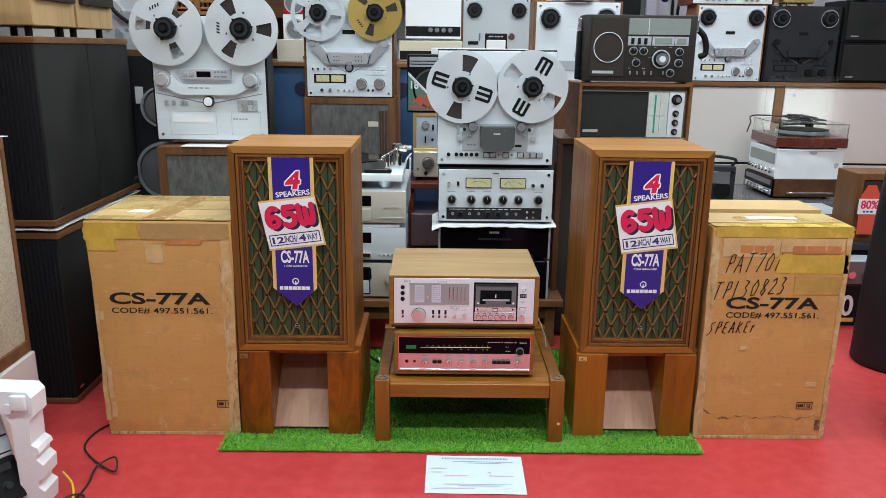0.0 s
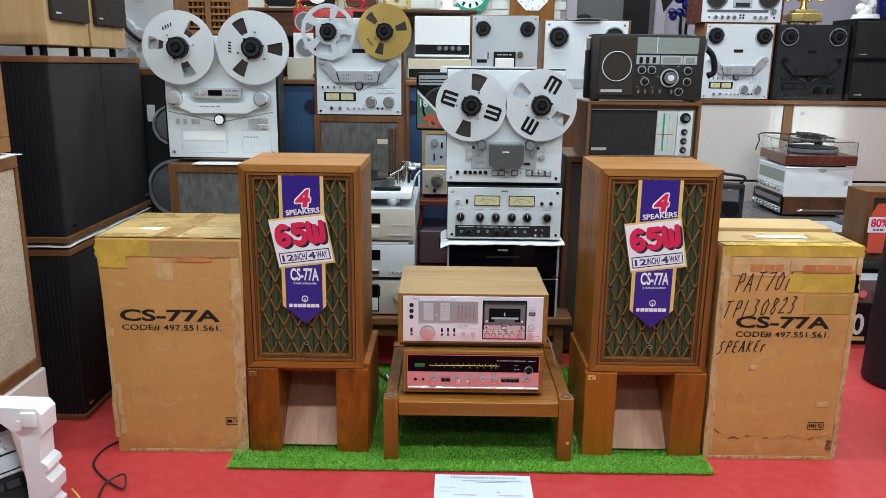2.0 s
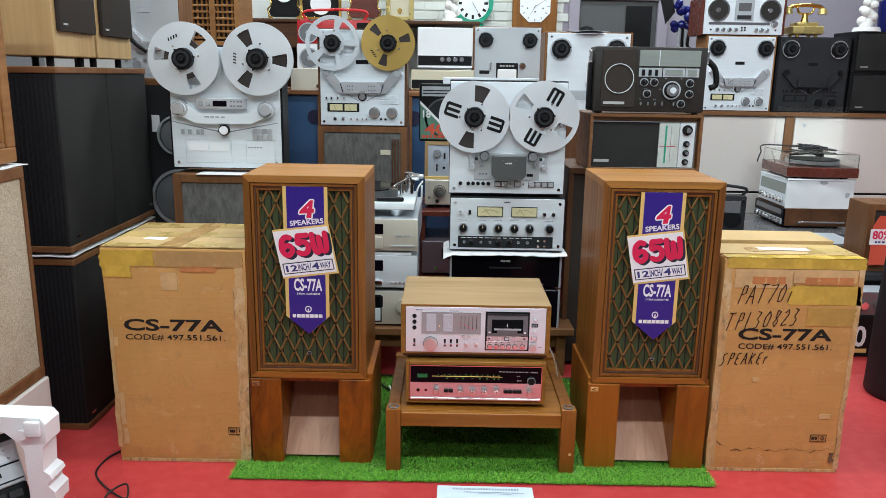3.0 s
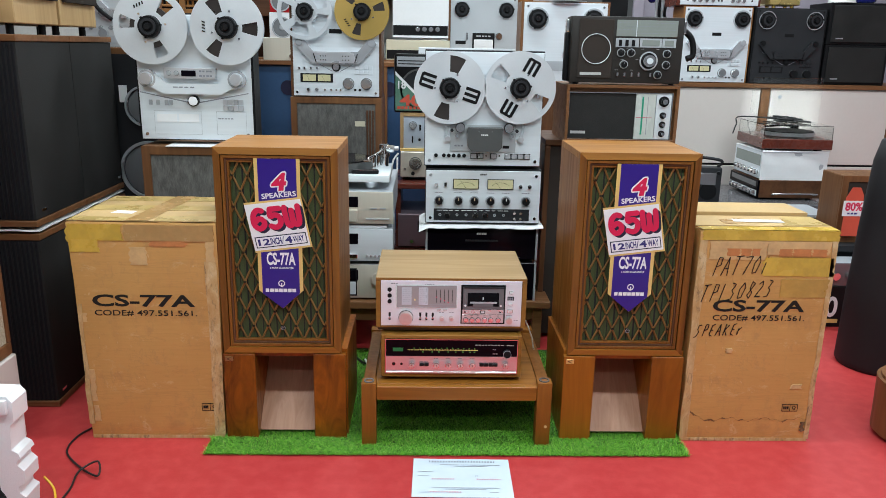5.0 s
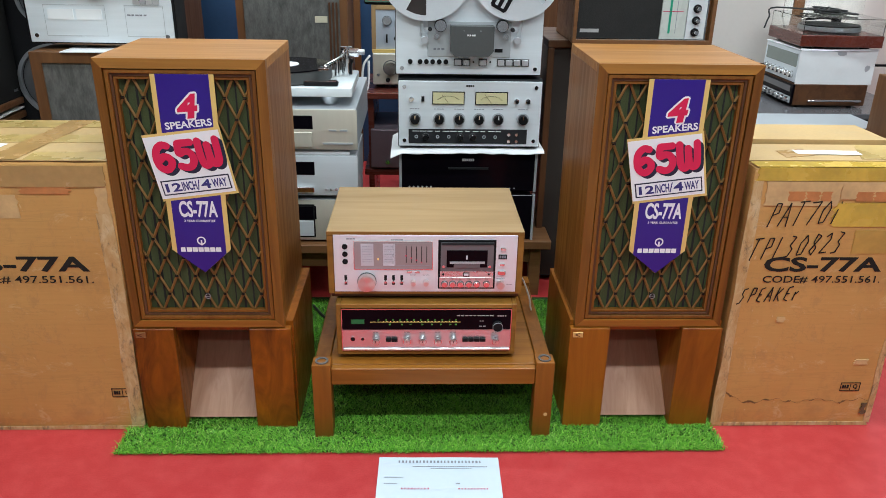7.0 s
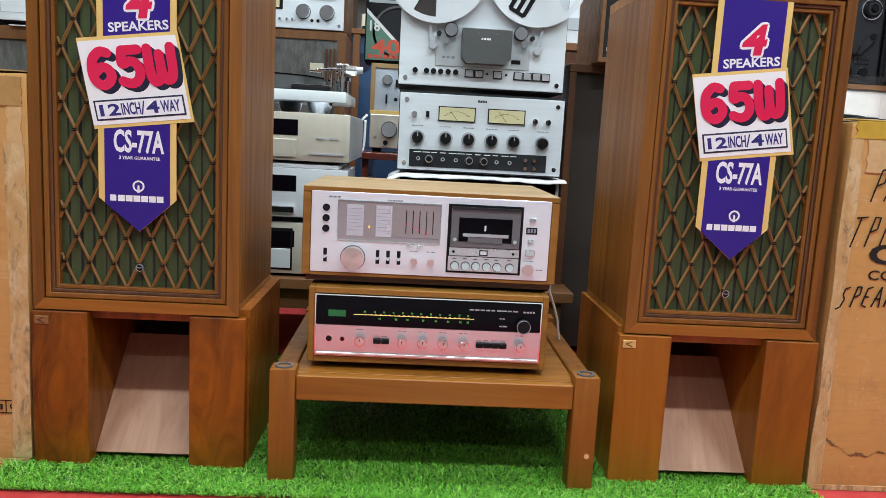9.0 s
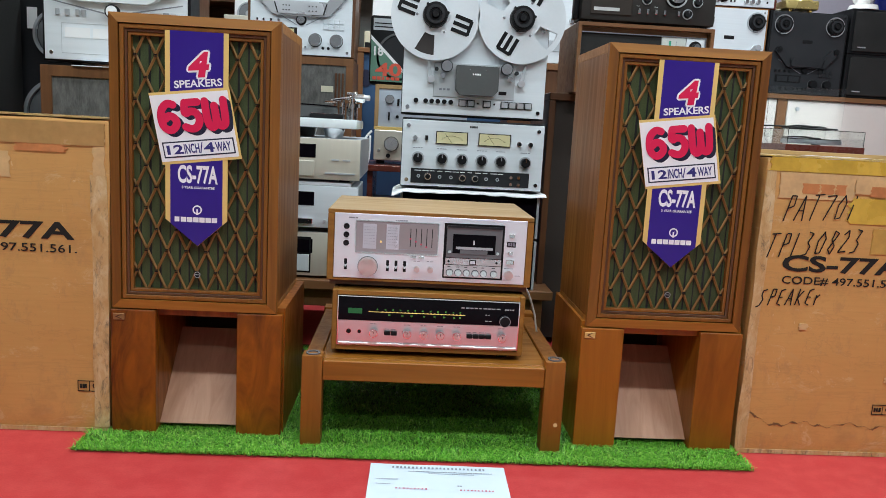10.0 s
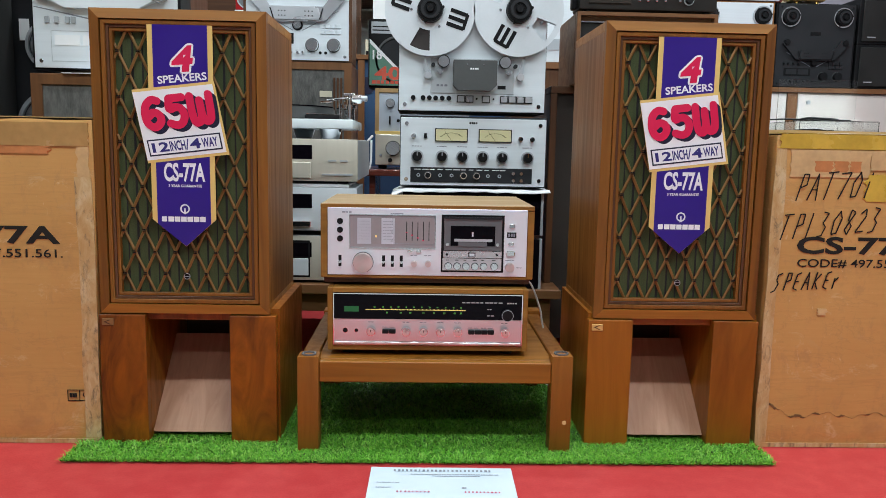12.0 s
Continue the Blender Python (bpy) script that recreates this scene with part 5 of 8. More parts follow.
def meter_deck(x, y, z, face, side, label, dark=False, hubs=True, spread=0.15, w=0.41, h=0.452):
    """An upright tape deck with a curved head cover, twin meters and two large knobs."""
    t = thing("tape_deck", label, "tape deck", x, y, z, group="reel tape decks")
    deck_body(t, w, h, 0.22, face, side)
    trim = BLACK if dark else CHROME
    plate_m = CHARCOAL if dark else SILVERBRIGHT
    c = 0.166
    part("head_cover", P([(-0.195, 0.243), (-0.178, 0.266), (-0.150, 0.262), (-0.105, 0.208), (0.105, 0.208), (0.150, 0.262), (0.178, 0.266), (0.195, 0.243), (0.115, 0.155), (0.09, 0.150), (-0.09, 0.150), (-0.115, 0.155)], -0.02, 0), plate_m, t, "curved tape head cover")
    cov = part("head_cover_face", P([(-0.085, 0.202), (0.085, 0.202), (0.10, 0.163), (0.085, 0.156), (-0.085, 0.156), (-0.10, 0.163)], -0.026, -0.0202), plate_m, t)
    for i in range(6):
        for k in (0, 1):
            part("cover_hole", C((-0.07 + i * 0.012) if i < 3 else (0.034 + (i - 3) * 0.014), -0.0265, 0.170 + k * 0.018, 0.0026, 0.002, "y", 10), BLACK, cov)
    for s in (-1, 1):
        part("cover_line", P([(s * 0.089, 0.158), (s * 0.094, 0.158), (s * 0.107, 0.200), (s * 0.102, 0.200)], -0.0268, -0.0258), BLACK, cov)
        part("roller", C(s * 0.172, -0.014, 0.250, 0.017, 0.024, "y", 24, None, 0.002), CLEARISH if not dark else BLACK, t)
        if hubs:
            hub_lock(t, s * spread, 0.0, 0.395, 0.048)
            part("hub_rim", ring(s * spread, -0.003, 0.395, 0.057, 0.050, 0.008), CHROME if dark else SILVERDIM, t)
    knob(t, 0, 0.137, 0.017, 0.014, 0, trim if dark else CHROME)
    part("capstan_ring", ring(0, -0.002, 0.137, 0.021, 0.0172, 0.004), BLACK, t)
    part("tape_line", P([(-0.165, 0.195), (-0.162, 0.195), (-0.018, 0.118), (-0.02, 0.116)], -0.0012, 0.0004), GREYINK, t)
    part("tape_line", P([(0.165, 0.195), (0.162, 0.195), (0.018, 0.118), (0.02, 0.116)], -0.0012, 0.0004), GREYINK, t)
    rect(t, "maker_plate", -0.03, 0.03, 0.292, 0.312, BLACK, 0.001)
    m = rect(t, "meter_frame", -0.172, -0.016, 0.064, 0.106, BLACK, 0.002)
    for a, b in ((-0.160, -0.098), (-0.088, -0.028)):
        f = rect(m, "meter_face", a, b, 0.070, 0.100, METER if not dark else CHARCOAL, 0.001, -0.002)
        part("needle", P([((a + b) / 2 - 0.012, 0.095), ((a + b) / 2 - 0.011, 0.095), ((a + b) / 2 + 0.001, 0.072), (a / 2 + b / 2, 0.072)], -0.0036, -0.003), INK, f)
    for i in range(4):
        for k in (0, 1):
            rect(t, "push_button", 0.090 + i * 0.0215, 0.109 + i * 0.0215, 0.104 + k * 0.023, 0.122 + k * 0.023, SILVER if not dark else CHARCOAL, 0.005, 0, 0.001)
    for kx in (0.058, 0.144):
        kb = knob(t, kx, 0.060, 0.026, 0.022, 0, CHROME if not dark else BLACK, name="level_knob", seg=28)
    for i, kx in enumerate((-0.135, -0.095, -0.055, -0.025, 0.0, 0.02)):
        knob(t, kx, 0.03, 0.008 if i < 2 else 0.005, 0.012, 0, trim, name="small_knob", seg=14)
    for kx in (0.09, 0.112):
        part("socket", C(kx, -0.001, 0.03, 0.006, 0.002, "y", 14), BLACK, t)
    for kx in (-0.175, -0.15, -0.12, -0.09):
        part("lever", B(kx - 0.004, kx + 0.004, -0.012, 0.001, 0.125, 0.136, 0.001), trim, t)
    screws(t, w, h, 0.0, trim, 0.016)
    return t


SILVERBRIGHT = surf("polished_plate", (0.62, 0.63, 0.66), 0.3, 0.6, 0.05, 5, 120, 0.02)
CLEARISH = surf("pale_roller", (0.55, 0.57, 0.6), 0.2, 0.4, 0.06, 8, 80, 0.0)
THREE = [(100, 13, 0.42, 0.84), (220, 13, 0.42, 0.84), (340, 13, 0.42, 0.84)]
FIVE = [(18, 26, 0.46, 0.86), (90, 26, 0.46, 0.86), (162, 26, 0.46, 0.86), (234, 26, 0.46, 0.86), (306, 26, 0.46, 0.86)]
TWO = [(75, 15, 0.44, 0.88), (255, 15, 0.44, 0.88)]


def plate_deck():
    """Tall silver deck with a broad head bridge; two large silver reels hang on it."""
    t = thing("tape_deck", "tall silver reel tape deck with counter strip, on a wooden speaker", "tape deck", -0.882, 2.905, 0.892, group="reel tape decks")
    w, h = 0.425, 0.46
    deck_body(t, w, h, 0.11, SILVER, BLACK, 0.008)

    def q(u, v):
        return (u - 398) / 470, (289 - v) / 470

    bridge = part("head_bridge", P([q(*p) for p in ((302, 186), (306, 174), (318, 168), (334, 176), (352, 190), (440, 190), (458, 174), (474, 168), (486, 175), (488, 186), (446, 208), (346, 208))], -0.022, 0), SILVER, t, "broad silver head bridge")
    for u in (317, 474):
        x, z = q(u, 182)
        part("roller", C(x, -0.03, z, 0.022, 0.018, "y", 28, None, 0.002), SILVERBRIGHT, bridge)
        part("roller_ring", ring(x, -0.012, z, 0.033, 0.026, 0.022), CLEARISH, bridge)
    rect(t, "counter_strip", *[q(u, 0)[0] for u in (348, 438)], *[q(0, v)[1] for v in (181, 163)], SILVERBRIGHT, 0.026, 0, 0.001)
    rect(t, "counter_display", *[q(u, 0)[0] for u in (379, 404)], *[q(0, v)[1] for v in (177, 167)], BLACKGLOSS, 0.0275)
    for u in (357, 370):
        x, z = q(u, 172)
        knob(t, x, z, 0.009, 0.006, -0.026, SILVERDIM, name="small_knob", seg=16)
    bars(t, q(410, 0)[0], q(434, 0)[0], q(0, 168)[1], 0.006, 4, -0.026, GREYINK)
    bars(t, q(410, 0)[0], q(434, 0)[0], q(0, 176)[1], 0.006, 4, -0.026, GREYINK)
    bars(t, q(362, 0)[0], q(402, 0)[0], q(0, 196)[1], 0.004, 4, -0.022, GREYINK)
    x, z = q(395, 220)
    part("capstan", C(x, -0.01, z, 0.017, 0.02, "y", 28, None, 0.002), WHITE, t)
    part("capstan_ring", ring(x, -0.008, z, 0.0205, 0.0172, 0.02), BLACK, t)
    part("tape_line", P([q(300, 205), q(300, 206.5), q(386, 224), q(386, 222)], -0.001, 0.0003), GREYINK, t)
    part("tape_line", P([q(492, 205), q(492, 206.5), q(404, 224), q(404, 222)], -0.001, 0.0003), GREYINK, t)
    for i in range(4):
        for k in (0, 1):
            u, v = 446 + 9.2 * i, 217 + 10.5 * k
            rect(t, "push_button", q(u, 0)[0], q(u + 8.4, 0)[0], q(0, v + 9)[1], q(0, v)[1], SILVERBRIGHT, 0.004, 0, 0.0008)
    for u in (318, 331, 346, 354):
        rect(t, "lever", q(u - 3, 0)[0], q(u + 3, 0)[0], q(0, 228)[1], q(0, 219)[1], SILVERDIM, 0.006, 0, 0.001)
    for a, b in ((327, 362), (366, 401)):
        rect(t, "meter_window", q(a, 0)[0], q(b, 0)[0], q(0, 258)[1], q(0, 244)[1], WHITE, 0.0015)
    part("cover_outline", frame_bm(q(433, 0)[0], q(486, 0)[0], q(0, 280)[1], q(0, 238)[1], 0.001, -0.0008, 0.0004, 0), SILVERDIM, t)
    part("cover_outline", frame_bm(q(322, 0)[0], q(406, 0)[0], q(0, 280)[1], q(0, 238)[1], 0.001, -0.0008, 0.0004, 0), SILVERDIM, t)
    bars(t, q(436, 0)[0], q(464, 0)[0], q(0, 251)[1], 0.004, 5, 0, GREYINK)
    screws(t, w, h, 0.0)
    for px in (-0.16, 0.16):
        part("foot", C(px, 0.1, -0.009, 0.016, 0.012, "z"), BLACK, t)


plate_deck()
tape_reel("large silver tape reel with three small windows", -1.021, 2.868, 1.306, 0.1345, THREE, REELALU, (115, ), "bars", -50, 0.56)
tape_reel("large silver tape reel with three small windows", -0.742, 2.868, 1.308, 0.1345, THREE, REELALU, (178, ), "bars", 18)
meter_deck(-0.4386, 3.7, 1.0145, SILVER, DARKWOOD_UP, "silver reel tape deck with twin cream meters on a speaker", hubs=False)
tape_reel("silver five-spoke tape reel on a tape deck", -0.578, 3.668, 1.402, 0.128, FIVE, REELALU, None, "bars", 20, False)
tape_reel("gold-coloured tape reel with three small windows", -0.311, 3.668, 1.406, 0.128, THREE, REELGOLD, (215, ), "bars", 35)


def studio_deck():
    """Silver deck with a dark head cover, over its separate amplifier panel."""
    t = thing("tape_deck", "large silver reel tape deck with dark grey head cover", "tape deck", 0.2226, 3.0026, 0.7927, group="reel tape decks", size=1.048)
    w, h = 0.444, 0.425
    deck_body(t, w, h, 0.22, SILVER, CHARCOAL, 0.002)

    def q(u, v):
        return (u - 896.5) / 448, (336 - v) / 473

    part("head_mount", B(q(840, 0)[0], q(953, 0)[0], -0.003, 0.0002, q(0, 311)[1], q(0, 262)[1], 0.001), SILVERDIMLIGHT, t)
    cover = part("head_cover", P([q(870, 266), q(870, 300), q(876, 307.5), q(921, 307.5), q(928, 300), q(928, 266)], -0.05, -0.003), DARKGREY, t, "dark grey chamfered head cover")
    bars(cover, q(892, 0)[0], q(904, 0)[0], q(0, 278)[1], 0.005, 4, -0.05, WHITE, "maker_mark")
    for u in (888, 910):
        part("cover_screw", C(q(u, 0)[0], -0.0505, q(0, 272)[1], 0.002, 0.001, "y", 8), CHROME, cover)
    for u, v, s in ((857, 267, 1), (940, 267, -1)):
        x, z = q(u, v)
        k = part("guide_roller", C(x, -0.014, z, 0.0165, 0.022, "y", 28, None, 0.002), CHROME, t)
        part("roller_rim", ring(x, -0.012, z, 0.0182, 0.0166, 0.018), BLACK, k)
        xa, za = q(u - s * 26, 259)
        xb, zb = q(u - s * 21, 287)
        part("tension_arm", P([(xa - 0.003, za), (xa + 0.003, za), (xb + 0.007, zb), (xb - 0.007, zb)], -0.014, -0.009), SILVERDIM, t)
        part("tension_pivot", C(xb, -0.012, zb, 0.011, 0.02, "y", 20, None, 0.001), SILVERBRIGHT, t)
        part("guide_pin", C(q(u - s * 5, 0)[0], -0.014, q(0, 281)[1], 0.008, 0.022, "y", 18, None, 0.001), CHROME, t)
        part("guide_pin", C(q(u - s * 14, 0)[0], -0.01, q(0, 272)[1], 0.006, 0.02, "y", 16), CHARCOAL, t)
    bars(t, q(848, 0)[0], q(864, 0)[0], q(0, 300)[1], 0.006, 3, -0.003, GREYINK)
    rect(t, "counter", q(931, 0)[0], q(942, 0)[0], q(0, 304)[1], q(0, 299)[1], BLACK, 0.001, -0.003)
    for u in (816.5, 830, 838.5, 847, 856, 865):
        x, z = q(u, 318)
        part("round_button", C(x, -0.004, z, 0.0072, 0.008, "y", 18, None, 0.001), BLACK, t)
    for a, b in ((876, 887), (887.6, 898.5), (910, 921), (935, 945.6), (946, 956.8), (957.2, 968), (968.4, 979)):
        r = rect(t, "push_button", q(a, 0)[0], q(b, 0)[0], q(0, 323.5)[1], q(0, 313.5)[1], BLACK, 0.003)
        rect(r, "button_cap", q(a + 1, 0)[0], q(b - 1, 0)[0], q(0, 322.5)[1], q(0, 314.5)[1], SILVERBRIGHT, 0.004, -0.003, 0.0008)
    for u in (903, 926):
        part("pilot", C(q(u, 0)[0], -0.001, q(0, 318)[1], 0.003, 0.002, "y", 10), BLACK, t)
    screws(t, w, h - 0.14, 0.0, None, 0.018)

    a = thing("tape_amplifier", "silver control amplifier with two cream meters under a tape deck", "amplifier", 0.2309, 3.0026, 0.5559, size=1.048)
    deck_body(a, 0.446, 0.205, 0.24, SILVER, CHARCOAL, 0.002)

    def p(u, v):
        return (u - 897) / 448, (436 - v) / 456

    bars(a, p(891, 0)[0], p(903, 0)[0], p(0, 349)[1], 0.006, 4, 0, INK, "maker_mark")
    for ua, ub in ((844, 889), (904, 949.5)):
        fr = rect(a, "meter_frame", p(ua, 0)[0], p(ub, 0)[0], p(0, 375)[1], p(0, 357)[1], BLACK, 0.004)
        rect(fr, "meter_face", p(ua + 1.3, 0)[0], p(ub - 1.3, 0)[0], p(0, 373.8)[1], p(0, 358.2)[1], METER, 0.001, -0.004)
        arc = bmesh.new()
        uc = (ua + ub) / 2
        for k in range(12):
            g = math.radians(150 - k * 120 / 11)
            cx, cz = p(uc, 0)[0] + 0.036 * math.cos(g), p(0, 373)[1] + 0.022 * math.sin(g)
            box(arc, cx - 0.003, cx + 0.003, -0.0056, -0.005, cz - 0.0005, cz + 0.0005)
        part("meter_scale", arc, INK, fr)
        part("needle", P([p(uc - 10, 360), p(uc - 9.6, 360), p(uc + 0.3, 373), p(uc - 0.3, 373)], -0.0060, -0.0052), INK, fr)
    for u in (820, 854, 882, 910, 937, 972):
        x, z = p(u, 396)
        s = part("knob_skirt", C(x, -0.002, z, 0.0195, 0.004, "y", 28), SILVERDIM, a)
        knob(a, x, z, 0.0155, 0.022, 0, BLACK, CHROME, "black_knob", 24)
        bars(a, x - 0.016, x + 0.016, z + 0.031, 0.0022, 4, 0, GREYINK)
    for u, v in ((815, 368), (962, 370), (978, 370)):
        x, z = p(u, v)
        part("toggle_ring", ring(x, -0.002, z, 0.0075, 0.004, 0.004, 20), CHROME, a)
        part("toggle", C(x, -0.01, z, 0.0038, 0.018, "y", 12, 0.005), BLACK if v > 369 else CHROME, a)
    rect(a, "slide_switch", p(829, 0)[0], p(833, 0)[0], p(0, 371)[1], p(0, 364)[1], BLACK, 0.006)
    st = rect(a, "socket_strip", p(811, 0)[0], p(979, 0)[0], p(0, 432)[1], p(0, 411)[1], CHARCOAL, 0.002)
    for u, r in ((835, 0.011), (884, 0.011), (902, 0.011)):
        x, z = p(u, 422)
        knob(st, x, z, r, 0.014, -0.002, CHROME, None, "small_knob", 18)
        part("knob_top", C(x, -0.017, z, r * 0.7, 0.002, "y", 16), BLACK, st)
    for u in (822, 852, 868, 918, 934):
        x, z = p(u, 422)
        part("jack", ring(x, -0.003, z, 0.0055, 0.003, 0.004, 18), SILVERDIM, st)
    for u in (953, 964):
        for v in (418, 428):
            part("terminal", C(p(u, 0)[0], -0.005, p(0, v)[1], 0.005, 0.008, "y", 14), CHROME, st)
    bars(st, p(816, 0)[0], p(945, 0)[0], p(0, 414)[1], 0.0022, 12, -0.002, WHITE)
    screws(a, 0.446, 0.205, 0.0, None, 0.018)


SILVERDIMLIGHT = surf("pale_silver_plate", (0.52, 0.55, 0.575), 0.4, 0.45, 0.05, 4, 160, 0.02)
studio_deck()
tape_reel("silver metal tape reel with dark window and slot marks", 0.0848, 2.9774, 1.0998, 0.1405, TWO, REELALU, (162, -18), "slots", 0)
tape_reel("silver metal tape reel with dark window and slot marks", 0.3614, 2.9774, 1.104, 0.1405, [(148, 15, 0.44, 0.88), (328, 15, 0.44, 0.88)], REELALU, (62, 242), "slots", 0, False)


def cloth_under_amplifier():
    bm = bmesh.new()
    bmesh.ops.create_grid(bm, x_segments=40, y_segments=10, size=0.5)
    for v in bm.verts:
        x, y = v.co.x * 0.513, v.co.y * 0.272
        drop = max(0.0, -y - 0.105) * 0.5
        v.co = (x, y, 0.004 * noise.noise(Vector((x * 22, y * 10, 0))) - drop * (0.4 + 0.5 * abs(noise.noise(Vector((x * 9, 3, 0))))) - (0.05 * max(0, -x - 0.215) * 8 if x < -0.215 else 0))
    bmesh.ops.solidify(bm, geom=bm.faces[:], thickness=0.003)
    single("cloth", bm, WHITE, "crumpled white cloth lying under an amplifier", "cloth", 0.2262, 3.1158, 0.5459)


cloth_under_amplifier()


def black_amplifier(x, z, w, h, slot):
    t = thing("power_amplifier", "gloss black glass-fronted power amplifier on a wooden bench", "amplifier", x, 3.006, z, group="black amplifiers", size=1.048)
    part("case", B(-w / 2 + 0.004, w / 2 - 0.004, 0.0122, 0.28, 0.004, h, 0.002), CHARCOAL, t)
    part("front_glass", B(-w / 2, w / 2, 0, 0.012, 0.004, h, 0.002), BLACKGLOSS, t, "gloss black front glass")
    for s in (-1, 1):
        part("end_cap", B(s * (w / 2 + 0.004) - 0.004, s * (w / 2 + 0.004) + 0.004, -0.003, 0.02, 0.002, h + 0.002, 0.001), SILVERDIM, t)
    if slot:
        rect(t, "disc_slot", -0.065, 0.065, h * 0.57, h * 0.62, CHARCOAL, 0.003)
        bars(t, -0.02, 0.02, h * 0.8, 0.008, 6, 0, GREYPRINT, "maker_mark")
        for i in range(6):
            part("touch_mark", C(-0.19 + i * 0.014, -0.0006, h * 0.13, 0.003, 0.001, "y", 10), GREYPRINT, t)
        for i in range(4):
            part("touch_mark", C(0.11 + i * 0.014, -0.0006, h * 0.10, 0.002, 0.001, "y", 10), GREYPRINT, t)


black_amplifier(0.2315, 0.3934, 0.43, 0.136, True)
black_amplifier(0.2315, 0.2153, 0.43, 0.160, False)


def bench(x0, x1, y0, y1, z1, name="wooden_bench", label="low brown wooden bench with equipment on it", material=None):
    t = thing(name, label, "bench", (x0 + x1) / 2, y0, 0)
    w = (x1 - x0) / 2
    part("bench_top", B(-w, w, 0, y1 - y0, z1 - 0.03, z1, 0.002), material or SHELFWOOD, t)
    for lx in (-w + 0.03, w - 0.07):
        for ly in (0.02, y1 - y0 - 0.06):
            part("leg", B(lx, lx + 0.04, ly, ly + 0.04, 0, z1 - 0.0305, 0.002), material or SHELFWOOD, t)
    part("rail", B(-w + 0.071, w - 0.071, 0.03, 0.05, z1 - 0.09, z1 - 0.031, 0.001), material or SHELFWOOD, t)


bench(-0.04, 0.53, 2.985, 3.4, 0.2183)
bench(-0.60, -0.09, 2.876, 3.5, 0.2478)


def hifi_unit(label, x0, x1, y, z0, z1, face, kind, depth=0.3):
    t = thing("hifi_unit", label, "hifi unit", (x0 + x1) / 2, y, z0, group="stacked hifi units")
    w, h = (x1 - x0) / 2, z1 - z0
    part("case", B(-w + 0.003, w - 0.003, 0.0085, depth, 0.008, h, 0.002), SILVERDIM, t)
    f = part("front_panel", B(-w, w, 0, 0.008, 0.008, h, 0.003, 2), face, t)
    for s in (-1, 1):
        for fy in (0.05, depth - 0.05):
            part("foot", C(s * (w - 0.05), fy, 0.0045, 0.018, 0.009, "z"), BLACK, t)
    rect(t, "display", -0.07, 0.065, h * 0.55, h * 0.86, BLACKGLOSS, 0.0006)
    if kind == "drawer":
        rect(t, "drawer_lip", -0.07, 0.062, h * 0.12, h * 0.48, face, 0.006, 0, 0.002)
        for a in (0.115, 0.15):
            rect(t, "push_button", a, a + 0.024, h * 0.50, h * 0.535, SILVERDIM, 0.003)
        rect(t, "button_row", 0.095, 0.19, h * 0.19, h * 0.225, SILVERDIM, 0.004)
    elif kind == "bar":
        rect(t, "grab_bar", -0.07, 0.062, h * 0.14, h * 0.27, CHROME, 0.01, 0, 0.002)
        for i in range(5):
            part("push_button", C(0.10 + i * 0.0165, -0.003, h * 0.21, 0.0048, 0.006, "y", 14), SILVERBRIGHT, t)
    else:
        rect(t, "cassette_well", -0.085, 0.06, h * 0.12, h * 0.9, BLACK, 0.001)
        rect(t, "cassette_lid", -0.08, 0.055, h * 0.16, h * 0.52, SILVER, 0.004, 0, 0.001)
        rect(t, "cassette_window", -0.08, 0.055, h * 0.56, h * 0.84, BLACKGLOSS, 0.002)
        part("knob", C(0.15, -0.008, h * 0.6, 0.03, 0.016, "y", 32, None, 0.002), face, t)
    return t


hifi_unit("champagne-coloured disc player with square display, in a stack", -0.541, -0.132, 2.904, 0.559, 0.696, CHAMPAGNE, "drawer", 0.58)
hifi_unit("silver amplifier unit with grab bar, in a stack", -0.541, -0.134, 2.904, 0.405, 0.5466, SILVER, "bar")
hifi_unit("silver cassette unit with dark window, on a bench", -0.541, -0.137, 2.904, 0.248, 0.397, CHAMPAGNE, "cassette")
single("cloth", B(-0.175, 0.18, 0.02, 0.28, 0, 0.011, 0.003, 2), WHITE, "folded white cloth between two hifi units", "cloth", -0.339, 2.894, 0.5472)


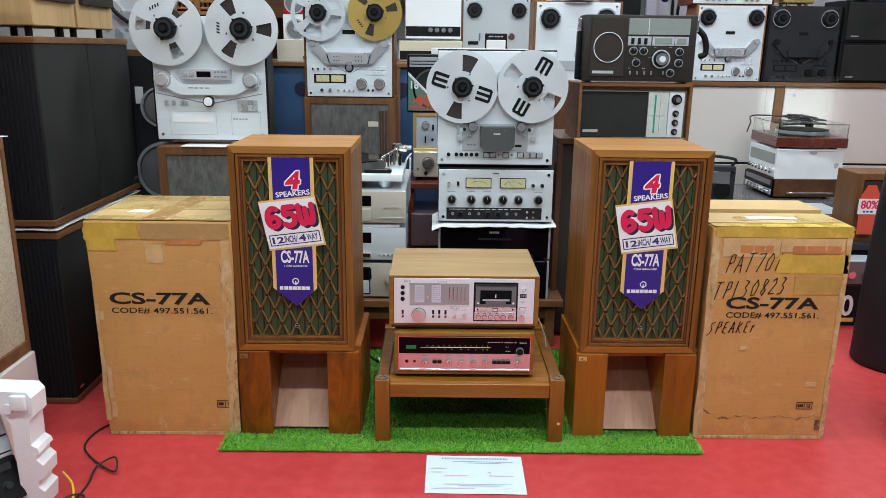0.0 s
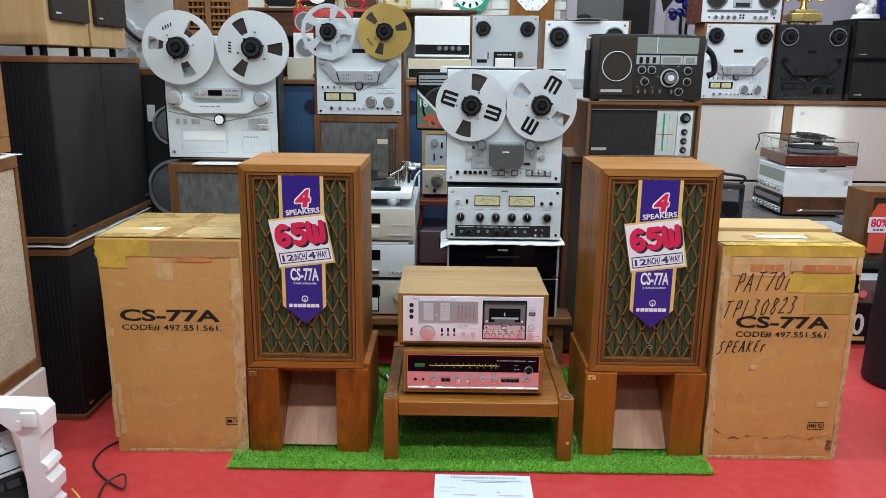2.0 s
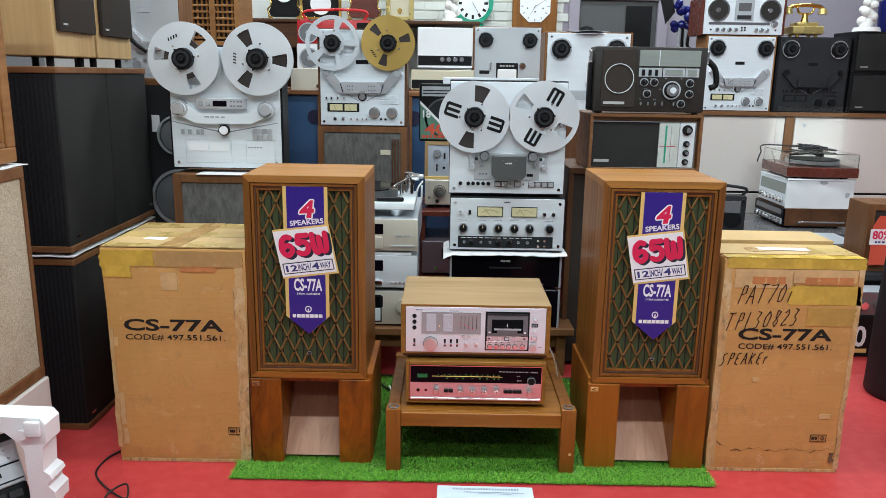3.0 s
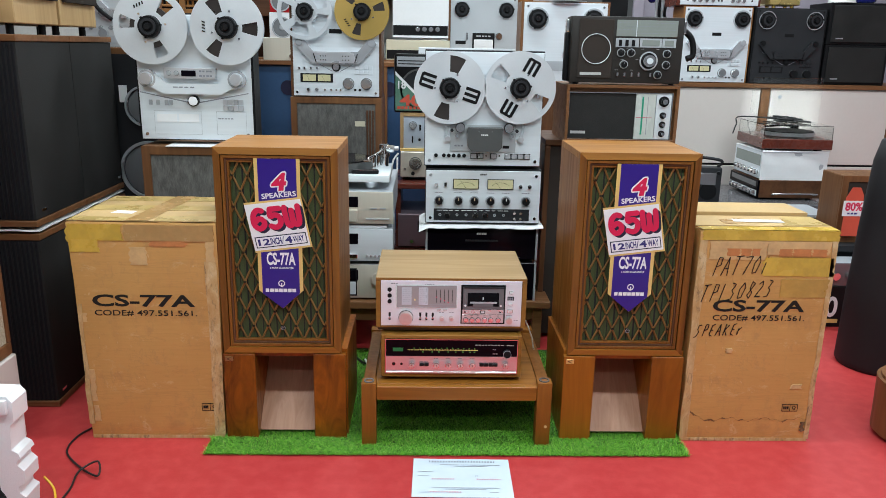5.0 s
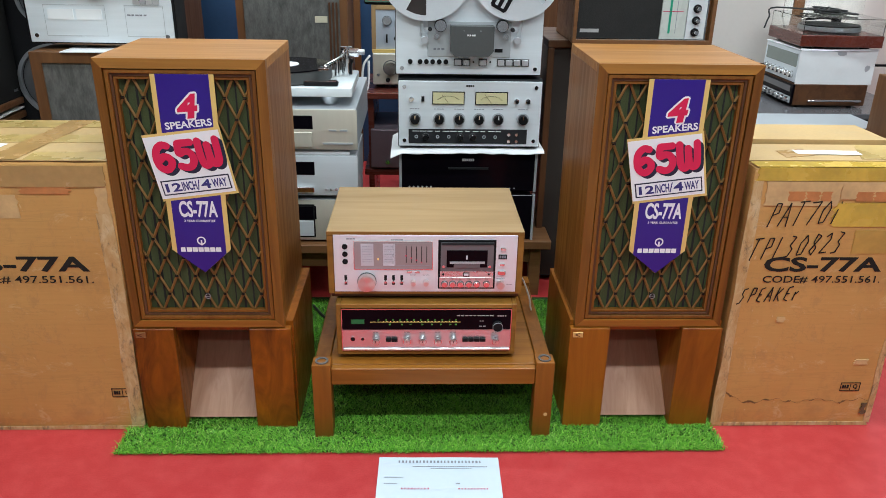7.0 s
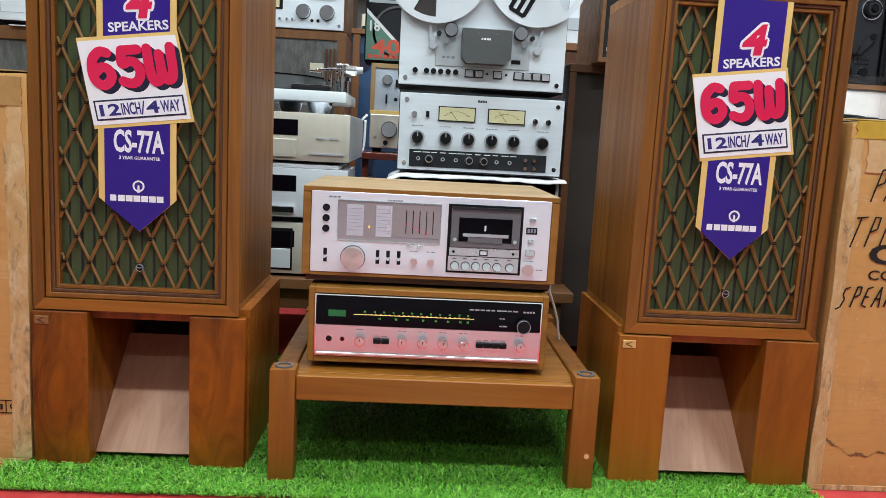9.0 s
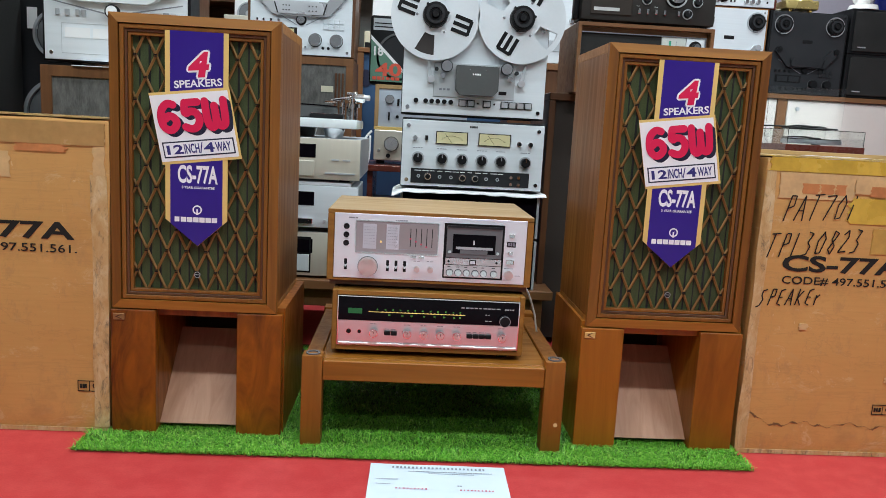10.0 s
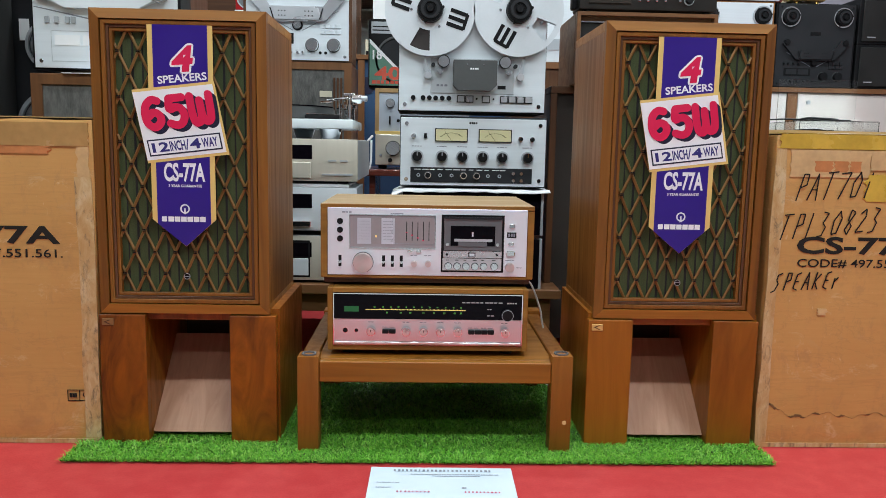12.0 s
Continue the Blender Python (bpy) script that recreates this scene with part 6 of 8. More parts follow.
def acrylic_turntable():
    t = thing("turntable", "acrylic turntable with black platter and chrome tonearm", "turntable", -0.3342, 2.925, 0.6624, size=1.083)
    for px, py in ((0.10, 0.07), (-0.10, 0.07), (0.0, 0.22)):
        part("support", C(px, py, 0.0464, 0.024, 0.029, "z", 24, 0.034), CHROME, t)
    part("plinth", B(-0.2, 0.172, 0.01, 0.32, 0.061, 0.088, 0.005, 2), FROST, t, "milky clear acrylic plinth")
    part("platter", C(-0.05, 0.17, 0.107, 0.150, 0.036, "z", 56, None, 0.003), DARKGREY, t)
    part("record", C(-0.05, 0.17, 0.127, 0.148, 0.003, "z", 56), BLACKGLOSS, t)
    part("record_label", C(-0.05, 0.17, 0.1292, 0.05, 0.001, "z", 32), WHITE, t)
    part("arm_base", C(0.14, 0.23, 0.11, 0.018, 0.044, "z", 24, None, 0.002), CHROME, t)
    part("arm_pivot", C(0.14, 0.23, 0.15, 0.013, 0.036, "z", 20, None, 0.002), CHROME, t)
    part("arm_weight", C(0.165, 0.225, 0.158, 0.014, 0.03, "x", 20, None, 0.002), CHROME, t)
    part("arm_collar", ring(0.14, 0.23, 0.134, 0.024, 0.017, 0.012, 28, "z"), CHROME, t)
    part("arm_yoke", B(0.122, 0.158, 0.224, 0.236, 0.150, 0.176, 0.003, 2), CHROME, t)
    part("arm_lift", C(0.112, 0.20, 0.115, 0.008, 0.054, "z", 16, None, 0.001), CHROME, t)
    part("arm_weight", C(0.185, 0.222, 0.160, 0.009, 0.024, "x", 18, None, 0.001), SILVERBRIGHT, t)
    part("tonearm", tube([(0.14, 0.23, 0.16), (0.13, 0.16, 0.155), (0.09, 0.06, 0.142)], 0.004), CHROME, t)
    part("headshell", B(0.075, 0.105, 0.03, 0.07, 0.134, 0.140, 0.001), CHROME, t)
    w = part("record_weight", B(0.03, 0.13, 0.03, 0.06, 0.089, 0.101, 0.004, 2), BLACK, t)
    part("weight_top", B(0.034, 0.126, 0.033, 0.057, 0.1012, 0.1035, 0.001), CHROME, w)


acrylic_turntable()


# ---- boxed loudspeakers, radios and amplifiers behind ----
def cabinet_speaker(label, x0, x1, y, z0, z1, cloth, frame_m, edge=0.022, depth=0.3, rz=0.0, badge=None, fluted=False):
    """A speaker box with wooden edge and a cloth front; faces -y before it is turned."""
    t = thing("speaker_cabinet", label, "loudspeaker", (x0 + x1) / 2, y, z0, rz, "speaker cabinets")
    w, h = (x1 - x0) / 2, z1 - z0
    part("cabinet", B(-w, w, 0.0125, depth, 0, h, 0.002), frame_m, t)
    part("front_edge", frame_bm(-w, w, 0, h, edge, 0, 0.0122, 0.001), frame_m, t)
    part("grille_cloth", B(-w + edge, w - edge, 0.006, 0.0122, edge, h - edge), cloth, t)
    if badge:
        part("badge", B(*badge[0:2], 0.003, 0.0065, *badge[2:4], 0.0005), badge[4], t)
    if fluted:
        for i in range(3):
            a = w - edge - 0.012 - i * 0.014
            part("flute", B(a - 0.004, a + 0.004, 0.001, 0.0065, edge + 0.03, h - edge - 0.03, 0.001), DARKWOOD_UP, t)
    return t


SHELFUP = wood("brown_upright", (0.09, 0.036, 0.015), (0.22, 0.10, 0.04), (30, 30, 2.4), 0.4, 1.0)
cabinet_speaker("brown wooden speaker with grey cloth under a tape deck", -1.085, -0.655, 2.85, 0.372, 0.871, GREYCLOTH, SHELFUP, 0.032)
single("speaker_box", B(-1.085, -0.655, 2.86, 3.14, 0.001, 0.371, 0.003), DARKWOOD_UP, "dark wooden speaker box standing on the carpet", "loudspeaker")
single("paper_sheet", B(-0.99, -0.70, 2.84, 2.98, 0.8714, 0.8735), WHITE, "white paper lying on a speaker cabinet", "paper")
cabinet_speaker("brown wooden speaker with grey cloth and fluted edge", -0.662, -0.222, 3.7, 0.45, 1.0085, GREYCLOTH, SHELFUP, 0.03, 0.3, 0, (0.09, 0.14, 0.42, 0.445, CREAM), True)
single("speaker_box", B(-0.662, -0.222, 3.71, 4.0, 0.001, 0.449, 0.003), DARKWOOD_UP, "dark wooden speaker box standing on the carpet", "loudspeaker")


def blue_cabinet():
    t = thing("blue_cabinet", "dark blue painted cabinet with brown wooden frame", "cabinet", -0.45, 4.70, 0.001)
    part("carcass", B(-0.70, 1.05, 0.02, 0.5, 0, 1.13), BLUEPAINT, t)
    for a in (-0.36, -0.09, 0.19, 0.47):
        part("frame_post", B(a - 0.018, a + 0.018, 0.0, 0.0198, 0, 1.13, 0.002), SHELFUP, t)
    part("frame_rail", B(-0.70, 1.05, -0.004, 0.5, 1.1305, 1.155, 0.002), SHELFWOOD, t)
    for a in (-0.40, 0.22):
        part("knob_hole", C(a, 0.0185, 0.995, 0.045, 0.006, "y", 28), NAVY, t)


blue_cabinet()


def white_cone_speaker():
    t = thing("open_speaker", "dark speaker box with white-rimmed cones and a paper tag", "loudspeaker", -1.20, 3.2, 0.001)
    part("cabinet", B(-0.16, 0.16, 0.012, 0.3, 0, 1.225, 0.002), SHELFUP, t)
    part("baffle", B(-0.135, 0.135, 0.004, 0.0118, 0.03, 1.20), CHARCOAL, t)
    for z, r in ((0.72, 0.125), (0.99, 0.085)):
        c = part("cone_rim", ring(0.02, -0.002, z, r, r * 0.9, 0.014, 44), SILVERDIM, t)
        part("cone", C(0.02, 0.001, z, r * 0.88, 0.006, "y", 40, r * 0.8), CONE, c)
        part("dust_cap", C(0.02, -0.006, z, r * 0.3, 0.012, "y", 24, r * 0.2), CONE, c)
    part("paper_tag", B(-0.085, -0.052, -0.002, 0.0005, 1.005, 1.075), WHITE, t)


white_cone_speaker()


# ---- dark tower speakers at the side wall ----
def tower(label, y0, y1, z0, z1, badge_y, x=-1.29, depth=0.30):
    t = thing("tower_speaker", label, "loudspeaker", x, y0, z0, group="dark tower speakers")
    h, w = z1 - z0, y1 - y0
    part("cloth_body", B(-depth, 0, 0, w, 0.022, h - 0.022, 0.006, 2), BLACKCLOTH, t, "black cloth wrapped body")
    part("top_plate", B(-depth - 0.004, 0.004, -0.004, w, h - 0.0215, h, 0.002), SHELFWOOD, t)
    part("bottom_plate", B(-depth - 0.004, 0.004, -0.004, w, 0.0, 0.0215, 0.002), SHELFWOOD, t)
    for i in range(19):
        a = -0.012 - i * 0.0152
        part("rib", B(a - 0.0045, a + 0.0045, -0.0035, 0.001, 0.024, h - 0.024, 0.001), RIBBED, t)
    part("badge", B(0.0, 0.0025, badge_y, badge_y + 0.03, 0.045, 0.054, 0.0005), CHROME, t, "small chrome badge")


tower("tall black cloth speaker with brown wooden end plates", 2.43, 2.80, 0.001, 0.628, 0.03)
tower("tall black cloth speaker with brown wooden end plates", 2.803, 3.17, 0.001, 0.628, 0.32)
tower("black cloth speaker with brown plates, stacked on another", 2.43, 2.80, 0.652, 1.268, 0.04)
tower("black cloth speaker with brown plates, stacked on another", 2.803, 3.17, 0.652, 1.268, 0.315)


def loose_sheet(label, x0, x1, y0, y1, z, wave=0.006, th=0.0022, name="paper_sheet"):
    bm = bmesh.new()
    bmesh.ops.create_grid(bm, x_segments=12, y_segments=24, size=0.5)
    for v in bm.verts:
        x, y = (x0 + x1) / 2 + v.co.x * (x1 - x0), (y0 + y1) / 2 + v.co.y * (y1 - y0)
        v.co = (x, y, z + wave * (0.5 + 0.5 * noise.noise(Vector((x * 11, y * 11, 1)))))
    bmesh.ops.solidify(bm, geom=bm.faces[:], thickness=th)
    single(name, bm, WHITE, label, "paper")


loose_sheet("white foam sheet between stacked speakers", -1.58, -1.284, 2.424, 3.16, 0.637, 0.010, 0.004, "foam_sheet")


def oak_speaker(y0, y1):
    t = thing("bookshelf_speaker", "light oak bookshelf speaker with brown cloth grille", "loudspeaker", -1.295, y0, 1.269, group="oak speakers")
    w = y1 - y0
    for fy in (0.03, w - 0.05):
        for fx in (-0.2, -0.04):
            part("foot", C(fx, fy + 0.01, 0.016, 0.012, 0.032, "z", 16), BLACK, t)
    part("cabinet", B(-0.27, 0, 0, w, 0.0325, 0.40, 0.003), OAK, t)
    part("grille", B(0.0, 0.018, 0.018, w - 0.018, 0.112, 0.385, 0.006, 2), BROWNCLOTH, t, "brown cloth grille")
    part("badge", B(0.018, 0.0205, 0.03, 0.062, 0.132, 0.138), CHROME, t)


oak_speaker(2.455, 2.745)
oak_speaker(2.765, 3.062)


def beige_stack():
    t = thing("speaker_cabinet", "brown wooden speaker with beige woven cloth grille", "loudspeaker", -1.312, 1.62, 0.292, 0, "speaker cabinets")
    part("cabinet", B(-0.34, -0.012, 0, 0.60, 0.0, 0.68, 0.003), SHELFUP, t)
    for a in ((0, 0.60, 0, 0.04), (0, 0.60, 0.645, 0.68)):
        part("front_edge", B(-0.0118, 0.004, *a, 0.002), SHELFWOOD, t)
    for a in ((0, 0.02, 0.0405, 0.6445), (0.583, 0.60, 0.0405, 0.6445)):
        part("front_edge", B(-0.0118, 0.004, *a, 0.002), SHELFUP, t)
    part("grille_cloth", B(-0.0118, -0.002, 0.0205, 0.5825, 0.0405, 0.6445), BEIGE, t)
    single("white_block", B(-1.64, -1.298, 1.62, 2.222, 0.001, 0.2915, 0.004), WHITECAB, "white block under a wooden speaker", "block")
    loose_sheet("white paper sheet between wooden speakers", -1.64, -1.308, 1.62, 2.25, 0.9735, 0.006)
    u = thing("speaker_cabinet", "brown wooden speaker with stepped edge, stacked on another", "loudspeaker", -1.332, 1.62, 0.984, 0, "speaker cabinets")
    part("cabinet", B(-0.34, -0.012, 0, 0.61, 0, 0.55, 0.003), OAKBROWN, u)
    for a in ((0, 0.61, 0, 0.045), (0, 0.61, 0.505, 0.55), (0, 0.045, 0.0455, 0.5045), (0.565, 0.61, 0.0455, 0.5045)):
        part("front_edge", B(-0.0118, 0.004, *a, 0.003), OAKBROWN, u)
    for a in ((0.0455, 0.5645, 0.0455, 0.06), (0.55, 0.5645, 0.0605, 0.5045)):
        part("moulding", B(-0.0118, -0.002, *a, 0.002), OAKBROWN, u)
    part("grille_cloth", B(-0.0118, -0.008, 0.0455, 0.5495, 0.0605, 0.5045), BEIGE, u)


OAKBROWN = wood("warm_brown_wood", (0.17, 0.07, 0.022), (0.34, 0.16, 0.055), (30, 2.4, 30), 0.38, 0.8)
beige_stack()


# ---- packed receiver with foam end cap ----
def foam_packed_unit():
    t = thing("foam_end_cap", "white polystyrene packing end with moulded notches", "packaging", -1.088, 1.87, 0.001)
    bm = bmesh.new()
    outline = [(0, 0), (0.006, 0.05), (-0.010, 0.062), (-0.010, 0.082), (0.008, 0.092), (0.010, 0.13), (-0.006, 0.146), (-0.006, 0.16), (0.005, 0.168), (0.0, 0.182), (-0.016, 0.192), (-0.012, 0.262), (0.0, 0.275), (0.002, 0.33), (-0.012, 0.348), (-0.165, 0.352), (-0.175, 0.33), (-0.165, 0.315), (-0.11, 0.305), (-0.075, 0.275), (-0.062, 0.255), (-0.058, 0.0)]
    part("foam_body", prism(bm, outline, -0.075, 0.0), FOAM, t)
    part("foam_recess", C(-0.06, -0.075, 0.302, 0.014, 0.02, "y", 20), FOAM, t)
    part("foam_lug", B(-0.05, -0.008, -0.09, -0.0755, 0.30, 0.342, 0.006, 2), FOAM, t)
    r = thing("packed_receiver", "black receiver with silver fascia, packed on edge in white foam", "receiver", -1.125, 1.79, 0.045, 52, rx=-26)
    part("case", B(-0.42, 0.0, 0.02, 0.2, 0, 0.24, 0.004), BLACK, r)
    part("fascia", B(-0.42, 0.0, 0.004, 0.0195, 0.12, 0.262, 0.003), SILVERDIM, r, "silver fascia")
    part("lower_fascia", B(-0.42, 0.0, 0.006, 0.0195, 0, 0.1195, 0.003), BLACK, r)
    rect(r, "dial_window", -0.41, -0.01, 0.185, 0.228, SILVERBRIGHT, 0.002, 0.004)
    rect(r, "groove", -0.415, -0.005, 0.176, 0.181, BLACK, 0.001, 0.004)
    rect(r, "groove", -0.415, -0.005, 0.130, 0.134, BLACK, 0.001, 0.004)
    for i in range(9):
        rect(r, "push_button", -0.39 + i * 0.042, -0.355 + i * 0.042, 0.085, 0.105, CHARCOAL, 0.008, 0.006, 0.001)
        knob(r, -0.375 + i * 0.042, 0.045, 0.011, 0.014, 0.006, CHARCOAL, name="small_knob", seg=14)
    bars(r, -0.3, -0.05, 0.155, 0.012, 12, 0.004, INK)
    part("rim_bar", B(-0.42, 0.0, -0.004, 0.0038, 0.24, 0.262, 0.003), CHARCOAL, r)


foam_packed_unit()
single("cable", tube([(-1.09, 2.30, 0.004), (-1.13, 2.22, 0.005), (-1.125, 2.12, 0.005), (-1.05, 2.03, 0.006), (-0.965, 1.965, 0.012), (-0.985, 2.02, 0.028), (-1.03, 1.99, 0.012), (-1.02, 1.90, 0.005), (-1.03, 1.80, 0.005), (-1.08, 1.76, 0.006), (-1.04, 1.83, 0.015), (-1.0, 1.84, 0.006), (-1.02, 1.74, 0.005)], 0.0032), CABLE, "thin black cable curling over the carpet", "cable")
single("cable", tube([(-1.085, 1.90, 0.05), (-1.05, 1.88, 0.02), (-1.015, 1.80, 0.006), (-0.99, 1.70, 0.006)], 0.0035), YELLOWCABLE, "short yellow cable on the carpet", "cable")
single("cable", tube([(0.31, 2.42, 0.355), (0.345, 2.44, 0.34), (0.375, 2.46, 0.27), (0.385, 2.47, 0.225), (0.42, 2.50, 0.08), (0.43, 2.60, 0.02), (0.40, 2.72, 0.02)], 0.0026), WHITE, "thin white cable hanging behind the amplifier", "cable")
single("cable", tube([(-0.24, 2.80, 0.03), (-0.20, 2.70, 0.022), (-0.16, 2.75, 0.05), (-0.13, 2.85, 0.04)], 0.004), WHITE, "white cable end on the turf", "cable")
single("cable", tube([(-0.30, 2.90, 0.012), (-0.24, 2.80, 0.014), (-0.18, 2.82, 0.034), (-0.12, 2.80, 0.014), (-0.2, 2.75, 0.012)], 0.005), CABLE, "bundle of black cable behind the table", "cable")


# ---- radio and receiver on the dark cabinet ----
dark_cabinet = thing("dark_cabinet", "tall dark brown wooden speaker cabinet", "cabinet", 0.7625, 3.12, 0.001)
part("cabinet_side", B(-0.2675, -0.245, 0, 0.38, 0, 0.862, 0.002), DARKWOOD_UP, dark_cabinet)
part("cabinet_side", B(0.245, 0.2675, 0, 0.38, 0, 0.862, 0.002), DARKWOOD_UP, dark_cabinet)
part("cabinet_top", B(-0.2675, 0.2675, 0, 0.38, 0.8625, 0.8875, 0.002), DARKWOOD, dark_cabinet)
part("cabinet_front", B(-0.2445, 0.2445, 0.012, 0.37, 0.02, 0.862), BROWNCLOTH, dark_cabinet)


def console_receiver():
    t = thing("console_receiver", "wood-framed receiver with black grille and green dial scale", "receiver", 0.7875, 3.05, 0.889)
    w, h = 0.229, 0.230
    part("case", B(-w, w, 0.022, 0.30, 0, h, 0.003), SHELFWOOD, t)
    part("case_edge", frame_bm(-w, w, 0, h, 0.012, -0.006, 0.0218, 0.001), SHELFWOOD, t)

    def q(u, v):
        return (u - 1142.5) / 424, (291 - v) / 448

    part("silver_rim", frame_bm(q(1050, 0)[0], q(1230, 0)[0], q(0, 286)[1], q(0, 201)[1], 0.0035, 0.004, 0.0215, 0), CHROME, t)
    part("grille", B(q(1052, 0)[0], q(1166, 0)[0], 0.01, 0.0216, q(0, 284)[1], q(0, 203)[1]), BLACKCLOTH, t, "black front grille")
    rect(t, "grille_badge", q(1056, 0)[0], q(1082, 0)[0], q(0, 276)[1], q(0, 271)[1], GREYPRINT, 0.001, 0.0098)
    d = part("dial_scale", B(q(1166.5, 0)[0], q(1201, 0)[0], 0.006, 0.0216, q(0, 284)[1], q(0, 203)[1]), PALEDIAL, t, "pale dial scale with green band")
    rect(d, "green_band", q(1177, 0)[0], q(1180, 0)[0], q(0, 276)[1], q(0, 208)[1], GREENPLASTIC, 0.0006, 0.006)
    rect(d, "red_band", q(1168, 0)[0], q(1196, 0)[0], q(0, 246)[1], q(0, 245)[1], REDINK, 0.0006, 0.006)
    rect(d, "scale_line", q(1187, 0)[0], q(1187.7, 0)[0], q(0, 276)[1], q(0, 208)[1], GREYINK, 0.0005, 0.006)
    part("knob_panel", B(q(1202, 0)[0], q(1228, 0)[0], 0.006, 0.0216, q(0, 284)[1], q(0, 203)[1]), SILVER, t)
    for v, r in ((216, 0.021), (241, 0.013), (257.5, 0.013), (274, 0.013)):
        x, z = q(1214.5, v)
        part("knob_seat", C(x, 0.003, z, r, 0.005, "y", 24), BLACK, t)
        knob(t, x, z, r * 0.55, 0.02, 0.001, CHROME, name="knob", seg=18)


PALEDIAL = surf("pale_dial", (0.50, 0.53, 0.50), 0.25, 0, 0.06, 6, 60, 0.0)
console_receiver()


def world_radio():
    t = thing("portable_radio", "large dark brown portable world radio with round speaker ring", "radio", 0.789, 3.05, 1.121)
    w, h = 0.224, 0.262
    part("body", B(-w, w, 0, 0.12, 0.006, h, 0.008, 2), RADIOBROWN, t)
    for s in (-1, 1):
        for fy in (0.02, 0.1):
            part("foot", C(s * (w - 0.03), fy, 0.0035, 0.012, 0.007, "z", 14), BLACK, t)

    def q(u, v):
        return (u - 1150) / 424, 0.008 + (187 - v) / 464

    g = part("speaker_panel", B(q(1067, 0)[0], q(1126, 0)[0], -0.004, 0.001, q(0, 180)[1], q(0, 74)[1], 0.003), BROWNCLOTH, t)
    x, z = q(1097, 127)
    part("chrome_ring", ring(x, -0.005, z, 0.0585, 0.0560, 0.006, 48), SILVER, g)
    rect(g, "name_bar", q(1072, 0)[0], q(1108, 0)[0], q(0, 174)[1], q(0, 169)[1], GREYPRINT, 0.001, -0.004)
    dl = rect(t, "dial_glass", q(1130, 0)[0], q(1233, 0)[0], q(0, 104)[1], q(0, 75)[1], RADIODIAL, 0.003, 0, 0.001, "pale green-grey tuning dial")
    rect(dl, "dial_divider", q(1163, 0)[0], q(1164, 0)[0], q(0, 104)[1], q(0, 75)[1], SILVER, 0.001, -0.003)
    for k in range(4):
        bars(dl, q(1133, 0)[0], q(1231, 0)[0], q(0, 80 + k * 6)[1], 0.0012, 14, -0.003, GREYINK, "dial_scale")
    for a, b in ((1130, 1169), (1171, 1208), (1209, 1232)):
        pnl = rect(t, "sub_panel", q(a, 0)[0], q(b, 0)[0], q(0, 123)[1], q(0, 107)[1], SILVERDIM, 0.002)
        if a == 1130:
            for k in range(3):
                rect(pnl, "rocker", q(1135 + 11 * k, 0)[0], q(1140 + 11 * k, 0)[0], q(0, 121)[1], q(0, 110)[1], BLACK, 0.005, -0.002)
        else:
            rect(pnl, "meter_window", q(a + 4, 0)[0], q(b - 4, 0)[0], q(0, 120)[1], q(0, 110)[1], RADIODIAL, 0.002, -0.002)
    x, z = q(1187, 147)
    part("knob_dial", C(x, -0.004, z, 0.037, 0.008, "y", 40), BLACK, t)
    part("knob_scale", ring(x, -0.0085, z, 0.0365, 0.031, 0.002, 40), SILVERDIM, t)
    knob(t, x, z, 0.026, 0.03, 0, CHROME, name="tuning_knob", seg=32)
    part("knob_center", C(x, -0.031, z, 0.012, 0.006, "y", 24), SILVER, t)
    for u, v in ((1140, 133), (1157, 133), (1146, 154), (1218, 134), (1218, 154), (1205, 172)):
        x, z = q(u, v)
        part("knob_seat", ring(x, -0.002, z, 0.0165, 0.0135, 0.004, 24), SILVERDIM, t)
        knob(t, x, z, 0.0125, 0.016, 0, BLACK, CHROME, "small_knob", 18)
    for u in (1136, 1148, 1160, 1172, 1192):
        x, z = q(u, 172)
        part("toggle", B(x - 0.004, x + 0.004, -0.01, 0.001, z - 0.008, z + 0.008, 0.001), CHROME, t)
    for i in range(9):
        bars(t, q(1132, 0)[0] + 0.02 * i, q(1132, 0)[0] + 0.02 * i + 0.012, q(0, 164 - (i % 3) * 19)[1], 0.0015, 2, 0, GREYPRINT)
    for s in (-1, 1):
        part("handle_post", B(s * (w + 0.009) - 0.008, s * (w + 0.009) + 0.008, 0.03, 0.06, 0.20, 0.25, 0.004, 2), CHROME, t)
    part("strap", tube([(w + 0.012, 0.045, 0.215), (w + 0.045, 0.04, 0.18), (w + 0.055, 0.04, 0.12), (w + 0.03, 0.04, 0.105)], 0.012, 10), BLACK, t, "black carrying strap")
    part("strap", B(-w - 0.018, -w - 0.002, 0.03, 0.07, 0.01, 0.2, 0.006, 2), BLACK, t)


RADIOBROWN = surf("dark_brown_leatherette", (0.022, 0.019, 0.017), 0.5, 0, 0.2, 8, 160, 0.2, spec=0.3)
RADIODIAL = surf("grey_green_dial", (0.24, 0.27, 0.25), 0.2, 0, 0.08, 6, 60, 0.0)
world_radio()


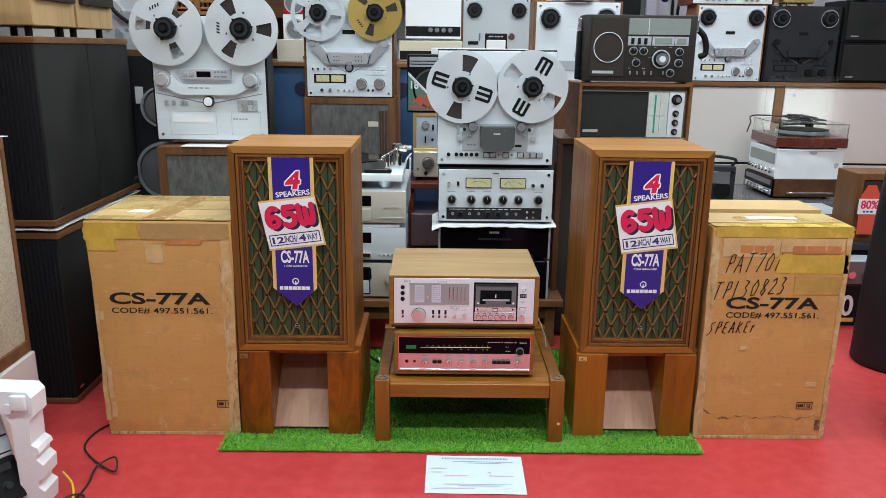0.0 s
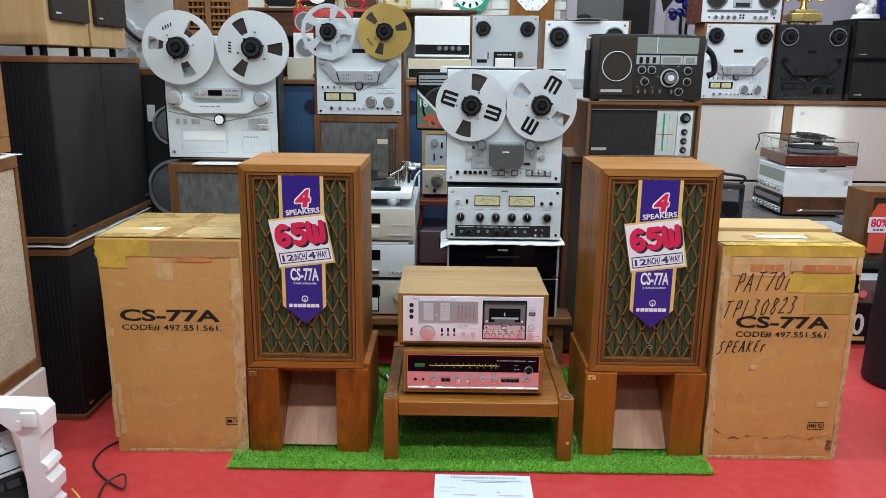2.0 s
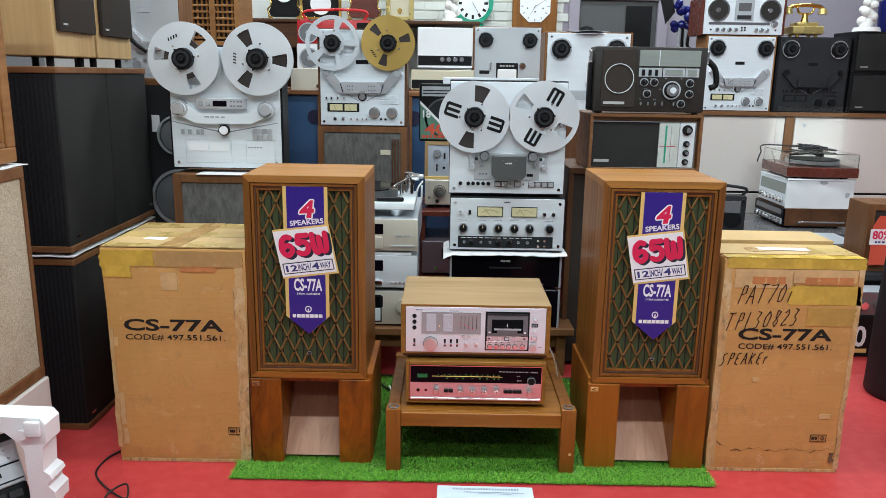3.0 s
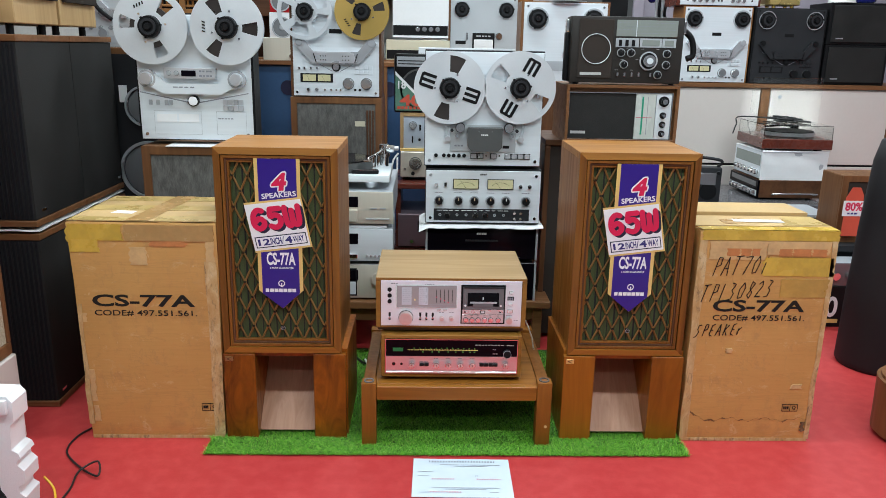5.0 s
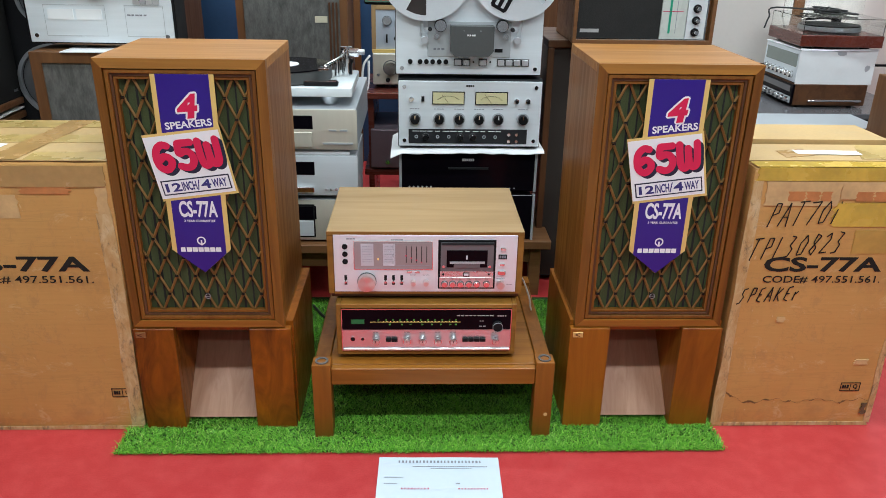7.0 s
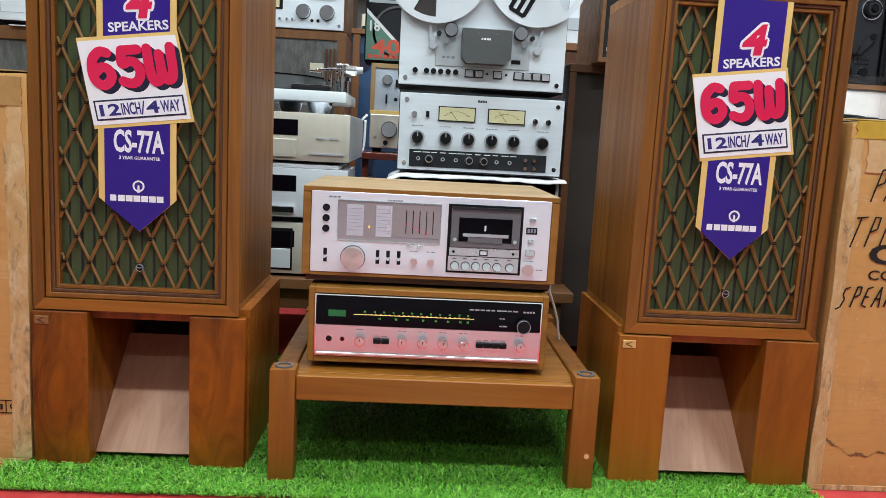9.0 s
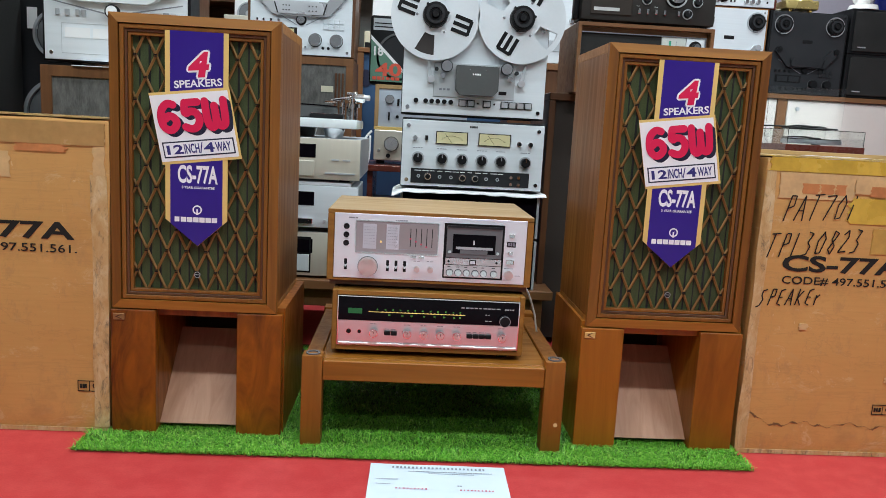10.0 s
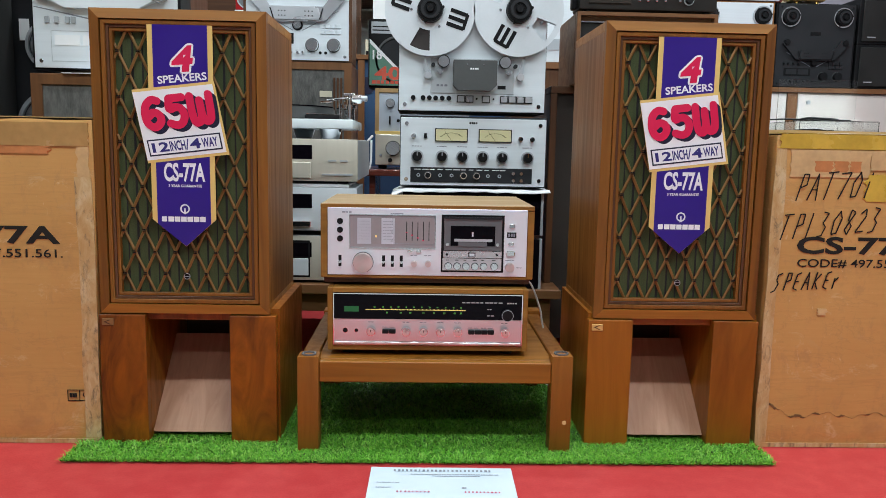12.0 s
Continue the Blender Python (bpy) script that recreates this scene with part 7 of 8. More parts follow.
# ---- back right: white cabinets with decks on top ----
def white_cabinets():
    t = thing("white_cabinet", "long warm white cabinet with brown wooden edges", "cabinet", 1.2, 5.0, 0.001)
    part("carcass", B(0, 2.3, 0.02, 0.6, 0, 1.03, 0.002), WHITECAB, t)
    part("top_board", B(-0.02, 2.32, -0.01, 0.6, 1.0305, 1.058, 0.002), SHELFWOOD, t)
    for a in (0.16, 1.04, 1.92):
        part("frame_post", B(a - 0.03, a + 0.03, 0.002, 0.0196, 0, 1.03, 0.002), SHELFUP, t)
    for a, b in ((0.195, 1.005), (1.075, 1.885), (1.955, 2.29)):
        for c, d in ((0.53, 1.02), (0.345, 0.515), (0.02, 0.33)):
            part("door_panel", B(a, b, 0.004, 0.0196, c, d, 0.002), WHITECAB, t)
        part("lock", C(a + 0.06, 0.001, 0.975, 0.012, 0.008, "y", 18), SILVERDIM, t)
    part("shadow_gap", B(0.19, 2.29, 0.012, 0.0198, 0.5155, 0.5295), BLACK, t)
    part("shadow_gap", B(0.19, 2.29, 0.012, 0.0198, 0.3305, 0.3445), BLACK, t)


white_cabinets()
meter_deck(1.8705, 5.0, 1.0645, SILVER, OAKBROWN, "silver reel tape deck with wooden sides on a white cabinet", False, True, 0.155, 0.43, 0.468)
meter_deck(2.345, 5.0, 1.0645, CHARCOAL, BLACK, "charcoal black reel tape deck on a white cabinet", True, True, 0.155, 0.45, 0.466)


def black_speaker(z0, z1, x0=2.60, x1=3.02):
    t = thing("black_speaker", "black box speaker with cloth grille on a cabinet", "loudspeaker", (x0 + x1) / 2, 5.0, z0, group="black speakers")
    w, h = (x1 - x0) / 2, z1 - z0
    part("cabinet", B(-w, w, 0.01, 0.3, 0, h, 0.004), BLACK, t)
    part("grille", B(-w + 0.02, w - 0.02, 0, 0.0098, 0.015, h - 0.015, 0.004), BLACKCLOTH, t)
    rect(t, "badge", -w + 0.05, -w + 0.10, 0.035, 0.043, CHROME, 0.002)


black_speaker(1.0595, 1.315)
black_speaker(1.3155, 1.578)


def music_center():
    t = thing("stereo_set", "silver cassette stereo with two cone speakers on a tape deck", "stereo", 1.866, 5.0, 1.539)
    w, h = 0.272, 0.235
    part("cabinet", B(-w, w, 0.012, 0.26, 0, h, 0.004), MAHOGANY, t)
    part("front_panel", B(-w + 0.02, w - 0.02, 0, 0.0118, 0.006, h - 0.006, 0.002), SILVER, t)
    for s in (-1, 1):
        r = part("cone_ring", ring(s * 0.165, -0.003, 0.155, 0.07, 0.062, 0.008, 40), CHROME, t)
        part("cone", C(s * 0.165, -0.001, 0.155, 0.061, 0.004, "y", 36), RADIOBROWN, r)
        part("dust_cap", C(s * 0.165, -0.006, 0.155, 0.018, 0.008, "y", 20, 0.012), CHROME, r)
    rect(t, "cassette_door", -0.06, 0.06, 0.095, 0.225, SILVERDIM, 0.006, 0, 0.002)
    rect(t, "cassette_slot", -0.045, 0.045, 0.10, 0.125, CHARCOAL, 0.007)
    rect(t, "cassette_window", -0.04, 0.04, 0.15, 0.20, SMOKEGREY, 0.007)
    rect(t, "dial_scale", -0.22, 0.17, 0.066, 0.082, SMOKEGREY, 0.002)
    knob(t, 0.2, 0.073, 0.019, 0.016, 0)
    for i, kx in enumerate((-0.165, -0.125, -0.085, -0.045, 0.085, 0.12, 0.155)):
        knob(t, kx, 0.035, 0.012, 0.014, 0)
    for kx in (-0.205, 0.21):
        part("socket", C(kx, -0.001, 0.035, 0.006, 0.002, "y", 12), BLACK, t)
    for i in range(2):
        for k in range(2):
            rect(t, "lever", -0.012 + i * 0.02, -0.002 + i * 0.02, 0.028 + k * 0.016, 0.038 + k * 0.016, BLACK, 0.004)


music_center()


def gilded_telephone():
    t = thing("telephone", "gilded antique telephone with cream base standing on a tape deck", "telephone", 2.30, 5.09, 1.5375)
    for s in (-1, 1):
        part("foot", C(s * 0.06, -0.04, 0.008, 0.012, 0.016, "z", 14), GOLD, t)
        part("foot", C(s * 0.06, 0.06, 0.008, 0.012, 0.016, "z", 14), GOLD, t)
    part("base", B(-0.10, 0.10, -0.07, 0.09, 0.0165, 0.07, 0.012, 3), CREAMGOLD, t)
    part("plinth_step", B(-0.07, 0.07, -0.05, 0.07, 0.0705, 0.095, 0.01, 2), CREAMGOLD, t)
    part("column", C(0, 0.01, 0.125, 0.026, 0.06, "z", 24, 0.014), GOLD, t)
    part("cradle", tube([(-0.055, 0.01, 0.19), (-0.04, 0.01, 0.155), (0, 0.01, 0.15), (0.04, 0.01, 0.155), (0.055, 0.01, 0.19)], 0.007), GOLD, t)
    part("handset", tube([(-0.115, 0.01, 0.178), (-0.08, 0.01, 0.198), (0, 0.01, 0.205), (0.08, 0.01, 0.198), (0.115, 0.01, 0.178)], 0.013, 12), GOLD, t)
    for s in (-1, 1):
        part("ear_cup", C(s * 0.112, 0.01, 0.166, 0.030, 0.036, "z", 24, 0.022), CREAMGOLD, t)
    part("cord", tube([(-0.12, 0.02, 0.15), (-0.15, 0.02, 0.08), (-0.16, 0.0, 0.02), (-0.1, -0.0, 0.02)], 0.005), CREAM, t)


CREAMGOLD = surf("brushed_pale_gold", (0.55, 0.43, 0.16), 0.3, 0.6, 0.15, 12, 60, 0.05)
gilded_telephone()


def porcelain_figure(x, y, z, s):
    """A plain pale ornament of rounded lumps on a plinth."""
    bm = bmesh.new()
    disc(bm, 0, 0, 0.012, 0.075, 0.024, "z", 24, 0.068)
    rnd = random.Random(4)
    for i in range(14):
        zz = 0.03 + i * 0.013
        bmesh.ops.create_icosphere(bm, subdivisions=2, radius=0.034 - i * 0.0012, matrix=Matrix.Translation((rnd.uniform(-0.035, 0.035), rnd.uniform(-0.02, 0.02), zz)))
    bmesh.ops.scale(bm, vec=(s, s, s), verts=bm.verts)
    single("porcelain_ornament", bm, PORCELAIN, "white porcelain ornament on a round plinth", "ornament", x, y, z)


porcelain_figure(2.70, 5.08, 1.5785, 1.15)
single("blue_vase", C(2.88, 5.14, 1.68, 0.07, 0.2, "z", 32, 0.085, 0.01), COBALT, "cobalt blue vase on a black speaker", "vase")


# ---- turntable stack by the white cabinets ----
def sideboard():
    t = thing("display_table", "long grey table with equipment on it", "table", 1.2, 4.25, 0.001)
    part("table_top", B(0, 1.45, 0, 0.66, 0.37, 0.40, 0.003), SMOKEGREY, t)
    part("skirt", B(0.02, 1.43, 0.02, 0.64, 0, 0.3698), CHARCOAL, t)


sideboard()


def wrapped_stack():
    x, y = 2.0, 4.40
    a = thing("brown_amplifier", "dark brown amplifier with chrome knobs under a wrapped receiver", "amplifier", x - 0.01, 4.82, 0.402, -90)
    part("case", B(0, 0.43, 0.012, 0.39, 0.01, 0.118, 0.003), DARKWOOD, a)
    part("front_panel", B(0.006, 0.424, 0, 0.0118, 0.012, 0.114, 0.001), BLACKGLOSS, a)
    rect(a, "lower_panel", 0.012, 0.418, 0.02, 0.052, SILVERDIM, 0.002)
    rect(a, "dial", 0.03, 0.40, 0.075, 0.105, SMOKEGREY, 0.001)
    for i in range(8):
        knob(a, 0.04 + i * 0.05, 0.036, 0.013, 0.018, -0.002)
    for px in (0.05, 0.38):
        for py in (0.06, 0.34):
            part("foot", C(px, py, 0.0052, 0.015, 0.01, "z", 14), BLACK, a)
    part("lid_handle", tube([(0.425, 0.10, 0.03), (0.455, 0.10, 0.04), (0.455, 0.34, 0.04), (0.425, 0.34, 0.03)], 0.006), CHROME, a)
    b = thing("wrapped_receiver", "silver receiver wrapped in white foam sheet", "receiver", x, 4.80, 0.5215, -90)
    part("case", B(0, 0.40, 0.006, 0.385, 0.004, 0.165, 0.004), SILVERDIM, b)
    part("front_panel", B(0.0, 0.40, 0, 0.0058, 0.004, 0.165, 0.002), SILVER, b)
    rect(b, "dial", 0.02, 0.38, 0.08, 0.145, RADIODIAL, 0.001)
    for i in range(7):
        knob(b, 0.045 + i * 0.05, 0.04, 0.016, 0.02, 0, CHROME)
    bm = bmesh.new()
    bmesh.ops.create_grid(bm, x_segments=30, y_segments=14, size=0.5)
    for v in bm.verts:
        px, pz = (v.co.x + 0.5) * 0.40, (v.co.y + 0.5) * 0.178
        v.co = (0.403 + 0.004 * noise.noise(Vector((px * 12, pz * 12, 0))) + 0.006 * noise.noise(Vector((px * 5 + pz * 8, 0, 2))), px - 0.004, pz - 0.004 * math.sin(px * 9))
    bmesh.ops.solidify(bm, geom=bm.faces[:], thickness=0.002)
    part("foam_wrap", bm, WHITE, b, "crinkled white foam wrap")
    bm = bmesh.new()
    box(bm, -0.004, 0.409, -0.004, 0.39, 0.1665, 0.171, 0.002)
    part("foam_top", bm, WHITE, b)
    c = thing("turntable", "mahogany turntable with clear dust cover and coiled black cable", "turntable", x + 0.02, 4.85, 0.693, -94)
    part("plinth", B(0, 0.45, 0, 0.41, 0.014, 0.072, 0.003), MAHOGANY, c)
    for px in (0.06, 0.39):
        for py in (0.06, 0.35):
            part("foot", C(px, py, 0.007, 0.024, 0.014, "z", 18), BLACK, c)
    part("platter", C(0.24, 0.22, 0.09, 0.152, 0.022, "z", 48, None, 0.002), SILVERDIM, c)
    part("platter_mat", C(0.24, 0.22, 0.1035, 0.147, 0.005, "z", 48), BLACK, c)
    part("tonearm", tube([(0.04, 0.34, 0.11), (0.07, 0.25, 0.118), (0.12, 0.12, 0.112)], 0.005), BLACK, c)
    part("arm_base", C(0.04, 0.34, 0.095, 0.025, 0.045, "z", 20), BLACK, c)
    cov = part("dust_cover", B(0.005, 0.445, 0.005, 0.405, 0.1495, 0.1525, 0.001), CLEAR, c, "clear acrylic dust cover")
    for bx in ((0.005, 0.445, 0.005, 0.008), (0.005, 0.445, 0.402, 0.405), (0.005, 0.008, 0.0085, 0.4015), (0.442, 0.445, 0.0085, 0.4015)):
        part("cover_wall", B(*bx, 0.0725, 0.149), CLEAR, cov)
    rnd = random.Random(8)
    pts = [(0.12 + 0.1 * math.sin(i * 1.7) + 0.1 * rnd.random(), 0.13 + 0.22 * rnd.random(), 0.158 + 0.02 * rnd.random()) for i in range(24)]
    pts += [(0.06, 0.0, 0.17), (0.05, -0.03, 0.12), (0.06, -0.05, 0.06)]
    single("cable", tube(pts, 0.0045, 7, 5), CABLE, "tangled black cable on a dust cover", "cable", x + 0.02, 4.85, 0.693, -94)
    lid = single("acrylic_lid", B(0, 0.46, 0, 0.004, 0, 0.30, 0.001), CLEAR, "clear acrylic turntable lid leaning on a cabinet", "lid", 2.12, 4.93, 0.80, 0)
    lid.visible_shadow = False


wrapped_stack()


def cassette_radio():
    t = thing("cassette_radio", "black portable cassette radio with raised handle", "radio", 1.56, 4.33, 0.401, -12)
    part("body", B(-0.17, 0.17, 0, 0.1, 0, 0.2, 0.006, 2), CHARCOAL, t)
    rect(t, "cassette_door", -0.06, 0.14, 0.10, 0.17, SMOKEGREY, 0.004, 0, 0.001)
    part("round_speaker", C(0.10, -0.001, 0.06, 0.05, 0.004, "y", 32), BLACK, t)
    knob(t, 0.15, 0.17, 0.012, 0.012, 0, BLACK)
    part("handle", tube([(-0.15, 0.05, 0.2), (-0.15, 0.04, 0.26), (0.15, 0.04, 0.245), (0.15, 0.05, 0.2)], 0.009, 8), CHARCOAL, t)


cassette_radio()


def grey_receivers():
    for k, (x, z, h) in enumerate(((2.0, 0.3615, 0.076),)):
        t = thing("grey_receiver", "flat silver-grey receiver in a row of equipment", "receiver", x, 3.78, z, group="grey receivers")
        part("case", B(-0.42, 0.14, 0.01, 0.3, 0.002, h, 0.003), SILVERDIM, t)
        part("front_panel", B(-0.42, 0.14, 0, 0.0098, 0.002, h, 0.002), SILVERDIM if k else SMOKEGREY, t)
        for i in range(9):
            knob(t, -0.38 + i * 0.06, h * 0.4, 0.009, 0.014)
        rect(t, "edge_strip", -0.41, 0.13, h * 0.86, h * 0.95, SILVERBRIGHT, 0.003)
    b = thing("equipment_table", "dark low table with equipment stacked on it", "table", 1.87, 3.35, 0.001)
    part("table_top", B(-0.45, 0.7, 0.1, 0.8, 0.33, 0.3605, 0.002), CHARCOAL, b)
    part("skirt", B(-0.43, 0.68, 0.12, 0.78, 0, 0.3298), BLACK, b)


grey_receivers()


def dark_boxes():
    t = thing("product_box", "black product box with white numerals on its side", "box", 1.93, 3.30, 0.001)
    part("carton", B(-0.14, 0.25, 0, 0.14, 0, 0.20, 0.002), BLACK, t)
    part("numerals", words("90", -0.04, 0.10, 0.12, 0.105, -0.0002, 0.0006, 0.02), WHITE, t)
    rect(t, "yellow_strip", -0.05, 0.03, 0.02, 0.04, YELLOWCARD, 0.0006)
    d = thing("silver_receiver", "silver receiver lying on a product box", "receiver", 1.95, 3.31, 0.2015)
    part("case", B(-0.2, 0.23, 0.008, 0.13, 0, 0.11, 0.003), SILVERDIM, d)
    part("front_panel", B(-0.2, 0.23, 0, 0.0078, 0, 0.11, 0.002), SMOKEGREY, d)
    for i in range(6):
        knob(d, -0.17 + i * 0.07, 0.05, 0.02, 0.02)
    w = thing("speaker_cabinet", "brown wooden speaker with a red and white sale tag", "loudspeaker", 2.18, 3.52, 0.361, 0, "speaker cabinets")
    part("cabinet", B(-0.17, 0.17, 0.012, 0.2, 0, 0.33, 0.003), SHELFUP, w)
    part("front_edge", frame_bm(-0.17, 0.17, 0, 0.33, 0.03, 0, 0.0118, 0.001), SHELFUP, w)
    part("grille_cloth", B(-0.14, 0.14, 0.006, 0.0118, 0.03, 0.30), BROWNCLOTH, w)
    s = thing("sale_tag", "orange red paper tag with a white price field", "sign", 2.055, 3.49, 0.40)
    part("tag", P([(-0.035, 0), (0.05, 0), (0.05, 0.2), (0.03, 0.24), (-0.01, 0.24), (-0.035, 0.19)], 0, 0.002), TAGRED, s)
    part("white_field", B(-0.045, 0.05, -0.0025, -0.0002, 0.10, 0.175), WHITE, s)
    part("numerals", words("80%", 0.008, 0.147, 0.085, 0.042, -0.0026, 0.0005, 0.03), CRIMSON, s)
    bars(s, -0.02, 0.03, 0.113, 0.008, 3, -0.0026, NAVYBLUE)


TAGRED = surf("orange_red_card", (0.62, 0.09, 0.05), 0.45, 0, 0.06, 6, 60, 0.0)
dark_boxes()


def round_tower():
    t = thing("tower_speaker", "tall black rounded tapering tower speaker on the carpet", "loudspeaker", 1.905, 2.87, 0.001)
    bm = bmesh.new()
    rings = []
    for z, r in ((0, 0.160), (0.012, 0.167), (0.03, 0.166), (0.3, 0.162), (0.6, 0.152), (0.85, 0.138), (0.93, 0.12), (0.95, 0.09)):
        rings.append([bm.verts.new((r * math.cos(2 * math.pi * i / 48), r * 0.95 * math.sin(2 * math.pi * i / 48), z)) for i in range(48)])
    for a, b in zip(rings, rings[1:]):
        for i in range(48):
            bm.faces.new((a[i], a[(i + 1) % 48], b[(i + 1) % 48], b[i]))
    bm.faces.new(rings[0][::-1])
    bm.faces.new(rings[-1])
    part("shell", bm, CHARCOALSOFT, t)
    part("lens", C(-0.09, -0.112, 0.72, 0.035, 0.05, "y", 28, None, 0.004), BLACKGLOSS, t)
    part("badge", B(-0.06, -0.02, -0.135, -0.128, 0.80, 0.808), CHROME, t)
    bm = bmesh.new()
    disc(bm, 0, 0, 0.11, 0.145, 0.21, "z", 40, 0.15, 0.012)
    single("wooden_stool", bm, SHELFUP, "round brown wooden drum on the carpet", "stool", 1.675, 2.24, 0.002)


CHARCOALSOFT = surf("soft_black_shell", (0.013, 0.013, 0.015), 0.55, 0, 0.2, 5, 160, 0.1, spec=0.3)
round_tower()


# ---- middle: small amplifiers, boombox and decks further back ----
def small_amps():
    c = thing("mahogany_rack", "dark red-brown wooden rack with shelves", "rack", -0.07, 3.77, 0.001, size=1.19)
    for z in (0.202, 0.484):
        part("shelf", B(-0.085, 0.30, 0, 0.4, z - 0.022, z, 0.002), MAHOGANY, c)
    for x0 in (-0.07, 0.27):
        part("rack_side", B(x0, x0 + 0.02, 0.002, 0.4, 0, 0.1798, 0.001), MAHOGANY, c)
        part("rack_side", B(x0, x0 + 0.02, 0.02, 0.4, 0.2025, 0.4615, 0.001), MAHOGANY, c)
    a = thing("small_amplifier", "small champagne amplifier with one large round knob", "amplifier", -0.045, 3.87, 0.578, size=1.19)
    part("case", B(-0.075, 0.27, 0.008, 0.25, 0.014, 0.125, 0.003), SILVERDIM, a)
    part("front_panel", B(-0.075, 0.27, 0, 0.0078, 0.014, 0.125, 0.003), CHAMPAGNE, a)
    knob(a, -0.01, 0.075, 0.026, 0.024, 0, CHROME, seg=30)
    part("toggle", C(-0.02, -0.006, 0.032, 0.008, 0.014, "y", 14), BLACK, a)
    part("pilot", C(-0.055, -0.002, 0.05, 0.005, 0.004, "y", 12), CHROME, a)
    for px in (-0.05, 0.24):
        part("foot", C(px, 0.05, 0.007, 0.016, 0.0135, "z", 14), BLACK, a)
    b = thing("wooden_amplifier", "wood-cased amplifier with pale blue front", "amplifier", -0.048, 3.89, 0.7278, size=1.19)
    part("case_side", B(-0.075, -0.06, 0, 0.22, 0.012, 0.165, 0.001), OAK, b)
    part("case_top", B(-0.0598, 0.27, 0, 0.22, 0.15, 0.165, 0.001), OAK, b)
    part("case_bottom", B(-0.075, 0.27, -0.004, 0.22, 0, 0.0118, 0.001), YELLOWCARD, b)
    part("front_panel", B(-0.0598, 0.27, 0.006, 0.2, 0.0122, 0.1498), PALEBLUE, b)
    knob(b, -0.02, 0.112, 0.016, 0.018, 0.006)
    rect(b, "slide_switch", 0.008, 0.016, 0.09, 0.115, BLACK, 0.006, 0.006)
    rect(b, "slide_switch", -0.024, -0.018, 0.035, 0.065, BLACK, 0.006, 0.006)
    part("socket", C(0.01, 0.005, 0.05, 0.006, 0.004, "y", 12), BLACK, b)
    d = thing("plum_amplifier", "dull plum-coloured amplifier on a rack shelf", "amplifier", -0.035, 3.76, 0.2422, size=1.19)
    part("case", B(-0.09, 0.085, 0.01, 0.3, 0.008, 0.15, 0.003), PLUM, d)
    part("front_panel", B(-0.09, 0.085, 0, 0.0098, 0.008, 0.15, 0.002), PLUM, d)
    rect(d, "dark_window", -0.005, 0.08, 0.075, 0.12, BLACK, 0.001)
    part("toggle", C(-0.03, -0.006, 0.032, 0.008, 0.012, "y", 14), CHROME, d)
    part("foot", C(0.0, 0.05, 0.004, 0.02, 0.0075, "z"), BLACK, d)
    single("cable", tube([(-0.145, 3.86, 0.72), (-0.172, 3.84, 0.68), (-0.178, 3.83, 0.60), (-0.165, 3.83, 0.577), (-0.152, 3.84, 0.60), (-0.15, 3.85, 0.70)], 0.005), WHITE, "white cable hanging beside small amplifiers", "cable")


PALEBLUE = surf("pale_blue_panel", (0.50, 0.56, 0.64), 0.4, 0.2, 0.05, 5, 60, 0.0)
PLUM = surf("plum_grey_panel", (0.17, 0.13, 0.15), 0.4, 0.3, 0.1, 5, 80, 0.02)
small_amps()


def black_boombox():
    t = thing("boombox", "black cassette boombox with green and red sticker", "radio", 0.0955, 3.90, 0.9245, size=1.15)
    w, h = 0.23, 0.255
    part("body", B(-w, w, 0, 0.13, 0, h, 0.012, 2), BLACK, t)
    rect(t, "top_strip", -w + 0.012, w - 0.012, h - 0.055, h - 0.012, SILVERDIM, 0.003)
    for k in range(2):
        rect(t, "top_groove", -w + 0.016, w - 0.016, h - 0.032 - k * 0.013, h - 0.028 - k * 0.013, BLACK, 0.004)
    for s in (-1, 1):
        r = part("speaker_ring", ring(s * 0.115, -0.004, 0.105, 0.088, 0.080, 0.01, 44), DARKGREY, t)
        part("speaker_mesh", C(s * 0.115, -0.001, 0.105, 0.079, 0.004, "y", 40), CHARCOAL, r)
    rect(t, "inner_plate", -0.09, -0.03, 0.075, 0.13, DARKGREY, 0.006, 0, 0.002)
    part("sticker", P([(-w + 0.006, 0.01), (-w + 0.006, 0.17), (-0.06, 0.01)], -0.009, -0.0075), STICKERGREEN, t, "green and white corner sticker")
    part("sticker_edge", P([(-w + 0.006, 0.165), (-w + 0.006, 0.18), (-0.05, 0.01), (-0.065, 0.01)], -0.0095, -0.0092), WHITE, t)
    part("sticker_numeral", words("40", -0.155, 0.055, 0.10, 0.05, -0.0092, 0.0006, 0.03), TAGRED, t)
    bars(t, -0.215, -0.11, 0.022, 0.012, 6, -0.0092, TAGRED)
    part("sticker_numeral", words("18", -0.195, 0.122, 0.035, 0.035, -0.0092, 0.0006, 0.02), WHITE, t)


STICKERGREEN = surf("faded_green_sticker", (0.10, 0.22, 0.16), 0.4, 0, 0.1, 8, 60, 0.0)
black_boombox()


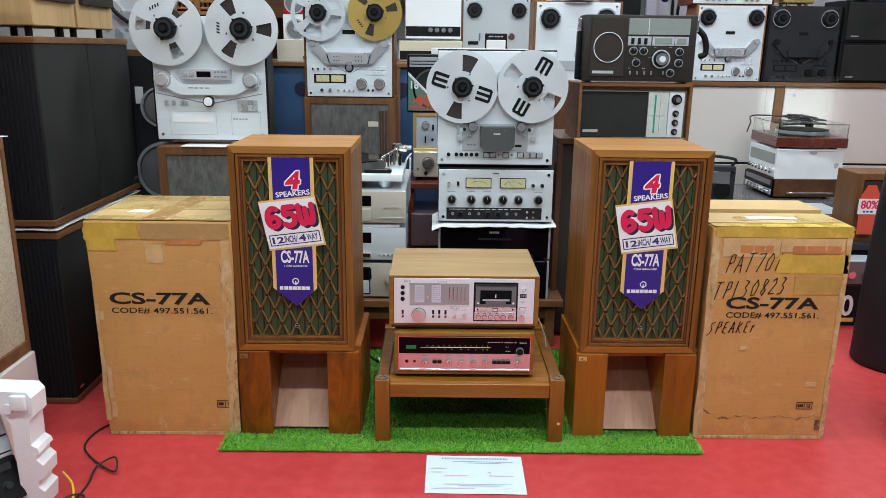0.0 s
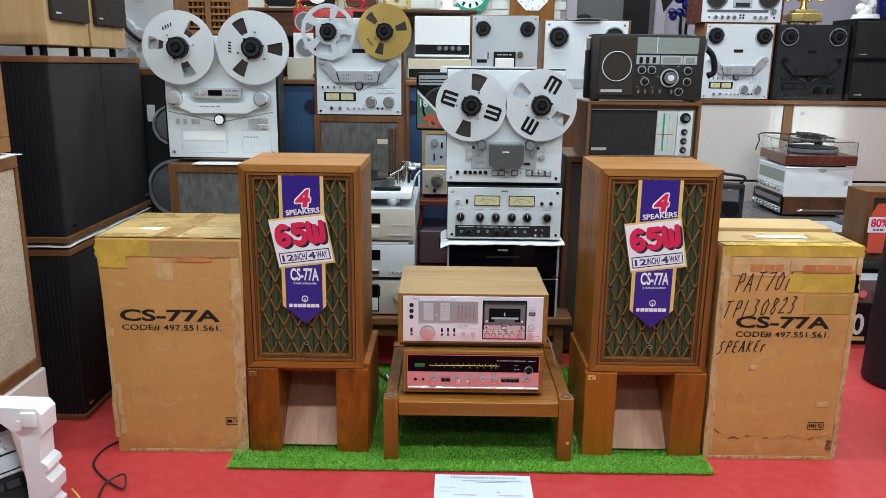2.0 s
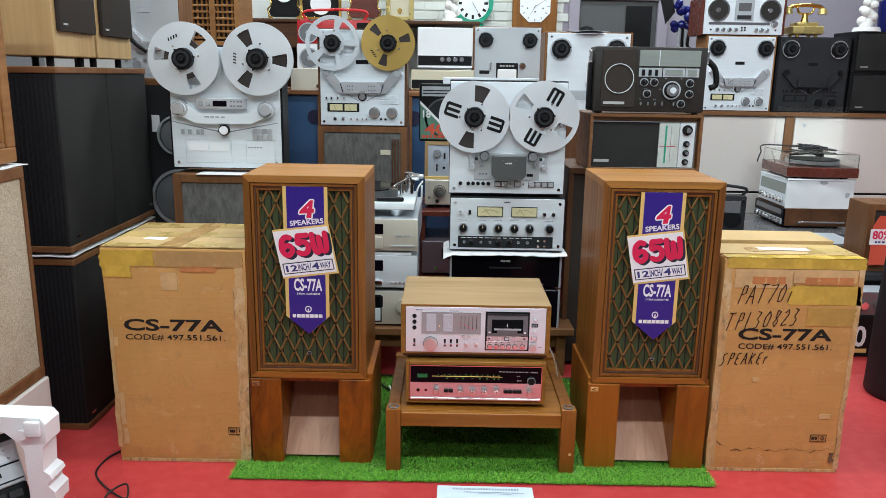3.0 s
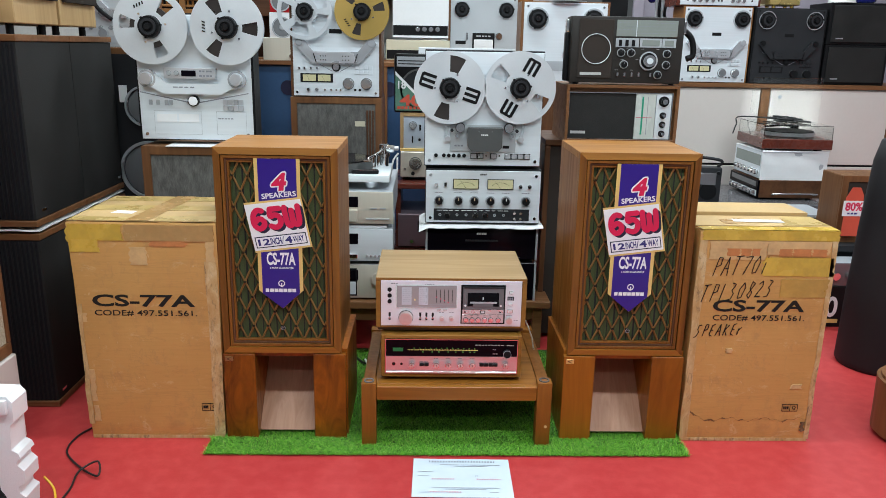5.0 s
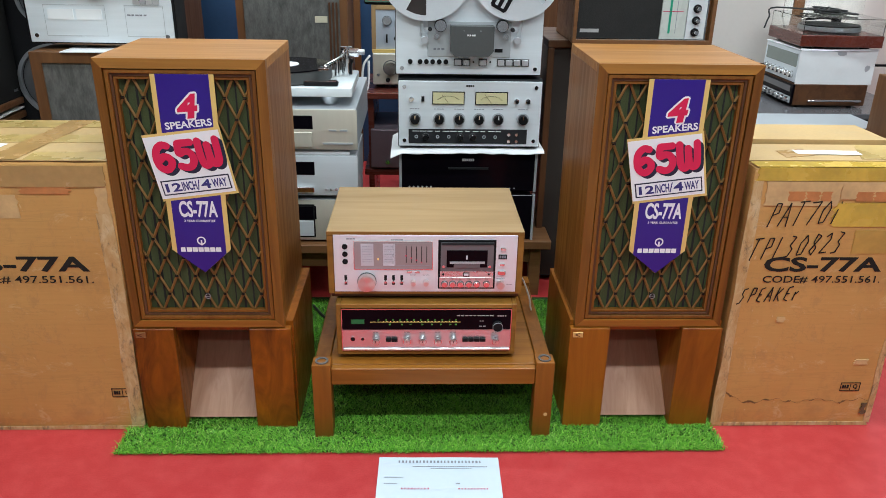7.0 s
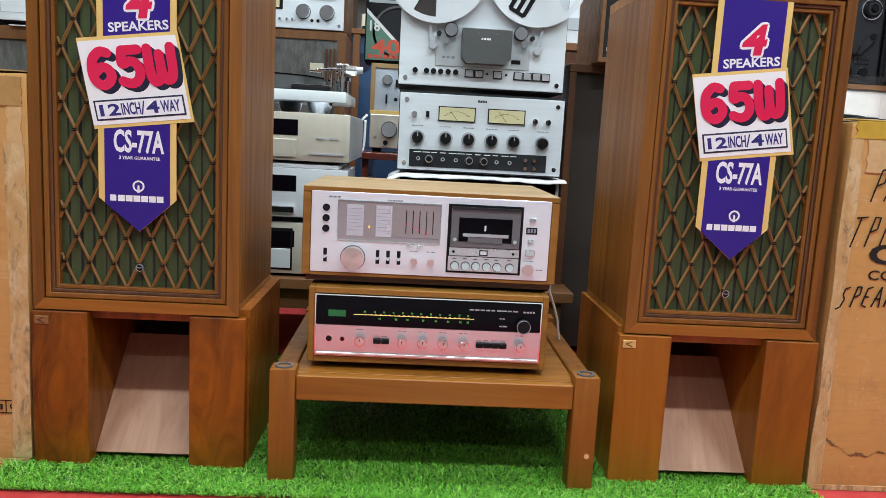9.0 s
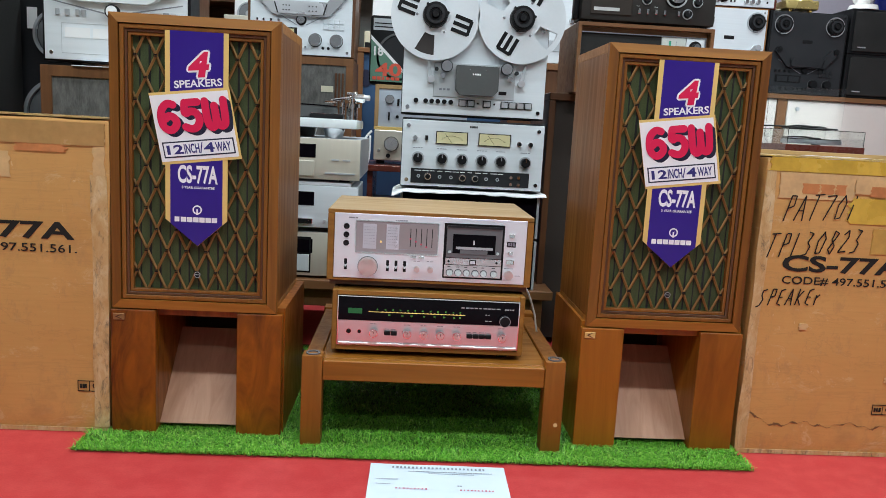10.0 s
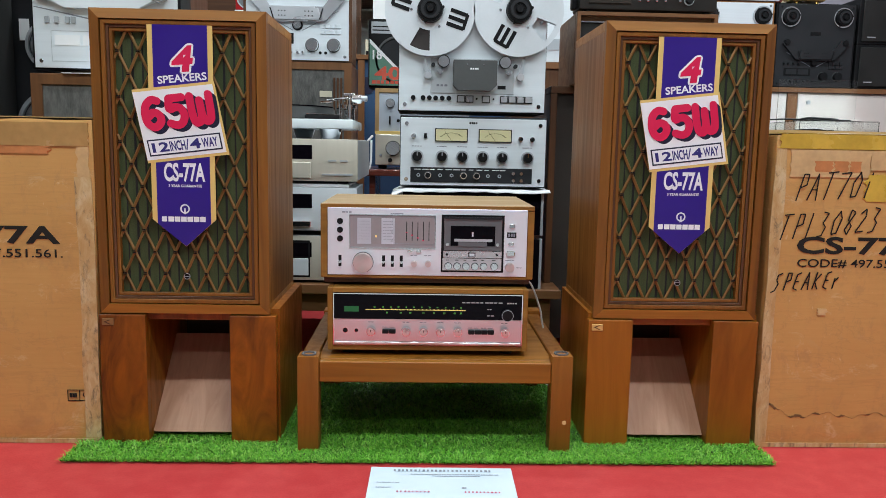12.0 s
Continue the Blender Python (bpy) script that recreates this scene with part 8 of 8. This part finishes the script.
def silver_tuner(label, x0, x1, y, z0, z1, face, knobs, strip, depth=0.25):
    t = thing("silver_tuner", label, "tuner", (x0 + x1) / 2, y, z0, group="silver tuners")
    w, h = (x1 - x0) / 2, z1 - z0
    part("case", B(-w, w, 0.008, depth, 0, h, 0.003), SILVERDIM, t)
    part("front_panel", B(-w, w, 0, 0.0078, 0, h, 0.002), face, t)
    if strip:
        rect(t, "dark_strip", -w + 0.004, w - 0.004, h * 0.06, h * strip, BLACK, 0.003)
    for i in range(knobs):
        knob(t, -w * 0.1 + i * w * 0.95 / knobs, h * max(0.2, strip * 0.7), min(0.016, h * 0.09), 0.014, -0.003, CHROME, seg=16)
    return t


silver_tuner("white-fronted tuner with black knob strip", -0.23, 0.14, 5.2, 1.31, 1.572, WHITE, 4, 0.30)
silver_tuner("cream flat tuner under another unit", -0.27, 0.15, 5.15, 1.165, 1.295, CREAM, 0, 0.5)
silver_tuner("silver radio cassette lying behind a boombox", -0.053, 0.59, 4.72, 1.156, 1.25, SILVER, 6, 0.4)
silver_tuner("silver tuner with round knob in a dark rack", -1.0, -0.62, 4.75, 1.157, 1.29, CHAMPAGNE, 1, 0.0)
loose_sheet("white papers lying on the boombox row", 0.06, 0.34, 3.92, 4.03, 1.219, 0.01, 0.004)


def plain_deck(label, x, y, z, w, h, small):
    """A pale deck with two black hubs and a head block between."""
    t = thing("tape_deck", label, "tape deck", x, y, z, group="reel tape decks")
    deck_body(t, w, h, 0.2, SILVERDIMLIGHT if small else SILVER, SHELFUP, 0.014)
    for s in (-1, 1):
        hub_lock(t, s * w * 0.335, 0, h - 0.085, 0.05)
        part("hub_rim", ring(s * w * 0.335, -0.003, h - 0.085, 0.059, 0.051, 0.008), SILVERDIM, t)
    if small:
        f = rect(t, "head_frame", -0.075, 0.075, 0.04, 0.16, BLACK, 0.012, 0, 0.002)
        rect(f, "head_block", -0.065, 0.065, 0.046, 0.118, WHITE, 0.006, -0.012, 0.004)
        bars(f, -0.05, 0.05, 0.14, 0.008, 5, -0.012, GREYPRINT)
        knob(t, 0.105, 0.14, 0.022, 0.018)
        rect(t, "counter", -0.19, -0.12, 0.085, 0.108, BLACK, 0.002)
        part("lever", B(-0.12, -0.108, -0.012, 0.001, 0.11, 0.16, 0.002), CHROME, t)
    else:
        knob(t, 0.03, 0.20, 0.013, 0.02)
        rect(t, "counter_frame", -0.01, 0.07, 0.125, 0.152, SILVERBRIGHT, 0.003)
        rect(t, "counter", 0.02, 0.05, 0.131, 0.146, BLACK, 0.004)
        rect(t, "lower_band", -w / 2 + 0.01, w / 2 - 0.01, 0.055, 0.105, SILVERDIM, 0.004)
        part("roller_ring", ring(-0.15, -0.008, 0.11, 0.04, 0.03, 0.016), CLEARISH, t)
        knob(t, 0.06, -0.012 + 0.03, 0.022, 0.016, 0, BLACK)
    screws(t, w, h, 0.0, None, 0.02)
    return t


plain_deck("pale reel tape deck with cassette-like head block", 0.383, 5.3, 1.19, 0.45, 0.395, True)
plain_deck("pale reel tape deck with two black hubs", 0.742, 4.2, 1.085, 0.45, 0.41, False)


def back_counter():
    t = thing("back_counter", "long dark wooden counter along the back wall", "counter", -0.2, 5.1, 0.001)
    part("counter_top", B(-1.4, 1.15, 0, 0.62, 1.13, 1.163, 0.002), SHELFWOOD, t)
    part("counter_front", B(-1.38, 1.13, 0.02, 0.6, 0, 1.1298), DARKWOOD_UP, t)
    u = thing("deck_stand", "brown wooden stand under a tape deck", "stand", 0.742, 4.18, 0.001)
    part("top", B(-0.26, 0.26, 0, 0.3, 1.05, 1.08, 0.002), SHELFWOOD, u)
    part("body", B(-0.25, 0.25, 0.01, 0.3, 0, 1.0498), DARKWOOD_UP, u)


back_counter()
single("deck_riser", B(0.12, 0.64, 5.29, 5.55, 1.1645, 1.1855, 0.002), SHELFWOOD, "flat wooden board under a tape deck", "board")
tape = tape_reel("silver tape reel lying flat on a tape deck", 0.74, 4.28, 1.512, 0.13, THREE, REELALU)
tape.matrix_basis = pose(0.74, 4.30, 1.505, -90)


def red_boombox():
    t = thing("boombox", "bright red stereo boombox with grey speaker cones", "radio", -0.70, 5.2, 1.455)
    part("body", B(-0.34, 0.34, 0, 0.13, 0, 0.155, 0.008, 2), REDPLASTIC, t)
    for s in (-1, 1):
        r = part("speaker_ring", ring(s * 0.265, -0.003, 0.07, 0.066, 0.058, 0.008, 40), SILVERDIM, t)
        part("speaker_cone", C(s * 0.265, -0.001, 0.07, 0.057, 0.004, "y", 36), CONE, r)
        part("dust_cap", C(s * 0.265, -0.006, 0.07, 0.02, 0.008, "y", 20, 0.014), SILVERDIM, r)
    rect(t, "tuner_panel", 0.06, 0.19, 0.03, 0.14, BLACK, 0.003)
    rect(t, "cassette_door", -0.16, 0.02, 0.02, 0.10, SMOKEGREY, 0.004)
    for i in range(3):
        rect(t, "push_button", -0.25 + i * 0.03, -0.23 + i * 0.03, 0.145, 0.154, CHROME, 0.004)
    part("handle", tube([(-0.28, 0.06, 0.155), (-0.28, 0.05, 0.215), (0.1, 0.05, 0.22), (0.1, 0.06, 0.155)], 0.009, 8), REDPLASTIC, t)
    for z in (1.27, ):
        w = thing("white_speaker", "small white speaker with grey cone under a red boombox", "loudspeaker", -0.96, 5.2, 1.2645)
        part("cabinet", B(-0.085, 0.085, 0, 0.15, 0, 0.19, 0.004), WHITE, w)
        r = part("speaker_ring", ring(0, -0.003, 0.095, 0.068, 0.06, 0.008, 40), SILVERDIM, w)
        part("speaker_cone", C(0, -0.001, 0.095, 0.059, 0.004, "y", 36), CONE, r)
        part("dust_cap", C(0, -0.006, 0.095, 0.022, 0.008, "y", 20, 0.015), SILVERDIM, r)
    d = thing("dark_rack", "dark wooden rack behind tape decks", "rack", -0.95, 5.3, 1.164)
    part("back", B(-0.4, 0.62, 0.3, 0.32, 0, 0.45), DARKWOOD, d)
    part("shelf", B(-0.4, 0.62, 0.0, 0.3, 0.272, 0.2895), DARKWOOD, d)
    part("post", B(-0.4, -0.36, 0.0, 0.299, 0, 0.2718), DARKWOOD, d)
    part("post", B(0.58, 0.62, 0.0, 0.299, 0, 0.2718), DARKWOOD, d)
    part("post", B(-0.1, 0.5, 0.05, 0.299, 0, 0.2718), DARKWOOD, d)


red_boombox()


def wall_shelf_and_clocks():
    s = thing("wall_shelf", "dark wooden wall shelf with rounded front edge", "shelf", -0.65, 5.58, 1.615)
    part("board", B(-0.85, 0.85, 0, 0.45, 0, 0.026, 0.008, 3), DARKWOOD, s)
    part("bracket", B(-0.5, -0.47, 0.1, 0.44, -0.12, -0.0005, 0.002), DARKWOOD, s)
    part("bracket", B(0.5, 0.53, 0.1, 0.44, -0.12, -0.0005, 0.002), DARKWOOD, s)
    z = 1.642
    for x, m, h in ((-1.22, BLACK, 0.26), (-0.64, MAHOGANY, 0.34)):
        t = thing("mantel_clock", "dark waisted mantel clock with gilded feet", "clock", x, 5.68, z, group="mantel clocks")
        part("body", P([(-0.10, 0.02), (0.10, 0.02), (0.115, 0.05), (0.09, 0.10), (0.105, 0.17), (0.08, h), (-0.08, h), (-0.105, 0.17), (-0.09, 0.10), (-0.115, 0.05)], 0, 0.1), m, t)
        part("gilt_edge", P([(-0.115, 0.0), (-0.09, 0.0), (-0.085, 0.019), (0.085, 0.019), (0.09, 0.0), (0.115, 0.0), (0.12, 0.03), (0.1, 0.019), (-0.1, 0.019), (-0.12, 0.03)], -0.012, -0.0005), GOLD, t)
        for sgn in (-1, 1):
            part("gilt_scroll", tube([(sgn * 0.11, -0.004, 0.03), (sgn * 0.12, -0.004, 0.07), (sgn * 0.095, -0.004, 0.10), (sgn * 0.11, -0.004, 0.16)], 0.006), GOLD, t)
        part("dial", C(0, -0.004, h * 0.7, 0.065, 0.006, "y", 36), WHITE, t)
    t = thing("mantel_clock", "gold-framed square clock with white oval face", "clock", -0.955, 5.66, z, group="mantel clocks")
    part("frame", frame_bm(-0.15, 0.15, 0, 0.3, 0.018, -0.004, 0.05, 0.003), GOLD, t)
    part("back_board", B(-0.131, 0.131, 0.02, 0.04, 0.0185, 0.2815), BLACK, t)
    part("dial", C(0, 0.016, 0.11, 0.075, 0.006, "y", 40), WHITE, t)
    t = thing("mantel_clock", "pale gold carriage clock on the shelf", "clock", -0.38, 5.66, z, group="mantel clocks")
    part("frame", frame_bm(-0.10, 0.10, 0, 0.3, 0.03, -0.004, 0.05, 0.003), CREAMGOLD, t)
    part("back_board", B(-0.0695, 0.0695, 0.02, 0.04, 0.0305, 0.2695), CREAM, t)
    part("pendulum", C(0.0, 0.014, 0.07, 0.018, 0.008, "y", 24), GOLD, t)
    porcelain_figure(0.0, 5.75, z, 1.1)
    g = thing("wall_clock", "round green wall clock with roman numeral dial", "clock", 0.16, 6.0, 1.80)
    part("rim", ring(0, 0.0, 0, 0.155, 0.122, 0.06, 56), GREENPLASTIC, g)
    part("dial", C(0, 0.0, 0, 0.124, 0.03, "y", 48), WHITE, g)
    part("foot", B(-0.085, 0.085, -0.02, 0.04, -0.20, -0.15, 0.006), GREENPLASTIC, g)
    part("foot", B(-0.06, 0.06, -0.02, 0.04, -0.149, -0.13, 0.004), GREENPLASTIC, g)
    bm = bmesh.new()
    for k in range(12):
        a = math.radians(30 * k)
        prism(bm, turned([(0.085, -0.009), (0.115, -0.009), (0.115, 0.009), (0.085, 0.009)], 0, 0, 30 * k), -0.0165, -0.0155)
    part("hour_marks", bm, INK, g)
    part("hand", P(turned([(-0.01, -0.002), (0.1, -0.001), (0.1, 0.001), (-0.01, 0.002)], 0, 0, -60), -0.019, -0.018), INK, g)
    w = thing("wall_clock", "octagonal white clock face in a wooden case", "clock", 0.635, 5.99, 1.55)
    part("case", B(-0.17, 0.17, 0, 0.055, 0, 0.62, 0.004), WALNUT, w)
    oct_ = [(0.125 * math.cos(math.radians(22.5 + 45 * k)), 0.235 + 0.125 * math.sin(math.radians(22.5 + 45 * k))) for k in range(8)]
    part("dial", P(oct_, -0.008, -0.0005), WHITE, w)
    part("hand", P(turned([(-0.01, -0.002), (0.1, -0.001), (0.1, 0.001), (-0.01, 0.002)], 0, 0.235, 32), -0.011, -0.010), GREYINK, w)
    part("hand", P(turned([(-0.01, -0.003), (0.07, -0.001), (0.07, 0.001), (-0.01, 0.003)], 0, 0.235, 240), -0.011, -0.010), GREYINK, w)
    for k in range(12):
        part("hour_mark", P(turned([(0.09, -0.003), (0.108, -0.003), (0.108, 0.003), (0.09, 0.003)], 0, 0.235, 30 * k), -0.0095, -0.0085), GREYINK, w)
    for a, b in ((-0.06, 0.22), (0.06, 0.22), (0, 0.195)):
        part("winding_hole", C(a, -0.009, b, 0.006, 0.002, "y", 12), INK, w)
    d = thing("door_frame", "grey wooden door frame in the back wall", "door frame", 1.28, 6.0, 0.001)
    part("jamb", B(-0.38, -0.30, 0, 0.05, 0, 1.84, 0.004), PLASTER, d)
    part("jamb", B(0.30, 0.38, 0, 0.05, 0, 1.84, 0.004), PLASTER, d)
    part("head", B(-0.38, 0.38, 0, 0.05, 1.8405, 1.92, 0.004), PLASTER, d)
    part("door_leaf", B(-0.2995, 0.2995, 0.03, 0.049, 0, 1.84), DARKGREY, d)
    part("dark_pane", B(0.06, 0.26, 0.022, 0.0298, 1.0, 1.8), BLACK, d)
    h = thing("hanging_ornament", "dark and blue glass ornament hanging by the wall", "ornament", 1.60, 5.55, 1.50)
    bm = bmesh.new()
    rnd = random.Random(12)
    for i in range(9):
        bmesh.ops.create_icosphere(bm, subdivisions=2, radius=rnd.uniform(0.025, 0.045), matrix=Matrix.Translation((rnd.uniform(-0.07, 0.09), rnd.uniform(-0.03, 0.03), 0.16 + rnd.uniform(-0.05, 0.14))))
    part("blue_glass", bm, COBALT, h)
    part("cord", C(0.03, 0.005, 0.86, 0.004, 1.27, "z", 8), BLACK, h)
    part("dark_fin", P([(-0.13, 0.32), (-0.05, 0.36), (-0.02, 0.22), (-0.08, 0.14)], 0, 0.012), BLACK, h)
    for i in range(4):
        part("hanger", tube([(0.02 + i * 0.025, 0, 0.12), (0.03 + i * 0.02, 0.01, 0.0), (0.03 + i * 0.03, 0, -0.09 + i * 0.02)], 0.010), BLACK if i % 2 else SILVERDIM, h)


wall_shelf_and_clocks()


def lattice_speaker():
    t = thing("speaker_cabinet", "brown wooden speaker with carved lattice front", "loudspeaker", -1.29, 4.2, 1.40, 0, "speaker cabinets")
    part("cabinet", B(-0.16, 0.13, 0.02, 0.3, 0, 0.5, 0.003), OAKBROWN, t)
    part("front_edge", frame_bm(-0.16, 0.13, 0, 0.5, 0.024, -0.004, 0.0198, 0.001), OAKBROWN, t)
    part("middle_post", B(-0.03, 0.0, 0, 0.0198, 0.0245, 0.4755, 0.001), OAKBROWN, t)
    for i in range(13):
        for a, b in ((-0.135, -0.031), (0.001, 0.105)):
            part("lattice_bar", B(a, b, 0.004, 0.014, 0.034 + i * 0.034, 0.046 + i * 0.034, 0.002), OAKBROWN, t)
            for k in range(4):
                x = a + 0.013 + k * 0.026
                part("spindle", B(x - 0.005, x + 0.005, 0.008, 0.016, 0.047 + i * 0.034, 0.0675 + i * 0.034), WALNUT, t) if i < 12 else None
    part("dark_back", B(-0.135, 0.105, 0.0165, 0.0196, 0.0245, 0.4755), BLACK, t)
    u = thing("rack_cabinet", "dark wooden cabinet under a lattice speaker", "cabinet", -1.35, 4.22, 0.001)
    part("body", B(-0.45, 0.32, 0, 0.35, 0, 1.3985, 0.003), DARKWOOD_UP, u)
    w = thing("tape_deck", "pale tape deck with clear rollers beside stacked speakers", "tape deck", -1.44, 3.62, 1.226, group="reel tape decks")
    deck_body(w, 0.30, 0.42, 0.2, SILVERDIMLIGHT, SHELFUP, 0.004)
    part("head_cover", P([(-0.12, 0.20), (-0.08, 0.24), (-0.02, 0.17), (0.06, 0.17), (0.06, 0.13), (-0.05, 0.13)], -0.02, 0), SILVERBRIGHT, w)
    part("roller", C(-0.09, -0.014, 0.235, 0.022, 0.028, "y", 24), CLEARISH, w)
    part("roller", C(-0.05, -0.014, 0.06, 0.02, 0.024, "y", 24), CHROME, w)
    part("tape", tube([(-0.10, -0.03, 0.25), (-0.06, -0.03, 0.17), (0.0, -0.03, 0.12)], 0.009), BLACK, w)
    rect(w, "counter", -0.04, 0.02, 0.30, 0.325, SILVERDIM, 0.004)
    rect(w, "lower_band", -0.13, 0.12, 0.015, 0.05, SILVERDIM, 0.003)
    for i in range(5):
        knob(w, -0.11 + i * 0.045, 0.085, 0.009, 0.012)
    single("deck_stand", B(-1.62, -1.27, 3.6, 3.9, 0.001, 1.2205, 0.003), DARKWOOD_UP, "dark wooden stand under a tape deck", "stand")


lattice_speaker()


# ---- pieces of the back wall, last ----
bm = B(-0.102, 0.102, -0.004, 0.012, -0.030, 0.030, 0.003)
first = part("brick", bm, BRICK, wall_brick)
mesh = first.data
first.location = (-0.75, 6.045, 1.5)
for row in range(9):
    for col in range(8):
        if row or col:
            b = new("brick", mesh)
            b.parent = wall_brick
            b.location = (-0.75 + col * 0.214 + (0.107 if row % 2 else 0), 6.045, 1.5 + row * 0.07)
